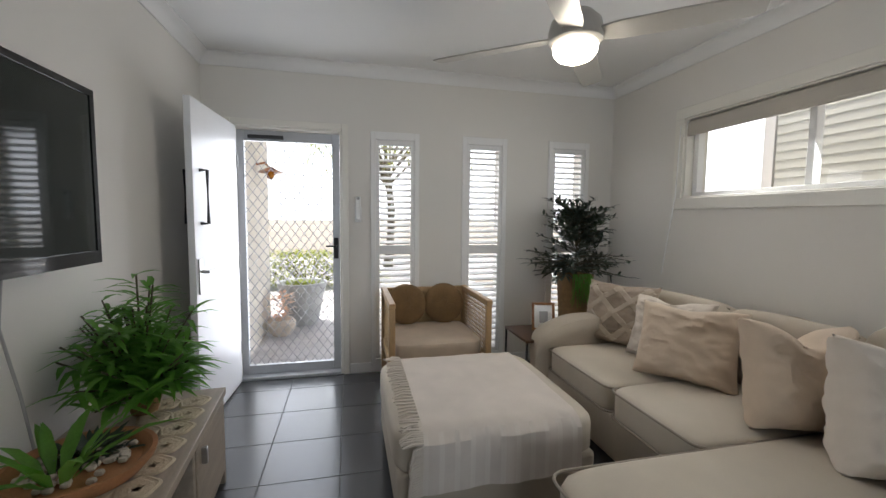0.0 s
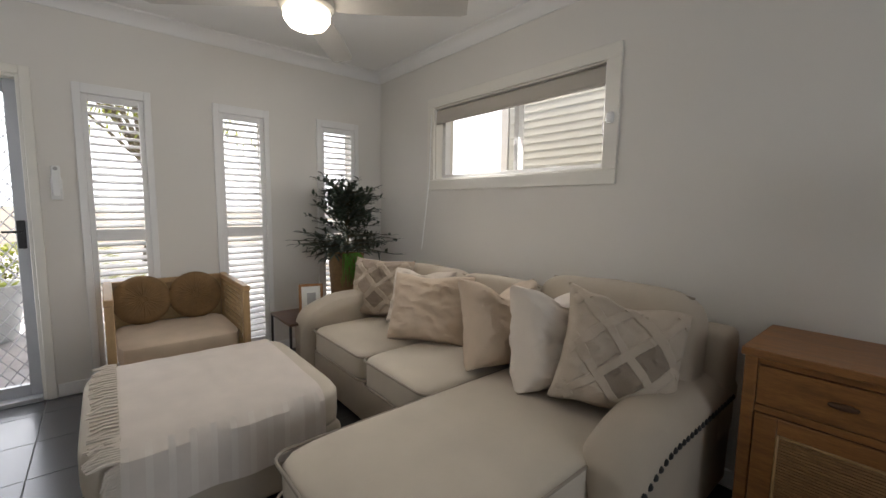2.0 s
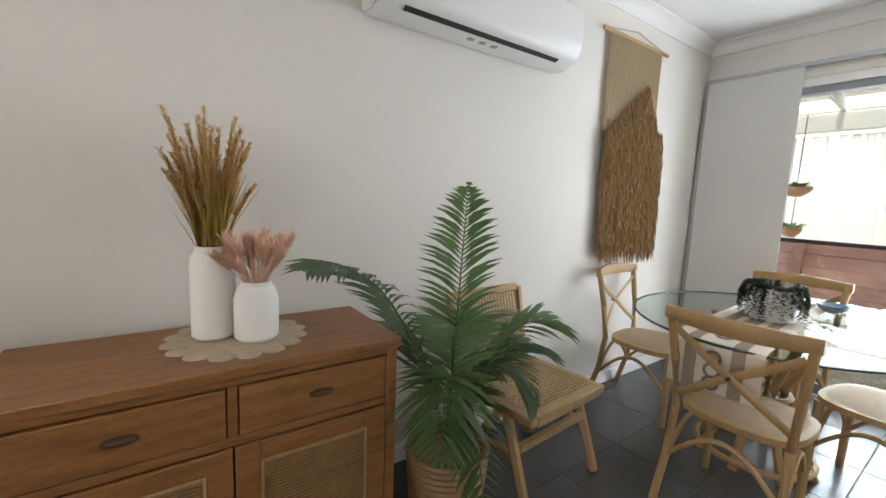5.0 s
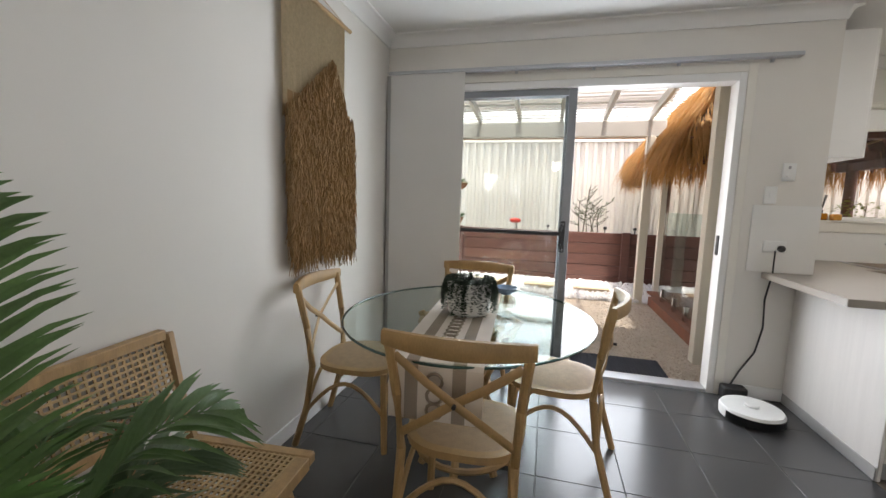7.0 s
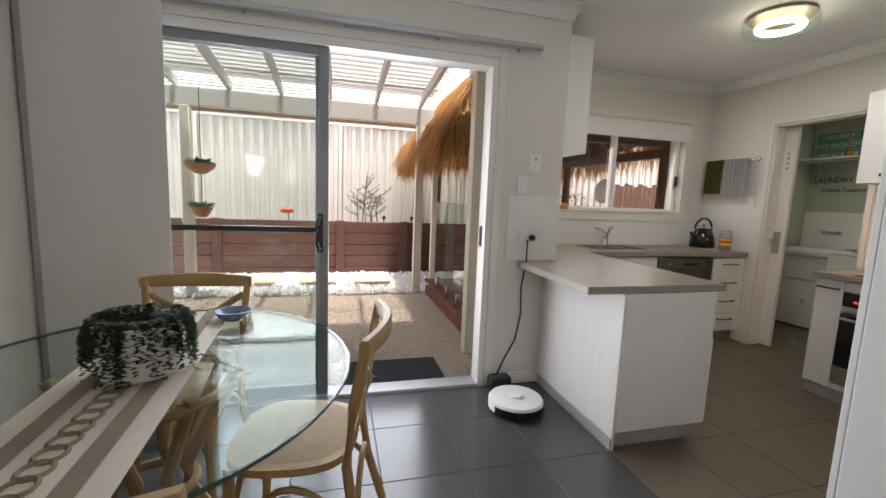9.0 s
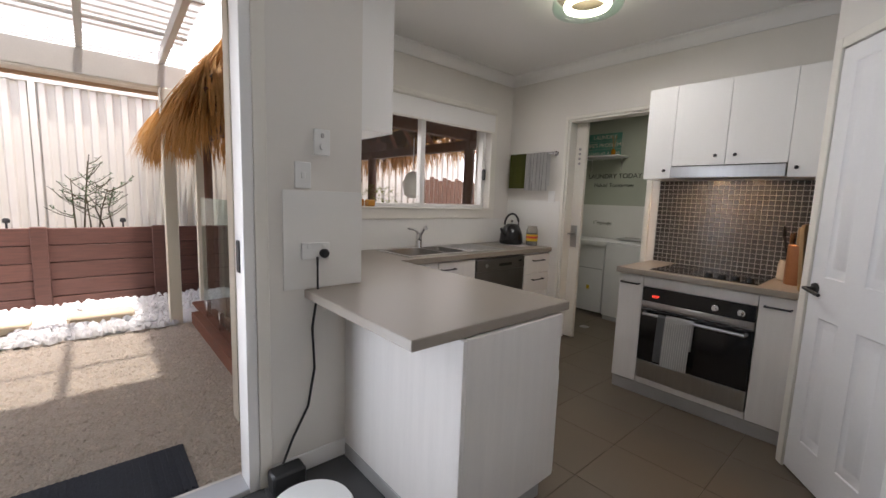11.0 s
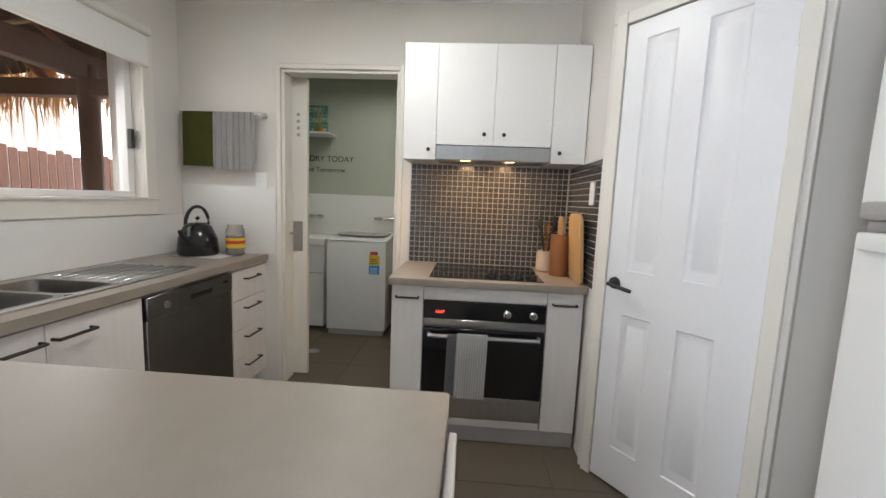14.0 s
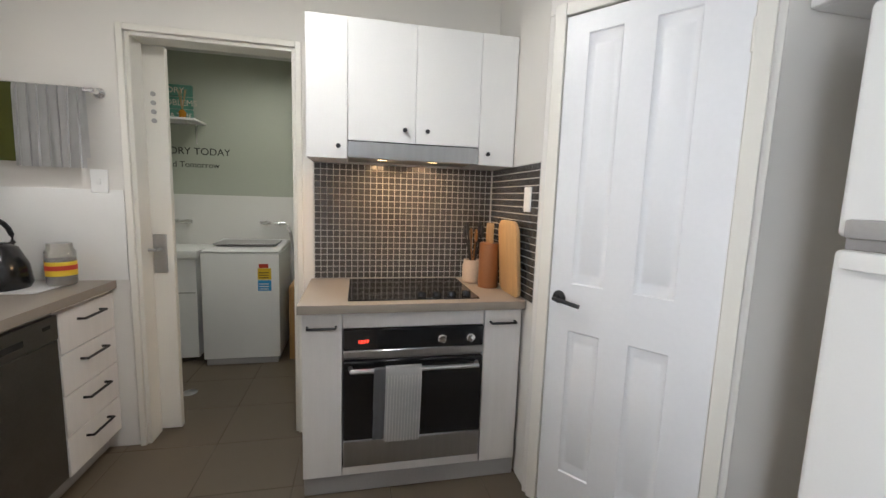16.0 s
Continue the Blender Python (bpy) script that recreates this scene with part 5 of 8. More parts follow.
    bmesh.ops.bevel(bm, geom=bm.edges[:], offset=0.008, segments=2, affect="EDGES")
    part("casing", bm, M["plastic"], t)
    bm = bmesh.new()
    add_box(bm, (-0.012, -0.44, -0.002), (0.012, 0.46, 0.002), turn=Matrix.Rotation(radians(24), 3, "Y"))
    bmesh.ops.translate(bm, verts=bm.verts, vec=(-0.155, 0, 1.974))
    part("louvre_slot", bm, M["black"], t)
    for k in range(3):
        box_part("indicator", (-0.12, -0.06 + 0.07 * k, 1.9575), (-0.10, -0.03 + 0.07 * k, 1.963), M["kick"], t, 0)
    box_part("badge", (-0.219, -0.05, 2.15), (-0.2135, 0.02, 2.165), M["kick"], t, 0)


air_conditioner()

# ---- dining room ----
def wall_hanging():
    t = thing("wall_hanging", pose(RIGHT - 0.015, 0, 0), "long woven wall hanging with shaggy brown jute fringe", "wall hanging")
    cyl_part("dowel", (-0.012, -2.02, 2.375), (-0.012, -2.79, 2.375), 0.012, M["oak"], t)
    tube_part("cord", [(-0.012, -2.05, 2.38), (-0.006, -2.4, 2.44), (-0.012, -2.76, 2.38)], 0.004, M["lace"], t)
    bm = bmesh.new()
    rng = random.Random(3)

    def edge(y):
        return 1.80 + 0.33 * (-2.14 - y) / 0.42 if y > -2.56 else 2.13 - 0.30 * (-2.56 - y) / 0.16
    n = 36
    cols = []
    for i in range(n + 1):
        y = -2.09 - 0.63 * i / n
        cols.append([bm.verts.new((-0.010 + 0.003 * math.sin(i * 2.1), y, 2.37 + (edge(y) - 0.05 - 2.37) * j / 14)) for j in range(15)])
    for a, b in zip(cols, cols[1:]):
        for j in range(14):
            bm.faces.new((a[j], b[j], b[j + 1], a[j + 1]))
    bmesh.ops.solidify(bm, geom=bm.faces[:], thickness=0.006)
    part("woven_panel", bm, M["macrame"], t, "cream woven upper panel")
    bm = bmesh.new()
    for k in range(7000):
        y = rng.uniform(-2.80, -2.10)
        top = edge(max(-2.72, min(-2.12, y)))
        z = rng.uniform(1.07, top)
        L = rng.uniform(0.09, 0.2)
        yy = y - 0.03 * (1.9 - z)
        x = -0.008 - 0.035 * rng.random()
        add_tube(bm, [(x, yy, z), (x - 0.012 * rng.random(), yy + rng.uniform(-.012, .012), z - L * 0.5), (x - 0.004, yy + rng.uniform(-.03, .03), z - L)], 0.0038, seg=3, r_end=0.0016)
    part("jute_fringe", bm, M["jute"], t, "layered shaggy jute fringe", "stuff")
    bm = bmesh.new()
    add_box(bm, (-0.012, -2.79, 1.06), (-0.004, -2.13, 1.85))
    part("backing", bm, M["jute"], t)


wall_hanging()


def cane_chair():
    t = thing("cane_lounge_chair", pose(2.36, -1.19, 0) @ pose(0, 0, 0, 0, 0, 4), "low timber chair with cane seat and back on V-shaped legs", "chair")
    # the chair faces -x
    for s in (-1, 1):
        y = s * 0.255
        box_part("seat_rail", (-0.27, y - 0.022, 0.40), (0.25, y + 0.022, 0.44), M["oak"], t, 0.006)
        tube_part("front_leg", [(-0.12, y, 0.40), (-0.26, y, 0.0)], 0.024, M["oak"], t, seg=6)
        tube_part("rear_leg", [(-0.08, y, 0.40), (0.16, y, 0.0)], 0.024, M["oak"], t, seg=6)
        tube_part("back_post", [(0.18, y, 0.36), (0.24, y, 0.55), (0.29, y, 0.82)], 0.02, M["oak"], t, seg=6)
        box_part("stretcher", (-0.17, y - 0.015, 0.20), (0.02, y + 0.015, 0.235), M["oak"], t)
    box_part("front_rail", (-0.272, -0.233, 0.395), (-0.225, 0.233, 0.44), M["oak"], t)
    box_part("rear_rail", (0.20, -0.233, 0.40), (0.245, 0.233, 0.438), M["oak"], t)
    box_part("cross_bar", (-0.2, -0.24, 0.245), (-0.17, 0.24, 0.28), M["oak"], t)
    bm = bmesh.new()
    for k in range(22):
        y = -0.228 + 0.456 * k / 21
        add_box(bm, (-0.225, y - 0.004, 0.431), (0.2, y + 0.004, 0.436))
    for k in range(22):
        x = -0.22 + 0.415 * k / 21
        add_box(bm, (x - 0.004, -0.233, 0.433), (x + 0.004, 0.233, 0.438))
    part("cane_seat", bm, M["cane"], t, kind="stuff")
    tilt = Matrix.Rotation(radians(14), 3, "Y")
    bm = bmesh.new()
    for k in range(20):
        y = -0.228 + 0.456 * k / 19
        add_box(bm, (-0.002, y - 0.004, -0.12), (0.003, y + 0.004, 0.12), turn=None)
    for k in range(13):
        z = -0.12 + 0.24 * k / 12
        add_box(bm, (-0.004, -0.233, z - 0.004), (0.001, 0.233, z + 0.004))
    bmesh.ops.rotate(bm, verts=bm.verts, cent=(0, 0, 0), matrix=tilt)
    bmesh.ops.translate(bm, verts=bm.verts, vec=(0.262, 0, 0.69))
    part("cane_back", bm, M["cane"], t, kind="stuff")
    for z, x in ((0.82, 0.291), (0.56, 0.238)):
        box_part("back_rail", (x - 0.017, -0.236, z - 0.018), (x + 0.017, 0.236, z + 0.018), M["oak"], t)


cane_chair()


def cross_back_chair(m, label):
    """Faces +y; its back stands at y = -0.22."""
    t = thing("dining_chair", m, label, "chair", "dining chairs")
    prof = []
    for k in range(36):
        a = 2 * math.pi * k / 36
        x, y = math.cos(a), math.sin(a)
        r = 1 / (abs(x) ** 3 + abs(y) ** 3) ** (1 / 3)
        prof.append((0.225 * x * r * (1 + 0.06 * y), 0.215 * y * r))
    for sc, z0, z1, nm, mt in ((1.0, 0.425, 0.452, "seat_frame", "rattan"),):
        bm = bmesh.new()
        lo = [bm.verts.new((x, y, z0)) for x, y in prof]
        hi = [bm.verts.new((x, y, z1)) for x, y in prof]
        inn = [bm.verts.new((x * 0.88, y * 0.88, z1 + 0.003)) for x, y in prof]
        for k in range(36):
            j = (k + 1) % 36
            bm.faces.new((lo[k], lo[j], hi[j], hi[k]))
            bm.faces.new((hi[k], hi[j], inn[j], inn[k]))
        bm.faces.new(inn), bm.faces.new(lo[::-1])
        part(nm, bm, M[mt], t)
    bm = bmesh.new()
    hi = [bm.verts.new((x * 0.87, y * 0.87, 0.456)) for x, y in prof]
    md = [bm.verts.new((x * 0.6, y * 0.6, 0.464)) for x, y in prof]
    for k in range(36):
        j = (k + 1) % 36
        bm.faces.new((hi[k], hi[j], md[j], md[k]))
    bm.faces.new(md)
    part("woven_seat", bm, M["seat_weave"], t, "woven rattan seat")
    for sx in (-1, 1):
        tube_part("rear_leg", [(sx * 0.215, -0.30, 0.0), (sx * 0.205, -0.235, 0.22), (sx * 0.20, -0.205, 0.44), (sx * 0.215, -0.225, 0.65), (sx * 0.235, -0.265, 0.865)], 0.0175, M["rattan"], t, seg=8)
        tube_part("front_leg", [(sx * 0.185, 0.185, 0.0), (sx * 0.175, 0.175, 0.43)], 0.0165, M["rattan"], t, seg=8, r_end=0.02)
        tube_part("side_stretcher", arc((sx * 0.18, 0.178, 0.20), (sx * 0.205, -0.235, 0.20), (0, 0, 0.16), 10), 0.011, M["rattan"], t, seg=6)
    tube_part("front_stretcher", arc((-0.178, 0.178, 0.20), (0.178, 0.178, 0.20), (0, 0, 0.17), 10), 0.011, M["rattan"], t, seg=6)
    tube_part("rear_stretcher", arc((-0.2, -0.235, 0.22), (0.2, -0.235, 0.22), (0, 0, 0.15), 10), 0.011, M["rattan"], t, seg=6)
    # curved crest rail
    bm = bmesh.new()
    rows = []
    for k in range(15):
        f = k / 14
        x = -0.255 + 0.51 * f
        y = -0.262 - 0.055 * math.sin(math.pi * f)
        hgt = 0.026 + 0.008 * math.sin(math.pi * f)
        rows.append([bm.verts.new((x, y + a * 0.016, 0.862 + b * hgt)) for a, b in ((-1, -0.7), (-0.6, -1), (0.6, -1), (1, -0.7), (1, 0.7), (0.6, 1), (-0.6, 1), (-1, 0.7))])
    for p, q in zip(rows, rows[1:]):
        for i in range(8):
            bm.faces.new((p[i], p[(i + 1) % 8], q[(i + 1) % 8], q[i]))
    bm.faces.new(rows[0][::-1]), bm.faces.new(rows[-1])
    part("crest_rail", bm, M["rattan"], t)
    for sx in (-1, 1):
        pts = [(sx * -0.215, -0.252, 0.80), (sx * -0.1, -0.262, 0.72), (0, -0.257 - 0.006 * sx, 0.655), (sx * 0.1, -0.242, 0.58), (sx * 0.2, -0.212, 0.50)]
        tube_part("cross_brace", pts, 0.006, M["rattan"], t, seg=6, flat=2.6, up=(0, 1, 0))
    cyl_part("brace_bolt", (0, -0.285, 0.655), (0, -0.268, 0.655), 0.007, M["black"], t)
    return t


CH = "bleached timber cross-back dining chair with woven seat"
cross_back_chair(pose(1.635, -1.80, 0, 0, 0, 181), CH)
cross_back_chair(pose(1.29, -2.41, 0, 0, 0, -100), CH)
cross_back_chair(pose(1.845, -2.90, 0, 0, 0, -3), CH)
cross_back_chair(pose(2.33, -2.33, 0, 0, 0, 95), CH)


def dining_table():
    t = thing("dining_table", pose(1.736, -2.33, 0), "oval glass dining table on a bundled rattan pedestal", "table")
    bm = bmesh.new()
    ring = [(0.62 * math.cos(2 * math.pi * k / 64), 0.705 * math.sin(2 * math.pi * k / 64)) for k in range(64)]
    lo = [bm.verts.new((x, y, 0.738)) for x, y in ring]
    hi = [bm.verts.new((x, y, 0.75)) for x, y in ring]
    for k in range(64):
        j = (k + 1) % 64
        bm.faces.new((lo[k], lo[j], hi[j], hi[k]))
    bm.faces.new(hi), bm.faces.new(lo[::-1])
    top = part("glass_top", bm, M["table_glass"], t, "clear glass oval top")
    bm = bmesh.new()
    add_tube(bm, [(1.001 * x, 1.001 * y, 0.744) for x, y in ring + ring[:1]], 0.0055, seg=6)
    e = part("glass_edge", bm, mat("glass_edge", (0.03, 0.07, 0.06), 0.15, vary=0.1, bump=0), t, "dark green glass edge")
    for k in range(8):
        a = 2 * math.pi * k / 8
        c, s = math.cos(a), math.sin(a)
        tube_part("pole", [(0.26 * c, 0.26 * s, 0.0), (0.11 * c, 0.11 * s, 0.30), (0.10 * c, 0.10 * s, 0.42), (0.26 * c, 0.26 * s, 0.735)], 0.02, M["rattan"], t, seg=8)
    for z, r in ((0.36, 0.125), (0.7, 0.25), (0.04, 0.255)):
        tube_part("binding_ring", [(r * math.cos(2 * math.pi * k / 24), r * math.sin(2 * math.pi * k / 24), z) for k in range(25)], 0.016, M["rattan"], t, seg=6)
    # runner
    r = thing("table_runner", pose(1.765, -2.33, 0) @ pose(0, 0, 0, 0, 0, 3.5), "white cotton table runner with brown stripes and chain pattern", "table runner")
    W = 0.17
    path = [(-0.66, 0.7545), (-0.3, 0.7545), (0.0, 0.7545), (0.3, 0.7545), (0.66, 0.7545), (0.695, 0.75), (0.708, 0.735), (0.712, 0.64), (0.713, 0.54)]
    for nm, xa, xb, mt, up in (("cloth", -W, W, "white_cloth", 0.0), ("brown_stripe", -0.11, -0.062, "brown_patch", 0.0025), ("brown_stripe", 0.062, 0.11, "brown_patch", 0.0025)):
        bm = bmesh.new()
        rows = [[bm.verts.new((x, y + (up if z < 0.75 else 0), z + (up if z >= 0.75 else 0))) for x in (xa, xb)] for y, z in path]
        for a, b in zip(rows, rows[1:]):
            bm.faces.new((a[0], a[1], b[1], b[0]))
        for f in bm.faces:
            if f.normal.z < 0:
                f.normal_flip()
        part(nm, bm, M[mt], r)
    bm = bmesh.new()
    for k in range(24):
        y = -0.6 + 0.052 * k
        if y < 0.66:
            add_tube(bm, [(0.028 * math.cos(a), y + 0.03 * math.sin(a), 0.7565) for a in (2 * math.pi * j / 12 for j in range(13))], 0.006, seg=4)
    for k in range(3):
        add_tube(bm, [(0.028 * math.cos(a), 0.717, 0.69 - 0.055 * k + 0.028 * math.sin(a)) for a in (2 * math.pi * j / 12 for j in range(13))], 0.006, seg=4)
    part("chain_pattern", bm, M["brown_patch"], r, kind="stuff")
    # trailing plant
    p = thing("trailing_plant", pose(1.735, -2.31, 0.7555), "white ribbed pot with dark trailing string plant", "potted plant")
    bm = bmesh.new()
    add_lathe(bm, [(0.095, 0), (0.105, 0.01), (0.115, 0.15), (0.118, 0.165), (0.108, 0.165), (0.10, 0.13), (0, 0.13)], seg=40)
    part("pot", bm, M["ceramic"], p)
    rng = random.Random(9)
    v = bmesh.new()
    for k in range(85):
        a = rng.uniform(0, 6.28)
        c, s = math.cos(a), math.sin(a)
        L = rng.uniform(0.05, 0.17)
        pts = [Vector((0.05 * c, 0.05 * s, 0.15)), Vector((0.115 * c, 0.115 * s, 0.185)), Vector((0.135 * c, 0.135 * s, 0.13)), Vector((0.137 * c, 0.137 * s, max(0.012, 0.165 - L)))]
        if k < 5:
            pts += [Vector((-0.2 - 0.03 * k, -0.02 + 0.03 * k, 0.012))]
        for q in range(26):
            f = q / 25 * (len(pts) - 1)
            i = min(len(pts) - 2, int(f))
            pt = pts[i].lerp(pts[i + 1], f - i)
            for w in range(2):
                b2 = rng.uniform(0, 6.28)
                leaf_mesh(v, pt, (math.cos(b2) + c * 0.3, math.sin(b2) + s * 0.3, rng.uniform(-0.2, 0.6)), 0.017, 0.012, 0.1)
    part("trailing_foliage", v, M["leaf_string"], p, kind="stuff")
    b = thing("blue_dish", pose(1.60, -2.84, 0.752), "small blue and white bowl on the glass", "bowl")
    lathe_part("bowl", [(0.03, 0), (0.06, 0.02), (0.075, 0.045), (0.07, 0.045), (0.05, 0.02), (0, 0.015)], mat("blue_glaze", (0.28, 0.42, 0.6), 0.2, vary=0.4, scale=30, bump=0), b)


dining_table()


def robot_vacuum():
    t = thing("robot_vacuum", pose(0.045, -3.17, 0.0), "round white robot vacuum parked at its dock", "robot vacuum")
    lathe_part("body", [(0.15, 0.01), (0.172, 0.02), (0.174, 0.07), (0.165, 0.084), (0.0, 0.088)], M["plastic"], t, seg=48)
    bm = bmesh.new()
    for k in range(17):
        a0, a1 = radians(20 + 8.2 * k), radians(20 + 8.2 * (k + 1))
        q = [(0.1765 * math.cos(a), 0.1765 * math.sin(a), z) for a, z in ((a0, 0.02), (a1, 0.02), (a1, 0.068), (a0, 0.068))]
        bm.faces.new([bm.verts.new(p) for p in q])
    bmesh.ops.solidify(bm, geom=bm.faces[:], thickness=0.003)
    part("bumper", bm, M["black"], t, "black front bumper")
    lathe_part("turret", [(0.04, 0.086), (0.042, 0.1), (0.036, 0.106), (0.0, 0.107)], M["plastic"], t)
    d = thing("charging_dock", pose(0.04, -3.425, 0), "small black robot vacuum charging dock", "charging dock")
    box_part("dock", (-0.075, -0.07, 0), (0.075, 0.02, 0.1), M["black"], d, 0.01)
    tube_part("power_cord", [(0.02, -0.05, 0.08), (-0.04, -0.065, 0.2), (-0.12, -0.07, 0.34), (-0.155, -0.075, 0.52), (-0.145, -0.075, 0.72), (-0.17, -0.07, 0.9), (-0.165, -0.06, 1.06)], 0.006, M["black"], d)


robot_vacuum()


def wall_plate(name, at, face, w, h, label, cat, mats="plastic", extra=None):
    """face: the yaw of a plate whose front is -y."""
    t = thing(name, pose(*at) @ pose(0, 0, 0, 0, 0, face), label, cat)
    box_part("plate", (-w / 2, -0.01, -h / 2), (w / 2, 0, h / 2), M[mats], t, 0.003)
    return t


p = wall_plate("power_point", (-0.128, REAR + 0.006, 1.085), 180, 0.135, 0.078, "white double power point with a black plug", "power point")
for x in (-0.035, 0.035):
    box_part("rocker", (x - 0.008, -0.014, 0.012), (x + 0.008, -0.01, 0.03), M["plastic"], p)
lathe_part("plug", [(0.02, 0), (0.022, 0.02), (0.014, 0.035), (0, 0.036)], M["black"], p).matrix_basis = pose(0.035, -0.011, -0.012, 90, 0, 0)
p = wall_plate("light_switch", (-0.071, REAR, 1.43), 180, 0.075, 0.118, "white single light switch", "light switch")
box_part("rocker", (-0.01, -0.015, -0.014), (0.01, -0.01, 0.014), M["plastic"], p)
p = wall_plate("dimmer_switch", (-0.162, REAR, 1.583), 180, 0.078, 0.118, "white fan control switch plate", "light switch")
cyl_part("dial", (0, -0.022, -0.02), (0, -0.01, -0.02), 0.014, M["plastic"], p)
box_part("rocker", (-0.008, -0.015, 0.02), (0.008, -0.01, 0.04), M["kick"], p)
del p
sp = strip("splash_panel_rear", (-0.372, REAR, 0.91), (0.02, REAR + 0.006, 1.362), "glossy white splash panel above the bench", "splashback", "splash", 0.001)

# ---- kitchen ----
def bar_handle(parent, p0, p1, out):
    p0, p1, out = Vector(p0), Vector(p1), Vector(out)
    tube_part("handle", [p0, p0 + out, p1 + out, p1], 0.006, M["black"], parent, "black bar handle", seg=6)


def benchtop():
    t = thing("kitchen_benchtop", pose(0, 0, 0), "L-shaped grey-brown laminate benchtop with a breakfast overhang", "benchtop")
    z0, z1 = 0.865, 0.905
    bm = bmesh.new()
    poly = [(-0.076, -2.68), (-0.076, REAR), (-0.372, REAR), (-0.372, KWIN), (-1.12, KWIN), (-1.12, -4.02), (-0.968, -4.02), (-0.968, -2.68)]
    lo = [bm.verts.new((x, y, z0)) for x, y in poly]
    hi = [bm.verts.new((x, y, z1)) for x, y in poly]
    for k in range(8):
        bm.faces.new((lo[k], lo[(k + 1) % 8], hi[(k + 1) % 8], hi[k]))
    bm.faces.new(hi), bm.faces.new(lo[::-1])
    bmesh.ops.bevel(bm, geom=[e for e in bm.edges if min(v.co.x for v in e.verts) > -1.1], offset=0.003, segments=2, affect="EDGES")
    part("peninsula_top", bm, M["bench"], t)
    # round the sink's opening
    for lo, hi in (((KWALL, KWIN, z0), (-1.76, -4.02, z1)), ((-1.76, KWIN, z0), (-1.1205, -4.52, z1)), ((-1.76, -4.12, z0), (-1.1205, -4.02, z1))):
        box_part("window_run_top", lo, hi, M["bench"], t, 0)
    h = thing("hob_benchtop", pose(0, 0, 0), "grey-brown laminate benchtop round the cooktop", "benchtop")
    box_part("top", (KWALL, -3.069, z0), (-2.211, -2.04, z1), M["bench"], h, 0.003, seg=2)


benchtop()


def peninsula():
    t = thing("peninsula_cabinet", pose(0, 0, 0), "white woodgrain peninsula cabinet under the bench", "cabinet")
    box_part("side_panel", (-0.302, REAR + 0.004, 0.0), (-0.284, -2.66, 0.865), M["laminate"], t)
    box_part("end_panel", (-0.885, -2.678, 0.10), (-0.302, -2.66, 0.865), M["laminate"], t)
    box_part("end_panel_strip", (-0.905, -2.69, 0.10), (-0.886, -2.668, 0.6), M["laminate"], t)
    box_part("body", (-0.88, -4.0, 0.10), (-0.375, -2.68, 0.86), M["laminate"], t)
    box_part("kickboard", (-0.835, -3.99, 0.0), (-0.305, -2.69, 0.10), M["kick"], t)
    box_part("skirting", (-0.284, REAR + 0.02, 0.0), (-0.276, -2.665, 0.07), M["kick"], t)


peninsula()


def base_unit(name, lo, hi, label, axis, fronts, cat="cabinet", face=1):
    """A carcass with fronts on one face. fronts: (a0, a1, z0, z1, handle) along the run; axis: the run's axis."""
    t = thing(name, pose(0, 0, 0), label, cat, "kitchen base cabinets")
    box_part("body", lo, hi, M["laminate"], t)
    for a0, a1, z0, z1, hd in fronts:
        if axis == "x":
            d = box_part("front", (a0, hi[1], z0), (a1, hi[1] + 0.018, z1), M["laminate"], t, 0.002)
            if hd:
                bar_handle(d, (hd[0], hi[1] + 0.018, hd[1]), (hd[2], hi[1] + 0.018, hd[1]), (0, 0.03, 0))
        else:
            d = box_part("front", (hi[0], a0, z0), (hi[0] + 0.018, a1, z1), M["laminate"], t, 0.002)
            if hd:
                bar_handle(d, (hi[0] + 0.018, hd[0], hd[1]), (hi[0] + 0.018, hd[2], hd[1]), (0.03, 0, 0))
    return t


zz = [0.105, 0.29, 0.475, 0.66, 0.845]
base_unit("drawer_unit", (KWALL + 0.004, -4.6, 0.1), (-2.40, -4.055, 0.86), "white woodgrain kitchen drawer unit with four drawers", "x",
          [(KWALL + 0.005, -2.402, zz[k] + 0.002, zz[k + 1] - 0.002, (-2.68, (zz[k] + zz[k + 1]) / 2 + 0.035, -2.52)) for k in range(4)])
base_unit("sink_cabinet", (-1.74, -4.6, 0.1), (-0.94, -4.055, 0.72), "white woodgrain cupboard under the kitchen sink", "x",
          [(-1.738, -1.342, 0.105, 0.855, (-1.50, 0.80, -1.36)), (-1.338, -0.98, 0.105, 0.855, (-1.32, 0.80, -1.18))])
strip("kickboard_window_run", (KWALL + 0.004, -4.6, 0.0), (-0.92, -4.10, 0.098), "grey metal-look kickboard", "kickboard", "kick")

d = thing("dishwasher", pose(-2.39, -4.055, 0), "stainless steel dishwasher under the bench", "dishwasher")
box_part("body", (0, -0.54, 0.1), (0.64, 0, 0.85), M["kick"], d)
box_part("door", (0.005, 0.001, 0.12), (0.635, 0.022, 0.74), M["sink_steel"], d)
c = box_part("control_panel", (0.005, 0.001, 0.742), (0.635, 0.026, 0.845), M["sink_steel"], d)
box_part("handle_recess", (0.19, 0.0265, 0.775), (0.36, 0.029, 0.80), M["black"], c)
cyl_part("dial", (0.52, 0.026, 0.79), (0.52, 0.034, 0.79), 0.016, M["steel"], c)
box_part("badge", (0.05, 0.0265, 0.80), (0.09, 0.028, 0.815), M["black"], c, 0)
del d, c


def sink():
    t = thing("kitchen_sink", pose(0, 0, 0), "stainless steel one-and-a-half bowl sink with drainer", "sink")
    bm = bmesh.new()
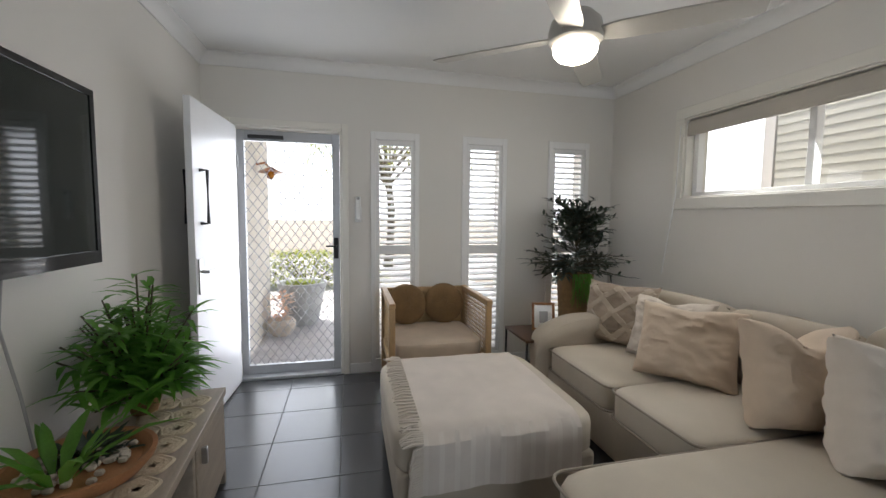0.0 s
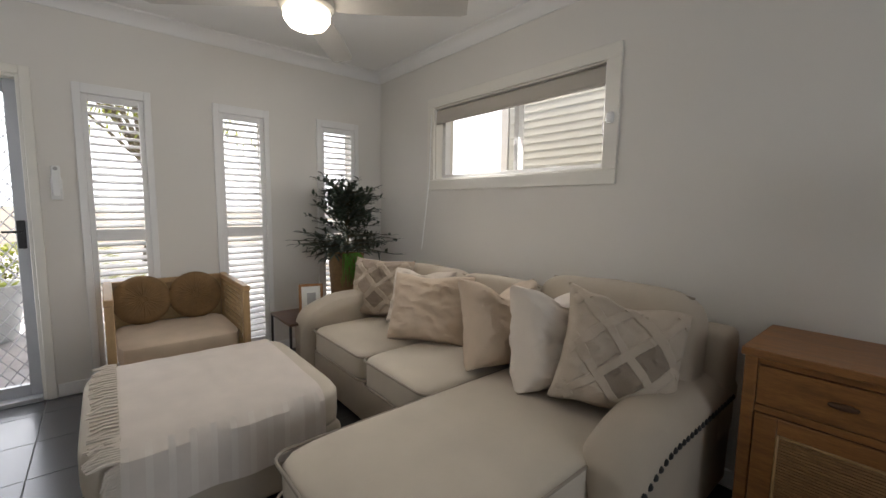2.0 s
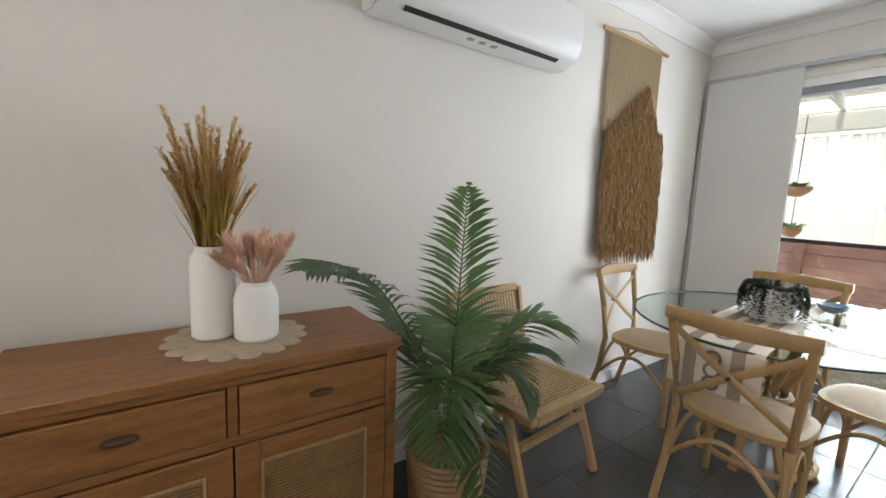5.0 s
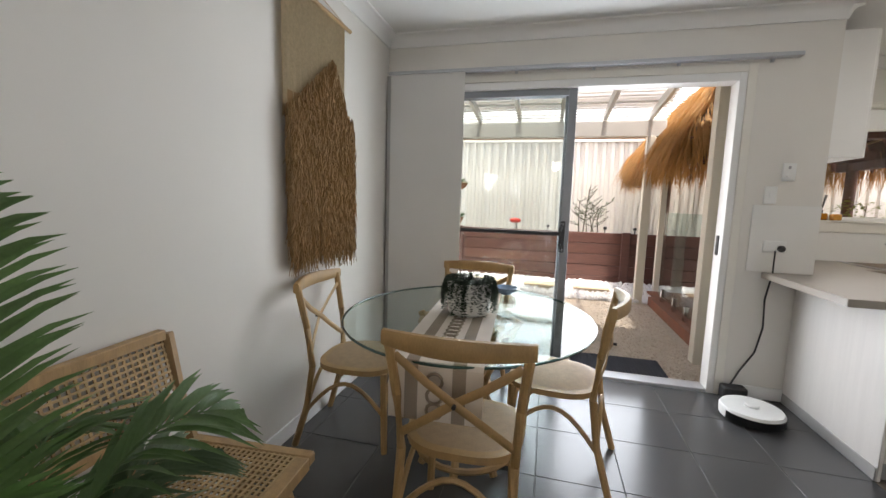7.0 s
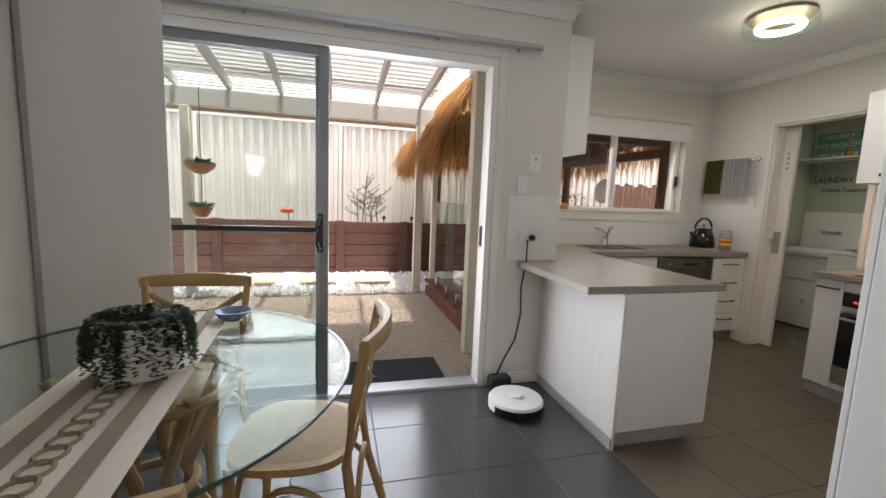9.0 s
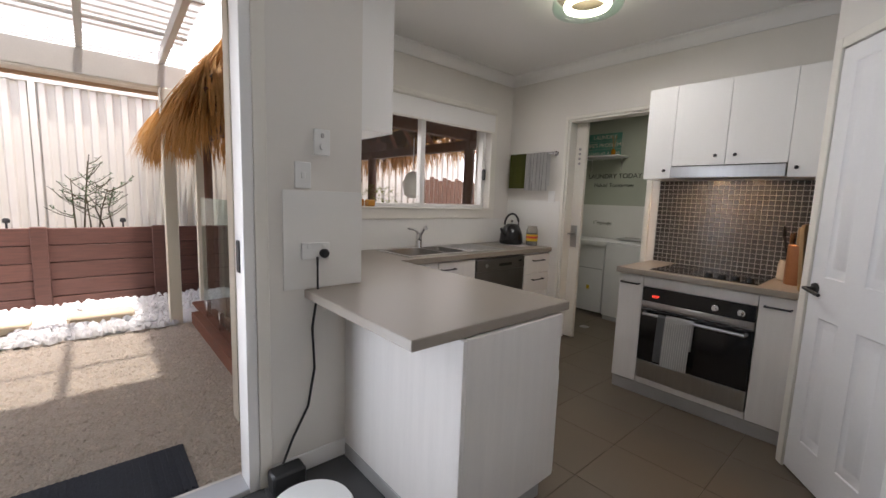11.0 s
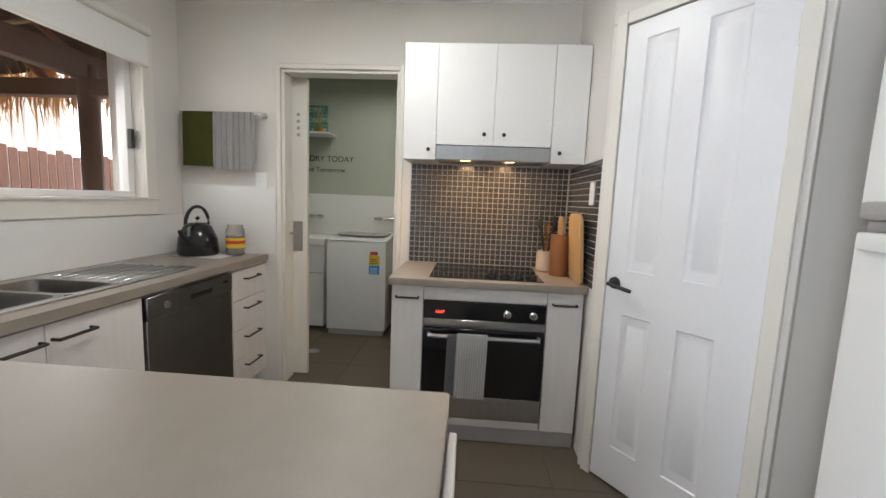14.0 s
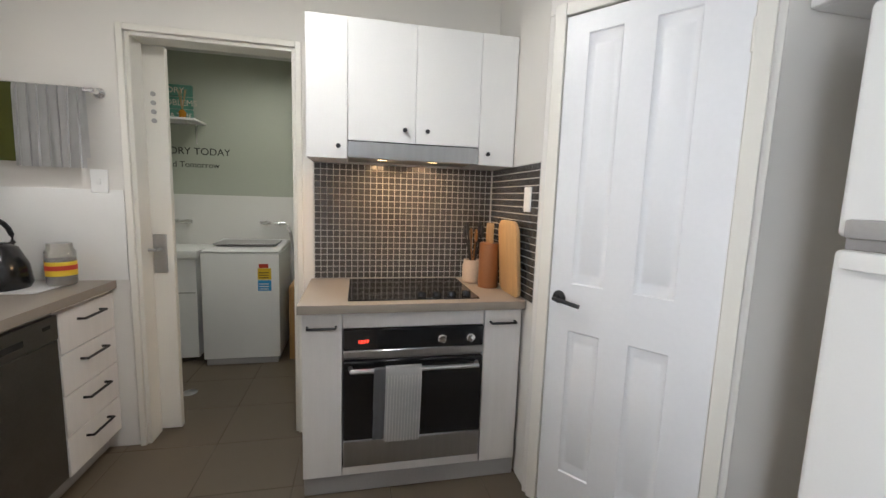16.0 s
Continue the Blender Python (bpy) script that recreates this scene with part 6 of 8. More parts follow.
    for lo, hi in (((-2.20, -4.56), (-1.735, -4.10)), ((-1.515, -4.515), (-1.515 + 0.001, -4.125)), ((-1.735, -4.56), (-1.10, -4.515)), ((-1.735, -4.125), (-1.10, -4.10)), ((-1.125, -4.515), (-1.10, -4.125))):
        add_box(bm, (*lo, 0.9052), (*hi, 0.912))
    part("drainer", bm, M["steel"], t)
    for x0, x1 in ((-1.514, -1.125), (-1.735, -1.516)):
        bm = bmesh.new()
        cx, cy, hx, hy = (x0 + x1) / 2, -4.32, (x1 - x0) / 2, 0.195
        rings = []
        for sx, sy, pw, z in ((1, 1, 60, 0.912), (0.965, 0.965, 14, 0.9145), (0.92, 0.93, 8, 0.913), (0.9, 0.91, 7, 0.9), (0.87, 0.88, 6, 0.80), (0.8, 0.82, 5, 0.775), (0.15, 0.15, 2, 0.768), (0.0, 0.0, 2, 0.768)):
            ring = []
            for k in range(48):
                a = 2 * math.pi * (k + 0.5) / 48
                c, sn = math.cos(a), math.sin(a)
                r = 1 / (abs(c) ** pw + abs(sn) ** pw) ** (1 / pw)
                ring.append(bm.verts.new((cx + hx * sx * c * r, cy + hy * sy * sn * r, z)))
            rings.append(ring)
        for a, b in zip(rings, rings[1:]):
            for k in range(48):
                bm.faces.new((a[k], a[(k + 1) % 48], b[(k + 1) % 48], b[k]))
        bw = part("bowl", bm, M["sink_steel"], t, "deep steel bowl")
        lathe_part("waste", [(0.035, 0.769), (0.03, 0.772), (0.0, 0.771)], M["chrome"], bw, at=(cx, cy, 0))
    for k in range(7):
        box_part("drain_ridge", (-2.16, -4.5 + 0.055 * k, 0.912), (-1.78, -4.485 + 0.055 * k, 0.916), M["steel"], t)
    f = thing("kitchen_tap", pose(-1.52, -4.53, 0.912) @ Matrix.Scale(1.2, 4), "chrome mixer tap behind the sink", "tap")
    lathe_part("base", [(0.028, 0), (0.026, 0.02), (0.022, 0.10), (0.0, 0.105)], M["chrome"], f)
    tube_part("spout", [(0, 0, 0.05), (0.03, 0.06, 0.10), (0.07, 0.15, 0.155), (0.08, 0.18, 0.165), (0.082, 0.185, 0.145)], 0.012, M["chrome"], f)
    tube_part("lever", [(0, 0, 0.10), (0.03, -0.02, 0.13), (0.09, -0.02, 0.14)], 0.008, M["chrome"], f)


sink()


def upper_unit(name, lo, hi, label, doors, knobs):
    t = thing(name, pose(0, 0, 0), label, "cabinet", "kitchen wall cabinets")
    box_part("body", lo, hi, M["white"], t)
    for (y0, y1), (ky, kz) in zip(doors, knobs):
        d = box_part("door", (hi[0], y0, lo[2]), (hi[0] + 0.018, y1, hi[2]), M["white"], t, 0.0012)
        lathe_part("knob", [(0.006, 0), (0.005, 0.012), (0.011, 0.022), (0.009, 0.028), (0, 0.029)], M["black"], d).matrix_basis = pose(hi[0] + 0.018, ky, kz, 0, 90, 0)


upper_unit("wall_cabinet", (KWALL + 0.002, -3.057, 1.545), (-2.50, -2.872, 2.18), "narrow white wall cabinet beside the range hood", [(-3.056, -2.870)], [(-2.91, 1.60)])
upper_unit("wall_cabinet_double", (KWALL + 0.002, -2.868, 1.632), (-2.50, -2.226, 2.18), "double-door white wall cabinet above the range hood", [(-2.868, -2.548), (-2.546, -2.226)], [(-2.60, 1.69), (-2.49, 1.69)])
upper_unit("wall_cabinet", (KWALL + 0.002, -2.222, 1.545), (-2.50, -2.035, 2.18), "narrow white wall cabinet beside the range hood", [(-2.224, -2.036)], [(-2.18, 1.60)])
w = thing("wall_cabinet_return", pose(0, 0, 0), "white wall cabinet on the return wall", "cabinet", "kitchen wall cabinets")
box_part("body", (-0.655, -4.58, 1.70), (-0.372, -3.70, 2.53), M["white"], w)
box_part("door", (-0.673, -4.58, 1.70), (-0.6555, -4.145, 2.53), M["white"], w, 0.003)
box_part("door", (-0.673, -4.14, 1.70), (-0.6555, -3.705, 2.53), M["white"], w, 0.003)
del w

h = thing("range_hood", pose(0, 0, 0), "slim stainless slide-out range hood with lit lamps", "range hood")
box_part("body", (KWALL + 0.01, -2.866, 1.5555), (-2.50, -2.23, 1.63), M["kick"], h)
box_part("front_panel", (-2.50, -2.868, 1.546), (-2.465, -2.228, 1.625), M["steel"], h, 0.004)
box_part("gap_strip", (-2.50, -2.868, 1.626), (-2.482, -2.228, 1.631), M["black"], h)
for y in (-2.70, -2.44):
    cyl_part("lamp_lens", (-2.56, y, 1.5525), (-2.56, y, 1.5555), 0.032, M["hood_glow"], h)
del h


def oven():
    base_unit("hob_cabinet", (KWALL + 0.004, -3.055, 0.1), (-2.262, -2.885, 0.862), "narrow white woodgrain cupboard beside the oven", "y", [(-3.054, -2.884, 0.09, 0.858, (-3.03, 0.80, -2.91))])
    base_unit("hob_cabinet", (KWALL + 0.004, -2.23, 0.1), (-2.262, -2.045, 0.862), "narrow white woodgrain cupboard beside the oven", "y", [(-2.229, -2.046, 0.09, 0.858, (-2.20, 0.80, -2.08))])
    strip("kickboard_hob", (KWALL + 0.004, -3.05, 0.0), (-2.252, -2.045, 0.088), "grey metal-look kickboard", "kickboard", "kick")
    t = thing("oven", pose(-2.262, -2.557, 0), "black glass and steel built-in oven", "oven")
    box_part("top_filler", (0, -0.325, 0.79), (0.018, 0.325, 0.858), M["laminate"], t)
    box_part("bottom_filler", (0, -0.325, 0.09), (0.018, 0.325, 0.134), M["laminate"], t)
    box_part("body", (-0.53, -0.32, 0.135), (0.0, 0.32, 0.789), M["kick"], t)
    c = box_part("control_panel", (0.001, -0.322, 0.69), (0.026, 0.322, 0.786), M["black_gloss"], t)
    box_part("steel_strip", (0.001, -0.322, 0.655), (0.028, 0.322, 0.689), M["steel"], t)
    for y in (0.12, 0.255):
        lathe_part("knob", [(0.022, 0), (0.02, 0.02), (0.016, 0.024), (0, 0.025)], M["chrome"], c).matrix_basis = pose(0.026, y, 0.735, 0, 90, 0)
    text_part("clock_display", "12:57", 0.022, pose(0.0265, -0.235, 0.722, 90, 0, 90), M["led"], c)
    dr = box_part("door", (0.001, -0.322, 0.265), (0.03, 0.322, 0.64), M["black_gloss"], t, 0.004)
    tube_part("door_handle", [(0.03, -0.29, 0.61), (0.07, -0.29, 0.61), (0.07, 0.29, 0.61), (0.03, 0.29, 0.61)], 0.011, M["steel"], dr)
    box_part("bottom_panel", (0.001, -0.322, 0.136), (0.028, 0.322, 0.262), M["steel"], t)
    tw = thing("tea_towel", pose(-2.262, -2.64, 0), "grey and white striped tea towel over the oven handle", "towel")
    for nm, y0, y1, zb, mt in (("grey_half", -0.105, -0.03, 0.30, "grey_towel"), ("striped_half", -0.055, 0.105, 0.285, "white_towel")):
        off = 0.0 if nm == "grey_half" else 0.005
        bm = bmesh.new()
        path = [(0.055 - off, 0.42), (0.054 - off, 0.6), (0.06, 0.622 + off), (0.07, 0.6255 + off), (0.08, 0.622 + off), (0.086 + off, 0.60), (0.088 + off, 0.5), (0.09 + off, zb)]
        rows = []
        for k in range(9):
            y = y0 + (y1 - y0) * k / 8
            rows.append([bm.verts.new((x + 0.003 * math.sin(k * 1.9) * (z < 0.58), y - 0.04 * (0.6 - z) * 0.5, z)) for x, z in path])
        for a, b in zip(rows, rows[1:]):
            for j in range(len(path) - 1):
                bm.faces.new((a[j], b[j], b[j + 1], a[j + 1]))
        bmesh.ops.solidify(bm, geom=bm.faces[:], thickness=0.003)
        part(nm, bm, M[mt], tw)
    bm = bmesh.new()
    for k in range(12):
        y = -0.045 + 0.145 * k / 11
        add_tube(bm, [(0.0955, y + 0.002, 0.595), (0.0975, y - 0.001, 0.5), (0.0995, y - 0.006, 0.29)], 0.0016, seg=4)
    part("fine_stripe", bm, M["ceramic"], tw, kind="stuff")
    hb = thing("cooktop", pose(0, 0, 0), "black ceramic glass cooktop with four knobs", "cooktop")
    box_part("glass", (-2.75, -2.86, 0.9055), (-2.27, -2.25, 0.911), M["black_gloss"], hb, 0.002)
    for k in range(4):
        lathe_part("knob", [(0.023, 0.911), (0.021, 0.93), (0.018, 0.934), (0, 0.935)], M["kettle_black"], hb, at=(-2.33, -2.52 + 0.073 * k, 0))
    for x, y, r in ((-2.62, -2.70, 0.09), (-2.62, -2.42, 0.075), (-2.42, -2.72, 0.075)):
        bm = bmesh.new()
        add_tube(bm, [(x + r * math.cos(a), y + r * math.sin(a), 0.911) for a in (2 * math.pi * k / 28 for k in range(29))], 0.001, seg=4)
        part("burner_ring", bm, M["black"], hb)


oven()

# things by the hob
u = thing("utensil_jar", pose(-2.66, -2.18, 0.905), "pale ribbed ceramic jar of kitchen utensils", "jar")
lathe_part("jar", [(0.045, 0), (0.055, 0.01), (0.055, 0.10), (0.048, 0.125), (0.05, 0.13), (0.042, 0.13), (0.04, 0.09), (0, 0.09)], mat("cream_stoneware", (0.6, 0.48, 0.36), 0.5, vary=0.15), u)
rng = random.Random(2)
for k in range(6):
    a = 1.05 * k
    p1 = Vector((0.05 * math.cos(a), 0.05 * math.sin(a), 0.27 + 0.02 * (k % 3)))
    bm = bmesh.new()
    add_tube(bm, [Vector((0.01 * math.cos(a), 0.01 * math.sin(a), 0.1)), p1], 0.005, seg=5)
    add_soft(bm, (0.05, 0.012, 0.07), p1, power=3, n=3)
    part("utensil", bm, M["black"] if k % 3 else M["teak"], u)
k = thing("knife_block", pose(-2.535, -2.125, 0.905), "copper-brown cylinder knife block with timber-handled knives", "knife block")
lathe_part("block", [(0.052, 0), (0.054, 0.005), (0.054, 0.235), (0.05, 0.24), (0, 0.24)], M["copper"], k)
for j in range(5):
    box_part("knife_handle", (-0.03 + 0.014 * j, -0.012 + 0.006 * (j % 2), 0.24), (-0.02 + 0.014 * j, 0.01 + 0.006 * (j % 2), 0.345), M["teak"] if j % 2 else M["board"], k)
c = thing("chopping_board", pose(-2.37, -2.062, 0.905) @ pose(0, 0, 0, 4, 0, 0), "rounded timber chopping board leaning on the tiles", "chopping board")
bm = bmesh.new()
outline = []
for cx, cz, a0 in ((0.065, 0.31, 0), (-0.065, 0.31, 90), (-0.085, 0.04, 180), (0.085, 0.04, 270)):
    r0 = 0.06 if cz > 0.1 else 0.04
    outline += [(cx + r0 * math.cos(radians(a0 + 11.25 * q)), cz + r0 * math.sin(radians(a0 + 11.25 * q))) for q in range(9)]
rings = [[bm.verts.new((x * sc, y, 0.19 + (z - 0.19) * sc)) for x, z in outline] for sc, y in ((0.98, -0.01), (1.0, -0.007), (1.0, 0.007), (0.98, 0.01))]
for p0, p1 in zip(rings, rings[1:]):
    for q in range(36):
        bm.faces.new((p0[q], p0[(q + 1) % 36], p1[(q + 1) % 36], p1[q]))
bm.faces.new(rings[0]), bm.faces.new(rings[3][::-1])
part("board", bm, M["board"], c)
p = wall_plate("isolator_switch", (-2.25, -2.0405, 1.38), 0, 0.07, 0.115, "cream cooker switch on the tiles", "light switch")
box_part("rocker", (-0.012, -0.015, -0.015), (0.012, -0.01, 0.015), M["plastic"], p)
del u, k, c, p, bm

# things on the window bench
k = thing("kettle", pose(-2.60, -4.38, 0.912) @ Matrix.Scale(1.3, 4), "matt black stovetop kettle on the bench", "kettle")
lathe_part("body", [(0.085, 0), (0.092, 0.015), (0.085, 0.08), (0.06, 0.14), (0.035, 0.155), (0.0, 0.157)], M["kettle_black"], k, seg=32)
lathe_part("lid_knob", [(0.008, 0.155), (0.006, 0.17), (0.014, 0.18), (0.0, 0.19)], M["chrome"], k)
tube_part("handle", [(-0.055, 0.0, 0.135)] + [(0.085 * math.cos(a), 0, 0.15 + 0.085 * math.sin(a)) for a in (math.pi * j / 10 for j in range(10, -1, -1))], 0.008, M["black"], k)
tube_part("spout", [(0.07, 0.0, 0.07), (0.11, 0.0, 0.10), (0.125, 0, 0.125)], 0.014, M["black"], k, r_end=0.009)
j = thing("spread_jar", pose(-2.68, -4.18, 0.912) @ Matrix.Scale(1.3, 4), "glass jar with dark contents and a yellow and red label", "jar")
lathe_part("glass_jar", [(0.04, 0), (0.044, 0.01), (0.044, 0.12), (0.036, 0.135), (0.036, 0.15), (0, 0.15)], mat("jar_glass", (0.75, 0.72, 0.66), 0.08, vary=0.05, bump=0, trans=0.7), j)
lathe_part("contents", [(0.038, 0.004), (0.0405, 0.012), (0.0405, 0.09), (0, 0.09)], M["soil"], j)
lathe_part("label_band", [(0.0448, 0.035), (0.0448, 0.085)], M["label_yellow"], j)
lathe_part("red_band", [(0.0453, 0.055), (0.0453, 0.072)], M["label_red"], j)
m_ = thing("bench_mat", pose(-2.64, -4.33, 0.9055), "pale cloth mat under the kettle", "mat")
box_part("cloth", (-0.14, -0.16, 0), (0.14, 0.16, 0.006), M["white_towel"], m_, 0.002)
g = thing("glass_jars", pose(-2.72, -4.46, 0.912), "clear lidded glass jar beside the kettle", "jar")
lathe_part("jar", [(0.035, 0), (0.038, 0.01), (0.038, 0.10), (0.03, 0.115), (0, 0.115)], M["pool_glass"], g)
lathe_part("lid", [(0.031, 0.1155), (0.033, 0.13), (0, 0.135)], M["steel"], g)
f = thing("reed_diffuser", pose(-0.985, -4.66, 1.263), "amber glass reed diffuser with black reeds on the sill", "diffuser")
box_part("bottle", (-0.045, -0.03, 0), (0.045, 0.03, 0.06), M["amber"], f, 0.008)
cyl_part("neck", (0, 0, 0.06), (0, 0, 0.09), 0.015, M["black"], f)
for q in range(7):
    a = 0.9 * q
    tube_part("reed", [(0, 0, 0.07), (0.035 * math.cos(a), 0.02 * math.sin(a), 0.22)], 0.003, M["black"], f, seg=5)
f = thing("amber_candle", pose(-1.10, -4.66, 1.263), "orange glass candle on the sill", "candle")
box_part("glass", (-0.035, -0.03, 0), (0.035, 0.03, 0.055), mat("orange_wax", (0.62, 0.3, 0.05), 0.25, vary=0.1), f, 0.008)
del k, j, m_, g, f

r = thing("towel_rail", pose(KWALL, 0, 1.818), "chrome wall-mounted towel rail", "towel rail")
cyl_part("bar", (0.06, -4.57, 0), (0.06, -4.03, 0), 0.008, M["chrome"], r)
for y in (-4.565, -4.035):
    cyl_part("mount", (0.0, y, 0), (0.065, y, 0), 0.012, M["chrome"], r)
    cyl_part("rose", (0.0, y, 0), (0.008, y, 0), 0.025, M["chrome"], r)


def hung_towel(y0, y1, zb, material, label, stripes=False):
    t = thing("hand_towel", pose(KWALL + 0.06, 0, 1.818), label, "towel", "towels on the rail")
    bm = bmesh.new()
    n = 14
    path = [(-0.014, zb + 0.05), (-0.012, -0.02), (-0.008, 0.007), (0, 0.012), (0.008, 0.008), (0.013, -0.02), (0.016, -0.15), (0.02, zb)]
    rows = []
    for i in range(n + 1):
        y = y0 + (y1 - y0) * i / n
        rows.append([bm.verts.new((x + 0.006 * math.sin(i * 1.3) * max(0, -z) / 0.3 * (1 if x > 0 else 0.3), y + 0.006 * math.sin(i) * max(0, -z), z)) for x, z in path])
    for a, b in zip(rows, rows[1:]):
        for k in range(len(path) - 1):
            bm.faces.new((a[k], b[k], b[k + 1], a[k + 1]))
    bmesh.ops.solidify(bm, geom=bm.faces[:], thickness=0.004)
    part("cloth", bm, M[material], t)
    if stripes:
        bm = bmesh.new()
        for k in range(7):
            y = y0 + (y1 - y0) * (k + 0.5) / 7
            i = (y - y0) / (y1 - y0) * n
            add_tube(bm, [(x + 0.0025 + 0.006 * math.sin(i * 1.3) * max(0, -z) / 0.3, y + 0.006 * math.sin(i) * max(0, -z), z) for x, z in path[4:]], 0.006, seg=4, flat=0.6)
        part("stripe", bm, M["kick"], t, "thin grey stripes")


hung_towel(-4.55, -4.33, -0.34, "green_towel", "olive green hand towel on the rail")
hung_towel(-4.345, -4.07, -0.36, "white_towel", "white hand towel with grey stripes on the rail", True)
p = wall_plate("power_point", (KWALL, -4.06, 1.40), 90, 0.075, 0.115, "white switch plate beside the doorway", "power point")
box_part("rocker", (-0.01, -0.015, -0.014), (0.01, -0.01, 0.014), M["plastic"], p)
strip("splash_panel_window", (KWALL + 0.006, KWIN, 0.905), (-0.38, KWIN + 0.005, 1.155), "glossy white splash panel behind the sink", "splashback", "splash", 0.001)
strip("splash_panel_end", (KWALL, KWIN + 0.006, 0.905), (KWALL + 0.005, -3.96, 1.36), "glossy white splash panel beside the doorway", "splashback", "splash", 0.001)
del p, r

l = thing("kitchen_ceiling_light", pose(-1.70, -3.15, H), "round glass ceiling light with a glowing ring", "ceiling light")
lathe_part("base", [(0.0, -0.02), (0.185, -0.02), (0.19, 0.0), (0.0, 0.0)], mat("bronze_light_base", (0.16, 0.12, 0.08), 0.5, vary=0.1), l, seg=40)
tube_part("ring_lamp", [(0.12 * math.cos(2 * math.pi * q / 32), 0.12 * math.sin(2 * math.pi * q / 32), -0.075) for q in range(33)], 0.02, M["ring"], l)
lathe_part("glass_dish", [(0.20, -0.10), (0.21, -0.08), (0.20, -0.02), (0.195, -0.02), (0.204, -0.08), (0.19, -0.098)], M["pool_glass"], l, seg=48)
del l


# pantry: wall with door, on the diagonal
PA, PB = Vector((-2.10, -2.03, 0)), Vector((-1.52, -1.60, 0))
yaw = math.degrees(math.atan2(PB.y - PA.y, PB.x - PA.x))
PW = (PB - PA).length
PT = pose(PA.x, PA.y, 0) @ pose(0, 0, 0, 0, 0, yaw)


def pantry():
    t = thing("wall_pantry", PT, "diagonal white pantry wall with door opening", "wall", kind="structure")
    box_part("wall_head", (-0.03, 0.0, 2.13), (PW + 0.02, 0.1, H), M["wall"], t)
    box_part("wall_side", (-0.03, 0.0, 0), (0.035, 0.1, 2.13), M["wall"], t)
    box_part("wall_side", (PW - 0.06, 0.0, 0), (PW + 0.02, 0.1, 2.13), M["wall"], t)
    for lo, hi in (((0.0, -0.016, 0), (0.05, 0.0, 2.16)), ((PW - 0.055, -0.016, 0), (PW - 0.002, 0.0, 2.16)), ((0.05, -0.016, 2.11), (PW - 0.055, 0.0, 2.16))):
        box_part("architrave", lo, hi, M["trim"], t)
    d = thing("door_pantry", PT, "white four-panel pantry door, closed, with black lever", "door", kind="structure")
    x0, x1 = 0.052, PW - 0.057
    box_part("leaf", (x0, 0.02, 0.012), (x1, 0.045, 2.105), M["door"], d)
    # stiles and rails stand proud; each panel falls away on a wide slope and rises again to its field
    bm = bmesh.new()
    cols = ((0.145, 0.275), (0.388, 0.527))
    rows_z = ((0.195, 0.835), (1.035, 2.03))
    xs = [x0, cols[0][0], cols[0][1], cols[1][0], cols[1][1], x1]
    zs = [0.012, 0.195, 0.835, 1.035, 2.03, 2.105]
    g = [[bm.verts.new((x, -0.004, z)) for z in zs] for x in xs]
    for a in range(5):
        for b in range(5):
            if a in (1, 3) and b in (1, 3):
                continue
            bm.faces.new((g[a][b], g[a + 1][b], g[a + 1][b + 1], g[a][b + 1]))
    edge = [bm.verts.new((x, 0.02, z)) for x, z in ((x0, 0.012), (x1, 0.012), (x1, 2.105), (x0, 2.105))]
    bm.faces.new([g[0][b] for b in range(6)] + [edge[3], edge[0]])
    bm.faces.new([g[5][b] for b in range(6)] + [edge[2], edge[1]])
    bm.faces.new([g[a][0] for a in range(6)] + [edge[1], edge[0]])
    bm.faces.new([g[a][5] for a in range(6)] + [edge[2], edge[3]])
    part("stile_and_rail_face", bm, M["door"], d)
    for a, b in cols:
        for z0, z1 in rows_z:
            bm = bmesh.new()
            prev = None
            for gx, gz, y in ((0.0, 0.0, -0.004), (0.004, 0.005, 0.002), (0.02, 0.042, 0.0085), (0.024, 0.046, 0.0085), (0.034, 0.056, 0.003)):
                ring = [bm.verts.new((x, y, z)) for x, z in ((a + gx, z0 + gz), (b - gx, z0 + gz), (b - gx, z1 - gz), (a + gx, z1 - gz))]
                if prev:
                    for q in range(4):
                        bm.faces.new((prev[q], prev[(q + 1) % 4], ring[(q + 1) % 4], ring[q]))
                prev = ring
            bm.faces.new(prev)
            part("raised_panel", bm, M["door"], d)
    kx = 0.095
    lathe_part("rose", [(0.028, 0), (0.026, 0.008), (0.012, 0.012), (0, 0.012)], M["black"], d).matrix_basis = pose(kx, -0.004, 0.972, 90, 0, 0)
    tube_part("lever", [(kx, -0.01, 0.972), (kx, -0.055, 0.972), (kx + 0.03, -0.06, 0.97), (kx + 0.11, -0.055, 0.957)], 0.009, M["black"], d)
    for z in (0.25, 1.9):
        cyl_part("hinge", (x1 + 0.004, -0.01, z - 0.05), (x1 + 0.004, -0.01, z + 0.05), 0.007, M["trim"], d)


pantry()
cornice("cornice_pantry", (PA.x, PA.y), (PB.x, PB.y), (math.sin(radians(yaw)), -math.cos(radians(yaw))))
wall("wall_fridge_recess", "y", -1.52, -1.62, -1.60, -0.9, H, [], M["wall"], "white side wall of the fridge recess")


def fridge():
    t = thing("refrigerator", pose(-1.245, -1.67, 0), "tall white two-door refrigerator", "refrigerator")
    box_part("body", (0, 0.065, 0.03), (0.70, 0.70, 1.86), M["plastic"], t, 0.006)
    for nm, z0, z1 in (("freezer_door", 1.31, 1.855), ("fridge_door", 0.06, 1.28)):
        dd = box_part(nm, (0.0, 0.0, z0), (0.70, 0.062, z1), M["plastic"], t, 0.018, seg=3)
        hz = z0 if nm == "freezer_door" else z1
        s = 1 if nm == "freezer_door" else -1
        a, b = sorted((hz, hz + s * 0.045))
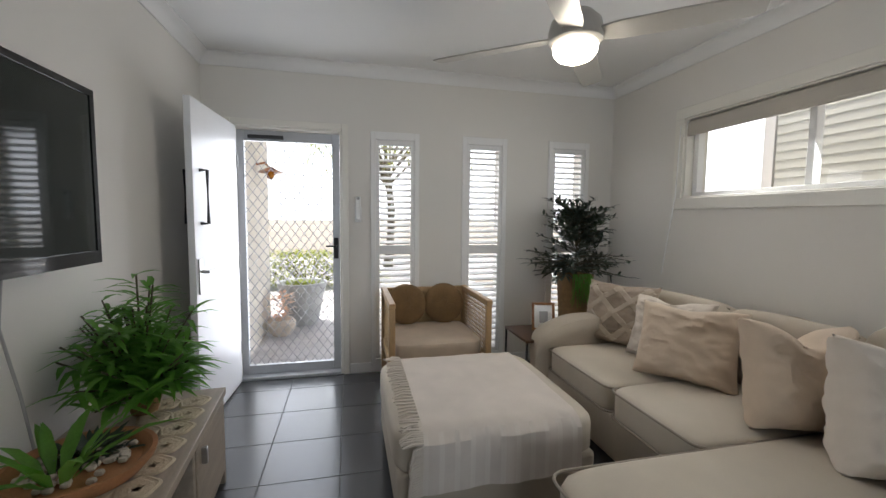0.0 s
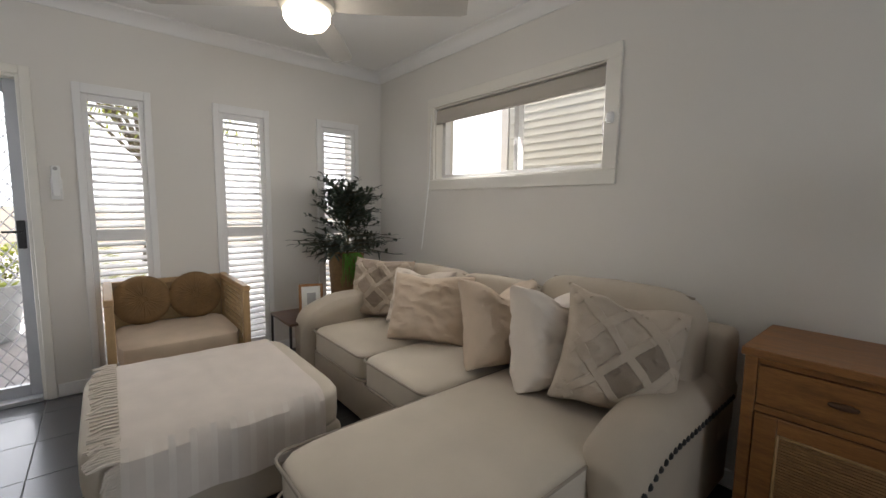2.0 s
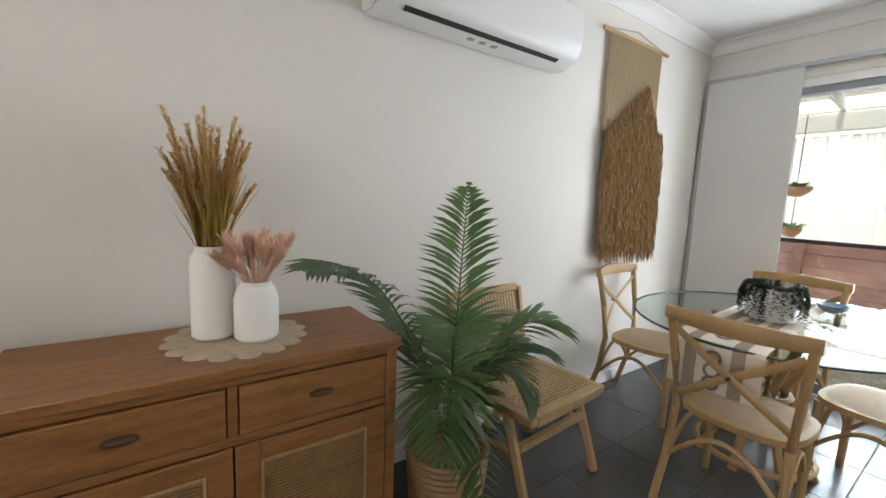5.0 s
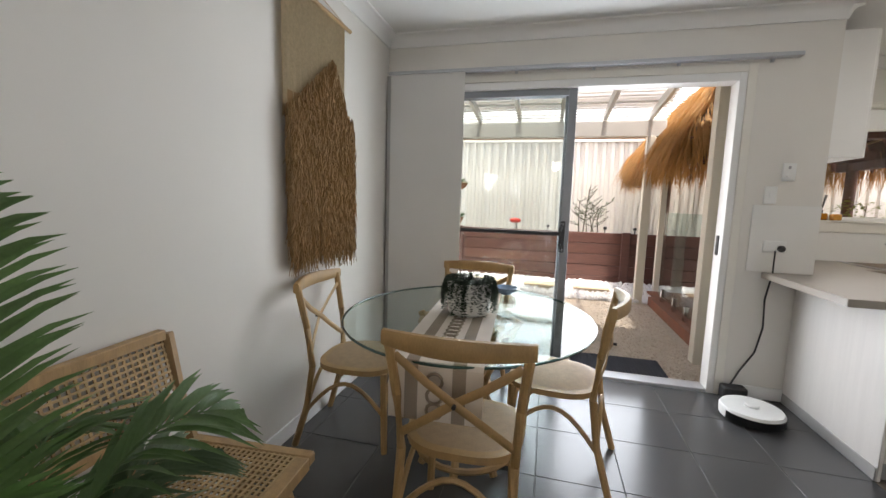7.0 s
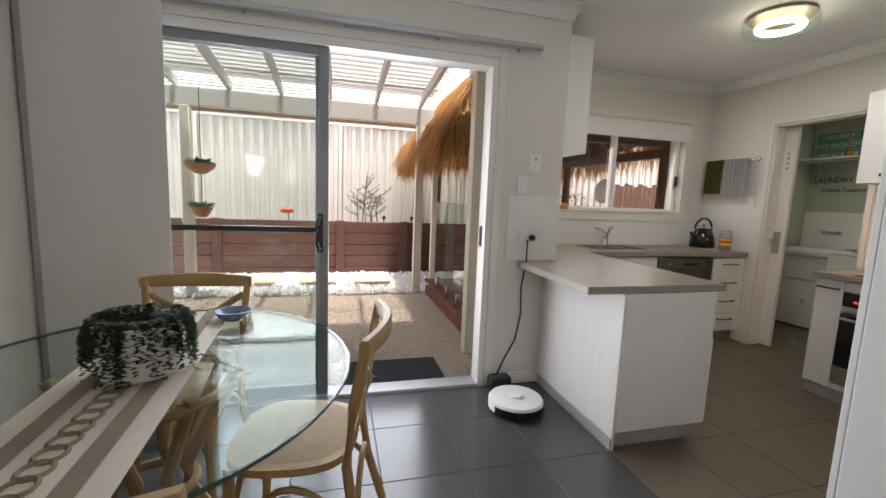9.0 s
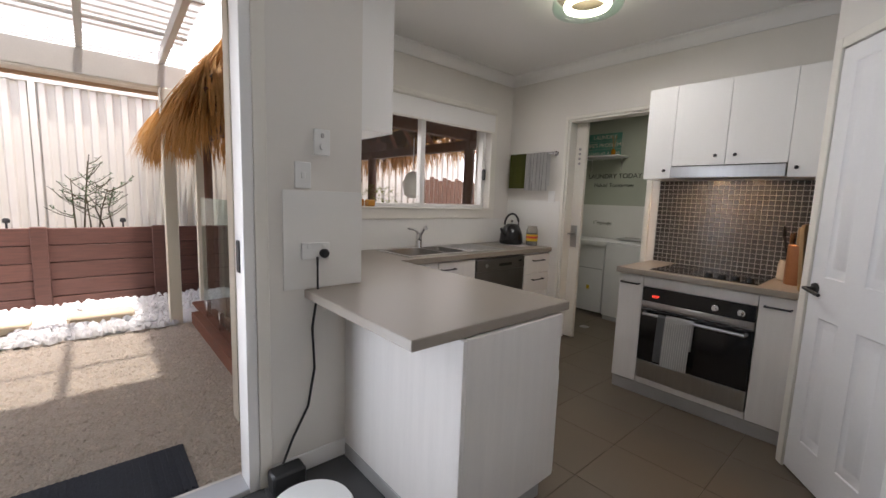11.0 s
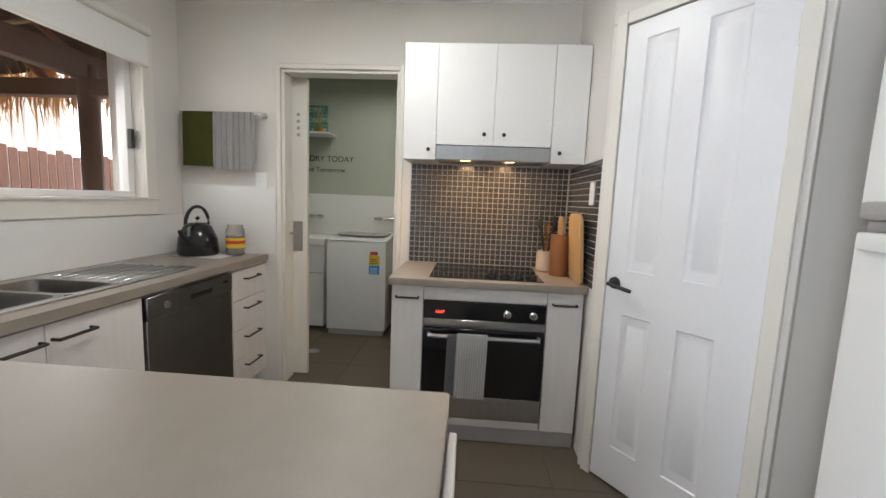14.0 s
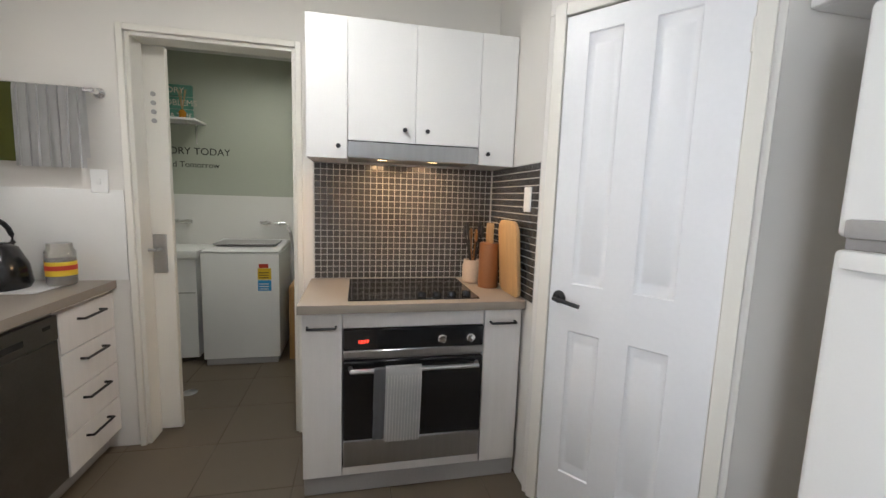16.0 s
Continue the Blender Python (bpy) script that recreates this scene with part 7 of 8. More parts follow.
        box_part("handle_grip", (0.03, -0.022, a), (0.68, 0.0, b), M["kick"] if s > 0 else M["plastic"], dd, 0.008, seg=2)
    box_part("seal_gap", (0.01, 0.02, 1.28), (0.69, 0.06, 1.31), M["kick"], t)
    for x in (0.05, 0.65):
        box_part("foot", (x - 0.02, 0.1, 0), (x + 0.02, 0.14, 0.031), M["black"], t)
    o = thing("fridge_cabinet", pose(-1.515, -1.50, 1.97), "white cabinet above the refrigerator", "cabinet")
    box_part("body", (0.0, 0.02, 0), (0.98, 0.58, 0.55), M["white"], o)
    box_part("door", (0.002, 0.0, 0.002), (0.488, 0.0195, 0.548), M["white"], o)
    box_part("door", (0.492, 0.0, 0.002), (0.978, 0.0195, 0.548), M["white"], o)
    w = thing("tall_cabinet", pose(-0.52, -1.56, 0), "tall plain white cabinet beside the refrigerator", "cabinet")
    box_part("body", (0, 0.018, 0), (0.52, 0.60, 1.62), M["white"], w)
    box_part("door", (0.002, 0, 0.05), (0.518, 0.0175, 1.615), M["white"], w)
    pl = thing("floor_plant", pose(0.16, -1.26, 0), "tall leafy plant in a white pot beside the cabinet", "potted plant")
    lathe_part("pot", [(0.09, 0), (0.11, 0.02), (0.12, 0.3), (0.11, 0.3), (0.1, 0.26), (0, 0.26)], M["ceramic"], pl)
    bm = bmesh.new()
    rng = random.Random(13)
    for a, hgt, ln in ((1.2, 1.1, 0.16), (2.0, 0.95, 0.18), (0.5, 0.62, 0.15), (4.4, 1.0, 0.1)):
        top = Vector((0.07 * math.cos(a), 0.07 * math.sin(a), hgt))
        add_tube(bm, [(0, 0, 0.25), top * 0.6, top], 0.005, seg=4)
        leaf_mesh(bm, top, (math.cos(a), math.sin(a), 0.3), ln, 0.07, 0.4)
    part("foliage", bm, M["leaf"], pl)


fridge()


# ---- laundry ----
def laundry():
    d = thing("door_laundry", pose(KWALL - 0.125, -3.80, 0) @ pose(0, 0, 0, 0, 0, -90), "cream sliding laundry door, slid open, with a steel lock", "door", kind="structure")
    box_part("leaf", (0, -0.036, 0.012), (0.80, 0.0, 2.10), M["trim"], d)
    for s in (1,):
        box_part("lock_plate", (0.03, 0.0005, 0.92), (0.095, 0.009, 1.13), M["steel"], d)
        tube_part("lever", [(0.06, 0.009, 1.05), (0.06, 0.05, 1.05), (0.15, 0.05, 1.05)], 0.008, M["steel"], d)
    w = thing("washing_machine", pose(-4.40, -3.99, 0), "white top-loading washing machine with sticker labels", "washing machine")
    box_part("body", (0, 0, 0.05), (0.56, 0.57, 0.90), M["plastic"], w, 0.015, seg=2)
    box_part("base", (0.02, 0.02, 0), (0.55, 0.55, 0.05), M["kick"], w)
    bm = bmesh.new()
    add_box(bm, (0.0, 0.0, 0.90), (0.56, 0.57, 0.955), 0.012)
    for v in bm.verts:
        if v.co.z > 0.93 and v.co.x > 0.3:
            v.co.z -= 0.035
    part("control_top", bm, M["plastic"], w)
    box_part("lid", (0.10, 0.05, 0.945), (0.42, 0.52, 0.957), M["kick"], w, 0.004)
    for nm, z0, z1, mt in (("energy_label", 0.69, 0.78, "label_yellow"), ("water_label", 0.60, 0.685, "label_blue")):
        box_part(nm, (0.5605, 0.41, z0), (0.562, 0.51, z1), M[mt], w, 0)
        for k in range(3):
            box_part("label_bar", (0.5622, 0.42, z0 + 0.012 + 0.02 * k), (0.5628, 0.49, z0 + 0.018 + 0.02 * k), M["plastic"] if nm == "water_label" else M["black"], w, 0)
    box_part("label_top", (0.5605, 0.42, 0.782), (0.562, 0.49, 0.815), M["label_red"], w, 0)
    u = thing("laundry_tub", pose(-4.40, -4.62, 0), "white laundry trough cabinet with chrome taps", "laundry tub")
    box_part("cabinet", (0.02, 0.0, 0.03), (0.44, 0.56, 0.84), M["plastic"], u)
    box_part("door_gap", (0.441, 0.01, 0.56), (0.4425, 0.55, 0.568), M["kick"], u, 0)
    bm = bmesh.new()
    add_box(bm, (0.0, -0.01, 0.84), (0.47, 0.58, 0.905), 0.012, 2)
    part("trough", bm, M["plastic"], u)
    box_part("latch", (0.441, 0.36, 0.30), (0.446, 0.40, 0.35), M["label_yellow"], u)
    for y in (-4.36, -4.26, -3.62, -3.50):
        q = thing("laundry_tap", pose(-4.445, y, 1.10) @ Matrix.Scale(1.5, 4), "chrome wall tap above the trough", "tap", "laundry taps")
        cyl_part("stem", (0, 0, 0), (0.05, 0, 0), 0.014, M["chrome"], q)
        cyl_part("handle", (0.05, -0.03, 0), (0.05, 0.03, 0), 0.01, M["chrome"], q)
    tb = thing("laundry_spout", pose(-4.445, -4.42, 1.11), "chrome swivel spout over the trough", "tap")
    tube_part("spout", [(0, 0, 0), (0.08, 0.0, 0.02), (0.16, 0.02, 0.01), (0.165, 0.02, -0.02)], 0.01, M["chrome"], tb)
    hs = thing("washing_hose", pose(-4.44, -3.44, 0), "grey washing machine hose on the wall", "hose")
    tube_part("hose", [(0.03, 0, 1.08), (0.08, 0.03, 1.02), (0.05, 0.06, 0.8), (0.03, 0.06, 0.3)], 0.014, M["kick"], hs)
    strip("splash_panel_laundry", (-4.45, -4.67, 0.0), (-4.444, -2.73, 1.336), "white laundry splash panel", "splashback", "splash", 0.001)
    s = thing("laundry_shelf", pose(-4.45, -4.68, 1.93), "white wire shelf on brackets in the laundry", "shelf")
    box_part("board", (0, 0.01, 0), (0.27, 0.58, 0.018), M["white"], s)
    for y in (0.1, 0.5):
        tube_part("bracket", [(0.01, y, -0.16), (0.01, y, -0.005), (0.22, y, -0.008)], 0.006, M["white"], s)
    cyl_part("hanging_rail", (0.22, 0.02, -0.03), (0.22, 0.57, -0.03), 0.006, M["chrome"], s)
    g = thing("laundry_sign", pose(-4.40, -4.64, 1.948), "teal plank sign with white lettering on the shelf", "sign")
    for k, words in enumerate(("LOAD AT A TIME", "LIFE'S PROBLEMS", "LAUNDRY")):
        b = box_part("plank", (0.0, 0.03, 0.10 * k), (0.02, 0.46, 0.10 * k + 0.094), M["teal"], g)
        text_part("lettering", words, 0.068 if k else 0.055, pose(0.021, 0.245, 0.10 * k + 0.025, 90, 0, 90), M["white_cloth"], g)
    df = thing("reed_bottle", pose(-4.30, -4.23, 1.948), "small bottle with straw sticks on the shelf", "diffuser")
    lathe_part("bottle", [(0.025, 0), (0.028, 0.06), (0.012, 0.08), (0, 0.08)], M["amber"], df)
    for q in range(5):
        tube_part("stick", [(0, 0, 0.07), (0.02 * math.cos(q), 0.04 * math.sin(1.3 * q), 0.24)], 0.003, M["oak"], df, seg=4)
    dc = thing("wall_lettering", pose(-4.4495, -4.27, 0), "dark decal lettering on the laundry wall", "decal")
    text_part("line", "LAUNDRY TODAY", 0.085, pose(0.001, 0, 1.68, 90, 0, 90), M["black"], dc)
    text_part("line", "Naked Tomorrow", 0.07, pose(0.001, 0, 1.57, 90, 0, 90), M["black"], dc)
    bx = thing("cardboard_box", pose(-4.30, -3.36, 0), "upright cardboard box beside the washing machine", "box")
    box_part("box", (0, 0, 0), (0.4, 0.3, 0.62), M["cardboard"], bx)
    box_part("tape", (0.4005, 0.13, 0.0), (0.402, 0.17, 0.62), M["kick"], bx, 0)
    dr = thing("floor_drain", pose(-3.39, -3.93, 0.001), "round steel floor drain", "drain")
    lathe_part("grate", [(0.0, 0.003), (0.045, 0.003), (0.05, 0.0)], M["steel"], dr)
    cornice("cornice_laundry", (-4.45, -4.68), (-4.45, -2.72), (1, 0))
    cornice("cornice_laundry_side", (-4.45, -2.72), (KWALL - 0.12, -2.72), (0, -1))
    hk = thing("door_charm", pose(KWALL - 0.125, -3.86, 1.86), "small pale hanging charm on the laundry door", "ornament")
    for k in range(4):
        cyl_part("bead", (0.0, 0.0, -0.045 * k), (0.006, 0.0, -0.045 * k), 0.012, M["kick"], hk)


laundry()


# mosaic splashback: the nearer tiles are pieces, the rest one mesh
def mosaic():
    p = 0.0335
    back = thing("mosaic_splashback", pose(KWALL + 0.001, 0, 0), "dark brown glass mosaic splashback with pale grout", "splashback", kind="structure")
    box_part("grout_bed", (0, -3.055, 0.906), (0.005, -2.031, 1.548), M["grout_light"], back, 0)
    side = thing("mosaic_return", pose(0, -2.031, 0), "dark mosaic tiles returning along the nib wall", "splashback", kind="structure")
    box_part("grout_bed", (KWALL + 0.006, -0.005, 0.906), (-2.135, 0, 1.548), M["grout_light"], side, 0)
    g = 0.0022
    bm = bmesh.new()
    add_box(bm, (0.0, -p / 2 + g, -p / 2 + g), (0.008, p / 2 - g, p / 2 - g), 0.0012)
    me = finish(bm, "mosaic_tile", M["mosaic"])
    ny, nz = int(1.02 / p), int(0.64 / p)
    rest = bmesh.new()
    for i in range(ny):
        for j in range(nz):
            y, z = -3.05 + p * (i + 0.5), 0.908 + p * (j + 0.5)
            if 3 <= j <= 13 and 1 <= i <= 27:
                ob = new("tile", me)
                ob.parent = back
                ob.location = (0.001, y, z)
            else:
                add_box(rest, (0.001, y - p / 2 + g, z - p / 2 + g), (0.009, y + p / 2 - g, z + p / 2 - g), 0.0012)
    tagged(part("tile_field", rest, M["mosaic"], back), kind="stuff")
    rest = bmesh.new()
    for i in range(int(0.64 / p)):
        for j in range(nz):
            x, z = KWALL + 0.012 + p * (i + 0.5), 0.908 + p * (j + 0.5)
            add_box(rest, (x - p / 2 + g, -0.009, z - p / 2 + g), (x + p / 2 - g, -0.001, z + p / 2 - g), 0.0012)
    tagged(part("tile_field", rest, M["mosaic"], side), kind="stuff")


mosaic()

# ---- outside ----
def ground():
    bm = bmesh.new()
    add_box(bm, (-400, -400, -0.5), (400, 400, -0.13))
    tagged(part("ground", bm, mat("dry_ground", (0.3, 0.26, 0.2), 0.95, vary=0.3, scale=2)), "dry sandy ground round the house", "ground", kind="structure")
    g = box_part("gravel_yard", (-0.1, -6.62, -0.128), (6.0, REAR - 0.2, -0.06), M["gravel"], bevel=0)
    tagged(g, "crushed gravel courtyard behind the house", "gravel", kind="structure")
    rng = random.Random(31)
    vs, fs = [], []

    def stone(x, y, z, r, squash):
        b = len(vs)
        a0 = rng.random() * 6.28
        for k in range(5):
            a = a0 + 1.2566 * k
            q = r * rng.uniform(0.7, 1.2)
            vs.append((x + q * math.cos(a), y + q * math.sin(a), z - r * 0.3))
        for k in range(3):
            a = a0 + 2.1 * k + 0.4
            q = r * rng.uniform(0.35, 0.6)
            vs.append((x + q * math.cos(a), y + q * math.sin(a), z + r * squash * rng.uniform(0.8, 1.1)))
        fs.extend([(b, b + 1, b + 5), (b + 1, b + 2, b + 6, b + 5), (b + 2, b + 3, b + 6), (b + 3, b + 4, b + 7, b + 6), (b + 4, b, b + 5, b + 7), (b + 5, b + 6, b + 7)])
    for k in range(9000):
        x, y = rng.uniform(-0.08, 3.4), -3.75 - 2.85 * rng.random() ** 1.15
        stone(x, y, -0.058, rng.uniform(0.008, 0.018), 0.6)
    me = bpy.data.meshes.new("gravel_stones")
    me.from_pydata(vs, [], fs)
    me.materials.append(M["stone"])
    tagged(new("gravel_stones", me), "loose brown gravel stones", "gravel", kind="stuff")
    vs.clear(), fs.clear()
    for k in range(5200):
        x, y = rng.uniform(-3.2, 5.2), rng.uniform(-8.0, -6.55)
        if x < 0.0 and y > -7.2:
            continue
        stone(x, y, -0.04 + rng.uniform(0, 0.03), rng.uniform(0.022, 0.045), 0.7)
    me = bpy.data.meshes.new("white_pebbles")
    me.from_pydata(vs, [], fs)
    me.materials.append(M["pebble"])
    tagged(new("white_pebbles", me), "bed of white pebbles along the retaining wall", "pebbles", kind="stuff")
    tagged(box_part("pebble_bed", (-3.3, -8.05, -0.125), (5.4, -6.62, -0.05), M["pebble"], bevel=0), "white pebble garden bed", "pebbles", kind="structure")
    for x in (0.62, 1.42, 2.3):
        s = thing("stepping_stone", pose(x, -7.2, -0.05), "rough sandstone stepping stone", "stone", "stepping stones")
        soft_part("slab", (0.55, 0.34, 0.10), (0, 0, 0.04), M["sandstone"], s, power=6, n=4)


ground()


def retaining_wall():
    t = thing("wall_retaining", pose(0, -8.05, 0), "red-brown timber sleeper retaining wall", "retaining wall", kind="structure")
    x = -6.0
    for x0 in (-6.0, -4.0, -2.0, 0.0, 0.9 + 0.2, 3.0, 5.0):
        x1 = x0 + (1.1 if x0 == 0.0 else 1.9 if x0 == 1.1 else 2.0)
        for k in range(5):
            box_part("sleeper", (x0 + 0.004, -0.05, -0.12 + 0.198 * k), (x1 - 0.004, 0.0, 0.07 + 0.198 * k), M["redwood"], t, 0.006)
        box_part("post", (x0 - 0.07, -0.01, -0.12), (x0 + 0.07, 0.05, 0.88), M["redwood"], t, 0.006)
    box_part("garden_bed", (-6.0, -1.0, -0.12), (7.0, -0.052, 0.78), M["soil"], t, 0)


retaining_wall()


def steel_fence():
    bm = bmesh.new()
    n, p = 74, 0.157
    pts = []
    for i in range(n):
        x = -6.0 + p * i
        pts += [(x, 0), (x + 0.06, 0), (x + 0.08, 0.04), (x + 0.137, 0.04)]
    lo = [bm.verts.new((x, y, 0.75)) for x, y in pts]
    hi = [bm.verts.new((x, y, 2.55)) for x, y in pts]
    for k in range(len(pts) - 1):
        bm.faces.new((lo[k], lo[k + 1], hi[k + 1], hi[k]))
    t = thing("fence", pose(0, -8.75, 0), "cream ribbed steel boundary fence", "fence")
    part("ribbed_sheet", bm, M["fence"], t)
    box_part("top_rail", (-6, -0.03, 2.55), (5.6, 0.06, 2.60), M["fence"], t)
    box_part("bottom_rail", (-6, -0.03, 0.70), (5.6, 0.06, 0.75), M["fence"], t)
    for x in (-3.6, -1.25, 1.1, 3.45):
        box_part("fence_post", (x - 0.03, 0.041, 0.7), (x + 0.03, 0.07, 2.55), M["fence"], t)


steel_fence()


def pergola():
    t = thing("pergola", pose(0, 0, 0), "white timber patio roof with grey ribbed sheeting", "pergola")
    box_part("beam", (-0.15, -6.72, 2.32), (5.2, -6.62, 2.54), M["pergola"], t, 0.006)
    for x in (0.03, 2.95):
        box_part("post", (x - 0.055, -6.72, -0.12), (x + 0.055, -6.61, 2.32), M["post"], t, 0.006)
    for k in range(9):
        x = 0.05 + 0.6 * k
        bm = bmesh.new()
        add_box(bm, (x - 0.025, -6.75, 0), (x + 0.025, REAR - 0.21, 0.11), 0.004)
        for v in bm.verts:
            v.co.z += 2.54 + (v.co.y + 6.75) * 0.10
        part("rafter", bm, M["pergola"], t)
    bm = bmesh.new()
    prev = None
    for k in range(281):
        y = -6.52 + 0.01 * k
        row = [bm.verts.new((x, y, 2.672 + (y + 6.75) * 0.10 + 0.02 * math.sin(2 * math.pi * y / 0.12))) for x in (-0.1, 5.2)]
        if prev:
            bm.faces.new((prev[0], prev[1], row[1], row[0]))
        prev = row
    part("roof_sheet", bm, M["roofing"], t)
    for k in range(4):
        y = -6.2 + 0.75 * k
        z = 2.625 + (y + 6.75) * 0.10
        box_part("batten", (-0.1, y - 0.02, z), (5.2, y + 0.02, z + 0.022), M["pergola"], t)
    # near column and its hanging plants
    q = thing("veranda_column", pose(-0.02, -4.32, -0.06), "cream square veranda column", "column")
    box_part("shaft", (-0.06, -0.06, 0), (0.06, 0.06, 2.8), M["post"], q, 0.004)
    for z, r in ((1.62, 0.17), (1.1, 0.12)):
        h = thing("hanging_basket", pose(2.74, -6.45, z), "terracotta hanging pot with green succulents", "hanging plant", "hanging pots")
        lathe_part("pot", [(0.05, -0.12), (r * 0.8, -0.06), (r, 0.0), (r - 0.015, 0.0), (0, -0.02)], M["terracotta"], h)
        bm = bmesh.new()
        rng = random.Random(int(z * 10))
        for k in range(60):
            a = rng.uniform(0, 6.28)
            leaf_mesh(bm, (0.06 * math.cos(a), 0.06 * math.sin(a), 0), (math.cos(a), math.sin(a), rng.uniform(0.2, 1.4)), 0.15, 0.04, 0.3)
        part("succulent", bm, M["leaf_palm"], h)
        tube_part("chain", [(0, 0, 0.0), (0, -0.02, 2.52 - z if z > 1.4 else 0.4)], 0.006, M["stem"], h, seg=4)


pergola()


def pool_fence():
    d = thing("deck_edge", pose(0, 0, 0), "red timber deck edging beside the gravel", "deck")
    box_part("edge_board", (-0.18, -6.6, -0.12), (-0.10, -4.4, 0.06), M["deckwood"], d, 0.004)
    for k in range(10):
        box_part("deck_board", (-0.19 - 0.12 * (k + 1) + 0.004, -7.1, 0.02), (-0.19 - 0.12 * k, -4.9, 0.05), M["deckwood"], d, 0.003)
    t = thing("glass_pool_fence", pose(-0.22, 0, 0.05), "frameless glass pool fence on steel spigots", "glass fence")
    for y0, y1 in ((-6.55, -5.62), (-5.58, -4.65)):
        box_part("glass_panel", (-0.006, y0, 0.06), (0.006, y1, 1.22), M["pool_glass"], t, 0)
        for y in (y0 + 0.2, y1 - 0.2):
            box_part("spigot", (-0.025, y - 0.025, 0), (0.025, y + 0.025, 0.17), M["chrome"], t)
    p = thing("garden_post", pose(-0.33, -7.2, -0.1), "slim cream post behind the glass fence", "post")
    box_part("shaft", (-0.04, -0.04, 0), (0.04, 0.04, 2.3), M["post"], p)


pool_fence()


def thatched_hut():
    t = thing("thatched_hut", pose(-1.75, -6.75, 0), "palm-thatched gazebo on dark timber poles", "gazebo")
    for x in (-1.35, 1.2):
        for y in (-1.2, 1.2):
            cyl_part("pole", (x, y, -0.12), (x, y, 2.2), 0.07, M["hutpost"], t, seg=12)
    for y in (-1.2, 1.2):
        box_part("beam", (-1.6, y - 0.05, 2.1), (1.5, y + 0.05, 2.28), M["hutpost"], t)
    for x in (-1.35, 1.2):
        box_part("tie_beam", (x - 0.05, -1.5, 1.98), (x + 0.05, 1.5, 2.1), M["hutpost"], t)
    apex = Vector((-0.1, 0, 3.75))
    E = [Vector(e) for e in ((-1.95, -1.75, 2.02), (1.75, -1.75, 2.02), (1.75, 1.75, 2.02), (-1.95, 1.75, 2.4))]
    for k in range(28):
        a = k / 28 * 4
        i = int(a)
        p, q = E[i], E[(i + 1) % 4]
        tube_part("rafter", [p.lerp(q, a - i), apex], 0.036, M["deckwood"], t, seg=6)
    for f in (0.2, 0.4, 0.6, 0.8):
        c = [e.lerp(apex, f) + Vector((0, 0, 0.04)) for e in E]
        for i in range(4):
            tube_part("batten", [c[i], c[(i + 1) % 4]], 0.02, M["rattan"], t, seg=5)
    # underlay carries the shade beneath the thatch in its dark colour
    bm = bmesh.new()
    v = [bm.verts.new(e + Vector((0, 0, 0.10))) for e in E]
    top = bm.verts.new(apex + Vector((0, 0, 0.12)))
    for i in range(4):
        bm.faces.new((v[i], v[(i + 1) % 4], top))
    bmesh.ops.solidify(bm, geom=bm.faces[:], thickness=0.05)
    part("thatch_underlay", bm, M["thatch_shaded"], t)
    rng = random.Random(17)
    bm = bmesh.new()
    for k in range(9000):
        i = rng.choice((0, 1, 1, 1, 2, 2, 3))
        f, g = rng.random() ** 1.7, rng.random()
        if i == 2 and g > 0.2 and f < 0.2:
            continue
        p = E[i].lerp(E[(i + 1) % 4], g).lerp(apex, f * 0.97) + Vector((0, 0, 0.14 + 0.22 * math.sin(math.pi * min(1, f * 1.2))))
        mid = (E[i] + E[(i + 1) % 4]) / 2
        out = Vector((mid.x, mid.y, 0)).normalized()
        way = (out * (1.0 + f) + Vector((0, 0, -1.9)) + Vector((rng.uniform(-.4, .4), rng.uniform(-.4, .4), rng.uniform(-.1, .5)))).normalized()
        leaf_mesh(bm, p + Vector((0, 0, rng.uniform(0, 0.1))), way, rng.uniform(0.25, 0.5), rng.uniform(0.012, 0.026), 0.35)
    for k in range(4200):
        i, g = rng.choice((0, 1, 1, 1, 2, 3)), rng.random()
        if i == 2 and g > 0.2:
            continue
        p = E[i].lerp(E[(i + 1) % 4], g) + Vector((0, 0, rng.uniform(0.02, 0.2)))
        way = Vector((rng.uniform(-.3, .3), rng.uniform(-.3, .3), -1))
        leaf_mesh(bm, p, way, rng.uniform(0.2, 0.5), rng.uniform(0.01, 0.022), 0.1)
    part("thatch", bm, M["thatch"], t, "shaggy golden palm thatch")
    l = thing("hanging_lantern", pose(-2.35, -5.75, 1.50), "white hanging lantern under the thatch", "lantern")
    lathe_part("shade", [(0.05, -0.16), (0.11, -0.12), (0.13, 0.02), (0.09, 0.12), (0.03, 0.16), (0, 0.16)], M["ceramic"], l, seg=16)
    tube_part("cord", [(0, 0, 0.16), (0, 0, 0.55)], 0.006, M["white"], l, seg=4)
    f = thing("timber_screen", pose(-3.6, -8.0, 0), "dark paling screen behind the gazebo", "fence")
    for k in range(20):
        box_part("paling", (-2.8 + 0.11 * k, 0, 0), (-2.8 + 0.11 * k + 0.095, 0.02, 1.7 + 0.03 * (k % 3)), M["hutpost"], f)


thatched_hut()


def bush(name, at, r, n, material, label, seed, up=0.9, leaf=0.09, cat="shrub"):
    t = thing(name, pose(*at), label, cat)
    rng = random.Random(seed)
    st, bm = bmesh.new(), bmesh.new()
    for k in range(18):
        a = rng.uniform(0, 6.28)
        top = Vector((r[0] * rng.random() * math.cos(a), r[1] * rng.random() * math.sin(a), r[2] * rng.uniform(0.5, 1.0)))
        add_tube(st, [(0, 0, 0), top * 0.5, top], 0.012, seg=4, r_end=0.004)
    for k in range(n):
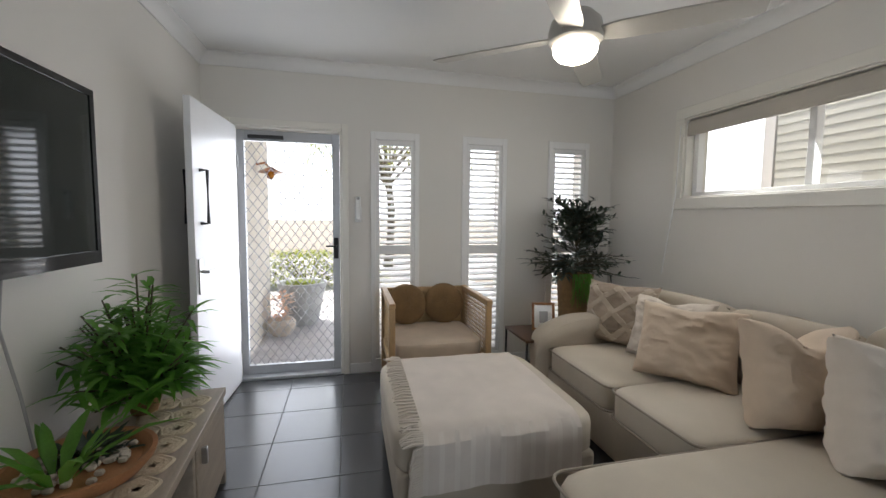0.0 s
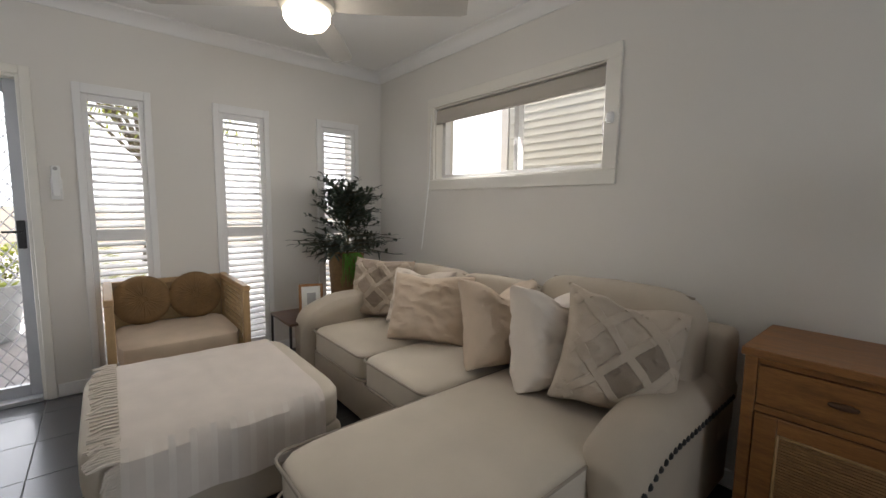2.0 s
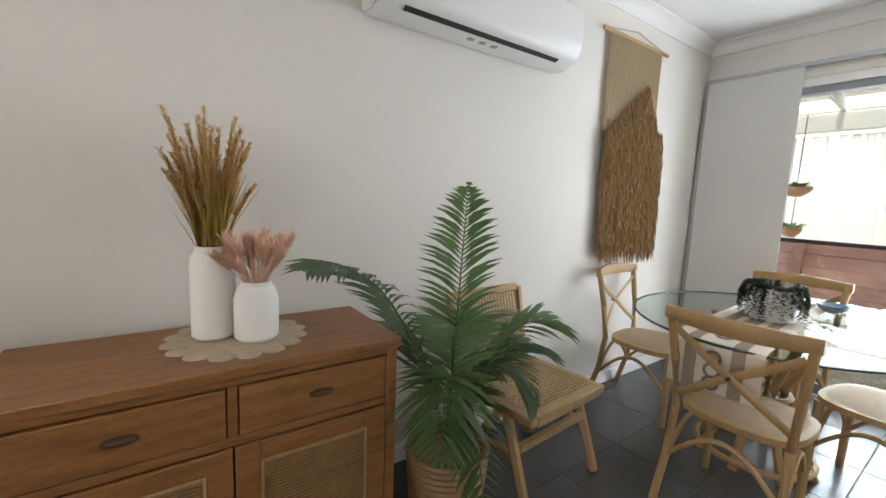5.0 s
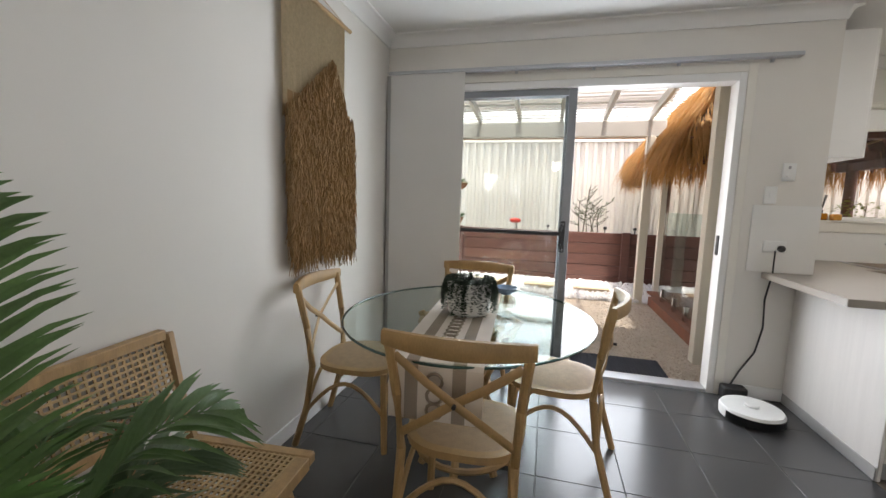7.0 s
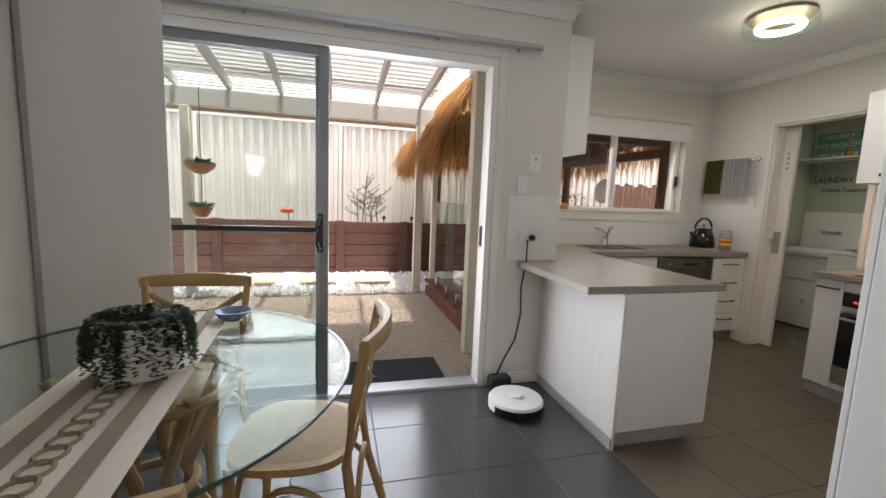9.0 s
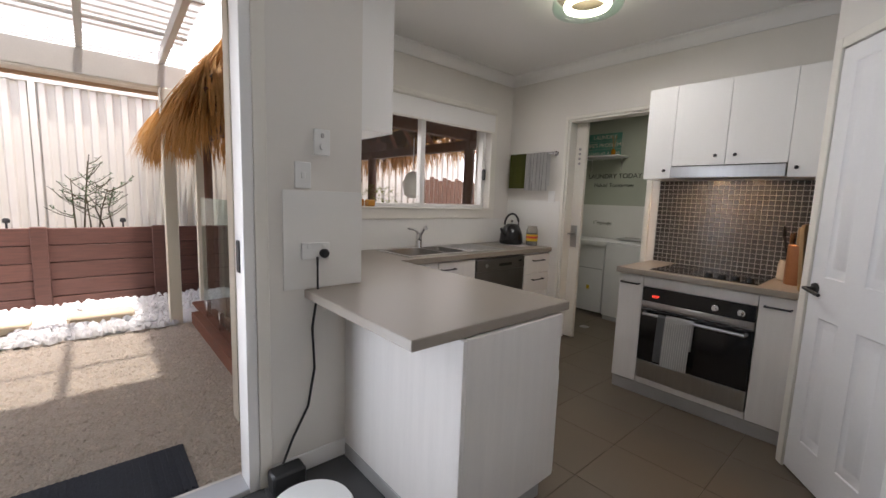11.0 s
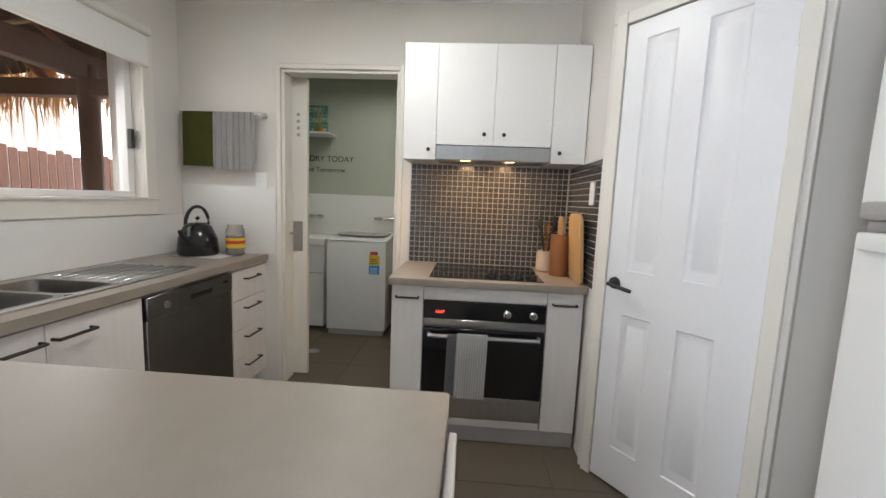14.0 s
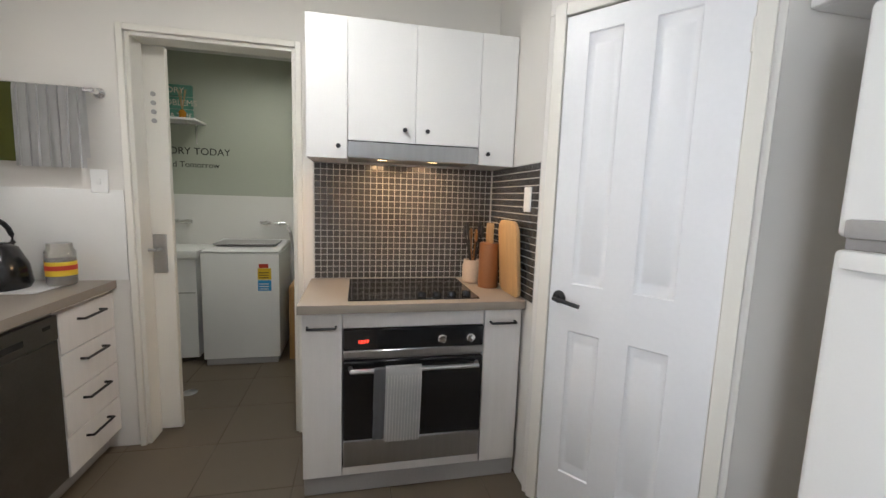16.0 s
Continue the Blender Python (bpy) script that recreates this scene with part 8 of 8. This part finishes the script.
        a, f = rng.uniform(0, 6.28), math.sqrt(rng.random())
        z = rng.random()
        p = Vector((r[0] * f * math.cos(a) * (1 - 0.4 * z), r[1] * f * math.sin(a) * (1 - 0.4 * z), r[2] * z))
        leaf_mesh(bm, p, (math.cos(a), math.sin(a), rng.uniform(-0.2, up)), leaf * rng.uniform(0.7, 1.3), leaf * 0.35, 0.3)
    part("stem", st, M["stem"], t, kind="stuff")
    part("foliage", bm, material, t)


def twiggy_shrub():
    t = thing("bare_shrub", pose(0.62, -8.3, 0.78), "sparse twiggy shrub against the fence", "shrub")
    rng = random.Random(41)
    st, lf = bmesh.new(), bmesh.new()
    for k in range(6):
        base = Vector((-0.18 + 0.07 * k, 0, 0))
        top = base + Vector((rng.uniform(-0.12, 0.12), rng.uniform(-0.05, 0.05), rng.uniform(0.5, 0.95)))
        bend = base.lerp(top, 0.5) + Vector((rng.uniform(-.06, .06), 0, 0))
        add_tube(st, [base, bend, top], 0.012, seg=5, r_end=0.005)
        for q in range(7):
            p = bend.lerp(top, rng.uniform(-0.5, 1.0))
            tip = p + Vector((rng.choice((-1, 1)) * rng.uniform(0.08, 0.26), rng.uniform(-.05, .05), rng.uniform(0.06, 0.2)))
            add_tube(st, [p, p.lerp(tip, 0.5) - Vector((0, 0, 0.02)), tip], 0.006, seg=4, r_end=0.003)
            for w in range(10):
                leaf_mesh(lf, p.lerp(tip, rng.random()), (rng.uniform(-1, 1), rng.uniform(-1, 1), rng.uniform(-.3, 1)), rng.uniform(0.03, 0.06), 0.018, 0.2)
    part("stem", st, M["stem"], t, kind="stuff")
    part("foliage", lf, M["leaf_grey"], t)


twiggy_shrub()
bush("palm_shrub", (-2.9, -7.4, 0.0), (0.5, 0.4, 1.5), 500, M["bush"], "green shrub behind the gazebo", 42)
m = thing("door_mat", pose(0.72, -3.98, -0.058), "grey ribbed outdoor door mat", "door mat")
box_part("mat", (-0.38, -0.22, 0), (0.38, 0.22, 0.014), M["doormat"], m)
for k in range(26):
    box_part("rib", (-0.365 + 0.0285 * k, -0.21, 0.014), (-0.352 + 0.0285 * k, 0.21, 0.02), M["doormat"], m, 0)
o = thing("garden_ornament", pose(1.92, -8.15, 0.80), "small red metal bird ornament on the wall", "ornament")
tube_part("leg", [(0, 0, 0), (0.02, 0, 0.18)], 0.012, M["stem"], o, seg=5)
soft_part("body", (0.22, 0.1, 0.09), (0.04, 0, 0.22), M["label_red"], o, power=2.4, n=4)
for x in (0.35, 1.35, -0.15):
    s = thing("garden_light", pose(x, -8.14, 0.78), "small black solar garden light", "garden light", "garden lights")
    cyl_part("stake", (0, 0, 0), (0, 0, 0.14), 0.01, M["black"], s)
    lathe_part("cap", [(0.03, 0.14), (0.032, 0.17), (0.02, 0.19), (0, 0.19)], M["black"], s)
del m, o, s


def rear_neighbour():
    t = thing("neighbour_house", pose(0, -12.5, 0.42), "tan brick neighbour house with grey tiled roof", "house")
    box_part("wall", (-9, -3, -0.54), (10, -0.2, 3.05), M["brickwall"], t)
    box_part("fascia", (-9.4, 0.3, 3.0), (10.4, 0.36, 3.2), M["fascia"], t)
    box_part("gutter", (-9.4, 0.36, 3.12), (10.4, 0.46, 3.22), M["post"], t)
    box_part("eave_lining", (-9.4, -0.2, 2.98), (10.4, 0.3, 3.0), M["white"], t)
    for x in (-2.5, 1.5, 4.5):
        w = box_part("window", (x, -0.21, 1.5), (x + 1.4, -0.15, 2.7), M["white"], t)
        box_part("pane", (x + 0.06, -0.155, 1.56), (x + 1.34, -0.145, 2.64), M["black_gloss"], w, 0)
    bm = bmesh.new()
    nx, ny = 120, 9
    for j in range(ny):
        y0, z0 = 0.42 - 0.34 * j, 3.2 + 0.15 * j
        rows = []
        for y, z in ((y0, z0 + 0.03), (y0 - 0.36, z0 + 0.16)):
            rows.append([bm.verts.new((-9.4 + 19.8 * i / (nx * 3), y, z + 0.022 * abs(math.sin(math.pi * i / 3 + 0.3)))) for i in range(nx * 3 + 1)])
        for i in range(nx * 3):
            bm.faces.new((rows[0][i], rows[0][i + 1], rows[1][i + 1], rows[1][i]))
    bmesh.ops.solidify(bm, geom=bm.faces[:], thickness=0.02)
    part("tiled_roof", bm, M["rooftile"], t, kind="stuff")


rear_neighbour()


def side_neighbour():
    t = thing("neighbour_wall", pose(4.25, 0, 0), "cream weatherboard wall of the next house", "house")
    box_part("wall", (0.03, -6, -0.13), (0.3, 3.55, 4.2), M["cladding"], t)
    bm0 = bmesh.new()
    add_box(bm0, (0.0, -3.0, -0.042), (0.02, 3.54, 0.042))
    for v in bm0.verts:
        if v.co.z > 0 and v.co.x < 0.01:
            v.co.x += 0.005
    me = finish(bm0, "weatherboard", M["cladding"])
    for k in range(44):
        ob = new("weatherboard", me)
        ob.parent = t
        ob.location = (0, 0, 0.3 + 0.085 * k)
    box_part("corner_stop", (-0.01, 3.55, -0.1), (0.31, 3.66, 4.2), M["trim"], t)
    f = thing("side_fence", pose(3.6, 0, 0), "pale boundary fence beside the house", "fence")
    for k in range(60):
        box_part("paling", (0, -2.5 + 0.13 * k, -0.12), (0.02, -2.5 + 0.13 * k + 0.12, 1.25), M["fence"], f, 0)


side_neighbour()
# unseen eaves, added only to keep direct sun out of the windows
tagged(box_part("eave_rear", (KWALL - 0.3, KWIN - 0.8, 2.66), (-0.25, KWIN - 0.2, 2.78), M["pergola"], bevel=0), "unseen eave added to keep sun off the kitchen window", "eave", kind="structure")
tagged(box_part("eave_side", (RIGHT + 0.2, -3.7, 2.70), (3.32, 4.6, 2.86), M["pergola"], bevel=0), "unseen eave added to keep sun off the side window", "eave", kind="structure")


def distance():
    """A glowing pale ring, added to whiten the low sky far beyond the gardens."""
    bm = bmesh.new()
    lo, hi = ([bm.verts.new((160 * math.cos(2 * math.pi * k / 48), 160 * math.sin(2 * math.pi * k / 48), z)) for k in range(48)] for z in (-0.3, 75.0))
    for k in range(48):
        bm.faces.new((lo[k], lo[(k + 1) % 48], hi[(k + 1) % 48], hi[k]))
    tagged(part("backdrop", bm, mat("glowing_sky_haze", (0.98, 0.99, 1.0), 1.0, vary=0.02, scale=0.02, bump=0, emit=0.85)), "added glowing ring standing in for bright hazy sky", "backdrop", kind="structure")


distance()


def porch():
    p = box_part("porch_floor", (-2.2, FRONT + 0.2, -0.12), (3.2, 6.6, -0.012), M["grout_light"], bevel=0)
    tagged(p, "pale paved front porch", "porch", kind="structure")
    bm = bmesh.new()
    add_box(bm, (-0.1475, -0.1475, -0.01), (0.1475, 0.1475, 0), 0.002)
    me = finish(bm, "paver", M["paver"])
    for i in range(11):
        for j in range(8):
            ob = new("paver", me)
            ob.parent = p
            ob.location = (-1.0 + 0.3 * i, FRONT + 0.36 + 0.3 * j, -0.004)
    tagged(box_part("road", (-60, 9.6, -0.128), (60, 16, -0.11), mat("pale_concrete", (0.45, 0.43, 0.4), 0.9, vary=0.15, scale=2), bevel=0), "pale concrete driveway and street", "road", kind="structure")
    tagged(box_part("lawn_path", (-2, 6.62, -0.128), (3, 9.6, -0.115), mat("path_concrete", (0.5, 0.48, 0.45), 0.9, vary=0.15, scale=2), bevel=0), "pale concrete garden path", "path", kind="structure")
    w = box_part("wall_porch", (-1.15, FRONT + 0.2, -0.12), (-0.78, 5.62, 2.7), M["render"], bevel=0.004)
    tagged(w, "cream rendered porch wall beside the door", "wall", kind="structure")
    # roof is out of view, put here to shade the porch and doorway
    tagged(box_part("porch_roof", (-2.4, FRONT + 0.2, 2.7), (3.4, 6.1, 2.85), M["pergola"], bevel=0), "unseen porch roof that keeps sun off the front door", "porch roof", kind="structure")
    l = thing("porch_lantern", pose(-0.78, 5.0, 1.86), "bronze barn-style porch wall light", "wall light")
    tube_part("arm", [(0, 0, 0.05), (0.08, 0, 0.07), (0.13, 0, 0.03)], 0.012, M["copper"], l)
    lathe_part("shade", [(0.02, 0.03), (0.05, 0.01), (0.13, -0.03), (0.12, -0.032), (0.03, 0.0)], M["copper"], l, at=(0.14, 0, 0))
    lathe_part("bulb_cage", [(0.0, -0.11), (0.035, -0.09), (0.045, -0.04), (0.03, -0.01)], M["amber"], l, at=(0.14, 0, 0))
    q = thing("porch_pot", pose(-0.42, 5.75, -0.012), "large pale glazed pot on the porch", "planter")
    lathe_part("pot", [(0.16, 0), (0.2, 0.05), (0.27, 0.4), (0.30, 0.52), (0.31, 0.55), (0.28, 0.55), (0.26, 0.48), (0, 0.48)], M["pale_pot"], q, seg=32)
    bm = bmesh.new()
    rng = random.Random(55)
    for k in range(120):
        a, r = rng.uniform(0, 6.28), rng.random() * 0.22
        leaf_mesh(bm, (r * math.cos(a), r * math.sin(a), 0.48), (math.cos(a) * 0.6, math.sin(a) * 0.6, 1), 0.13, 0.03, 0.3)
    part("foliage", bm, M["bush"], q)
    q = thing("porch_succulent", pose(-0.60, 5.25, -0.012), "stone pot of dusty pink plants on the porch", "planter")
    lathe_part("pot", [(0.09, 0), (0.15, 0.08), (0.16, 0.16), (0.13, 0.2), (0, 0.2)], M["stone"], q)
    bm = bmesh.new()
    for k in range(130):
        a, r = rng.uniform(0, 6.28), rng.random() * 0.1
        leaf_mesh(bm, (r * math.cos(a), r * math.sin(a), 0.19 + 0.3 * rng.random()), (math.cos(a), math.sin(a), 0.6), 0.11, 0.03, 0.3)
    part("foliage", bm, M["blush"], q)
    bush("hedge", (-0.7, 9.2, -0.11), (1.9, 0.5, 0.75), 2600, M["bush"], "clipped yellow-green hedge across the garden", 61, leaf=0.12, cat="hedge")
    t = thing("street_tree", pose(1.3, 12.5, -0.12), "leafy gum tree on the verge", "tree")
    st, bm = bmesh.new(), bmesh.new()
    add_tube(st, [(0, 0, 0), (0.1, 0, 1.6), (0, 0.1, 3.0)], 0.16, seg=8, r_end=0.08)
    for k in range(16):
        a = rng.uniform(0, 6.28)
        tip = Vector((2.0 * math.cos(a), 1.8 * math.sin(a), rng.uniform(3.2, 5.2)))
        add_tube(st, [(0, 0.05, rng.uniform(2.2, 3.0)), tip * 0.6 + Vector((0, 0, 1.4)), tip], 0.05, seg=5, r_end=0.012)
        for q2 in range(110):
            d = Vector((rng.gauss(0, .45), rng.gauss(0, .45), rng.gauss(0, .35)))
            leaf_mesh(bm, tip + d, (rng.uniform(-1, 1), rng.uniform(-1, 1), rng.uniform(-1, .5)), 0.2, 0.05, 0.3)
    part("trunk", st, M["stem"], t)
    part("crown", bm, M["bush"], t)


porch()

# ---- floors ----
def floor_bed(name, lo, hi, material, label):
    tagged(box_part(name, lo, hi, material, bevel=0), label, "floor", kind="structure")


floor_bed("floor", (LEFT - 0.1, -0.8, -0.1), (RIGHT + 0.1, FRONT + 0.1, -0.002), M["grout"], "dark grey square floor tiles with fine joints")
floor_bed("floor_dining", (-0.282, REAR - 0.1, -0.1), (RIGHT + 0.1, -0.8, -0.002), M["grout"], "dark grey floor tiles of the dining room")
floor_bed("floor_kitchen", (-4.5, -4.8, -0.1), (-0.282, -0.8, -0.002), M["grout_warm_light"], "grey kitchen and laundry floor tiles with warm light in their colour")
TILE = {}


def tiles(parent, x0, x1, y0, y1, ox, oy, dx, dy, material):
    """Tiles from joint lines through (ox, oy), each a piece of its own."""
    i0, i1 = math.floor((x0 - ox) / dx), math.ceil((x1 - ox) / dx)
    j0, j1 = math.floor((y0 - oy) / dy), math.ceil((y1 - oy) / dy)
    for i in range(i0, i1):
        for j in range(j0, j1):
            a, b = max(x0, ox + i * dx), min(x1, ox + (i + 1) * dx)
            c, d = max(y0, oy + j * dy), min(y1, oy + (j + 1) * dy)
            if b - a < 0.02 or d - c < 0.02:
                continue
            w, h = round(b - a - 0.004, 3), round(d - c - 0.004, 3)
            if (w, h, material.name) not in TILE:
                bm = bmesh.new()
                add_box(bm, (-w / 2, -h / 2, -0.008), (w / 2, h / 2, 0), 0.0015)
                TILE[w, h, material.name] = finish(bm, "tile", material)
            ob = new("tile", TILE[w, h, material.name])
            ob.parent = bpy.data.objects[parent]
            ob.location = ((a + b) / 2, (c + d) / 2, 0)


tiles("floor", LEFT, RIGHT, -0.8, FRONT, -0.292, 2.855, 0.405, 0.40, M["tile"])
tiles("floor_dining", -0.282, RIGHT, REAR, -0.8, 0.948, -3.11, 0.41, 0.45, M["tile"])
tiles("floor_kitchen", -4.45, -0.282, KWIN, -0.9, -0.282, -3.11, 0.41, 0.45, M["tile_warm_light"])
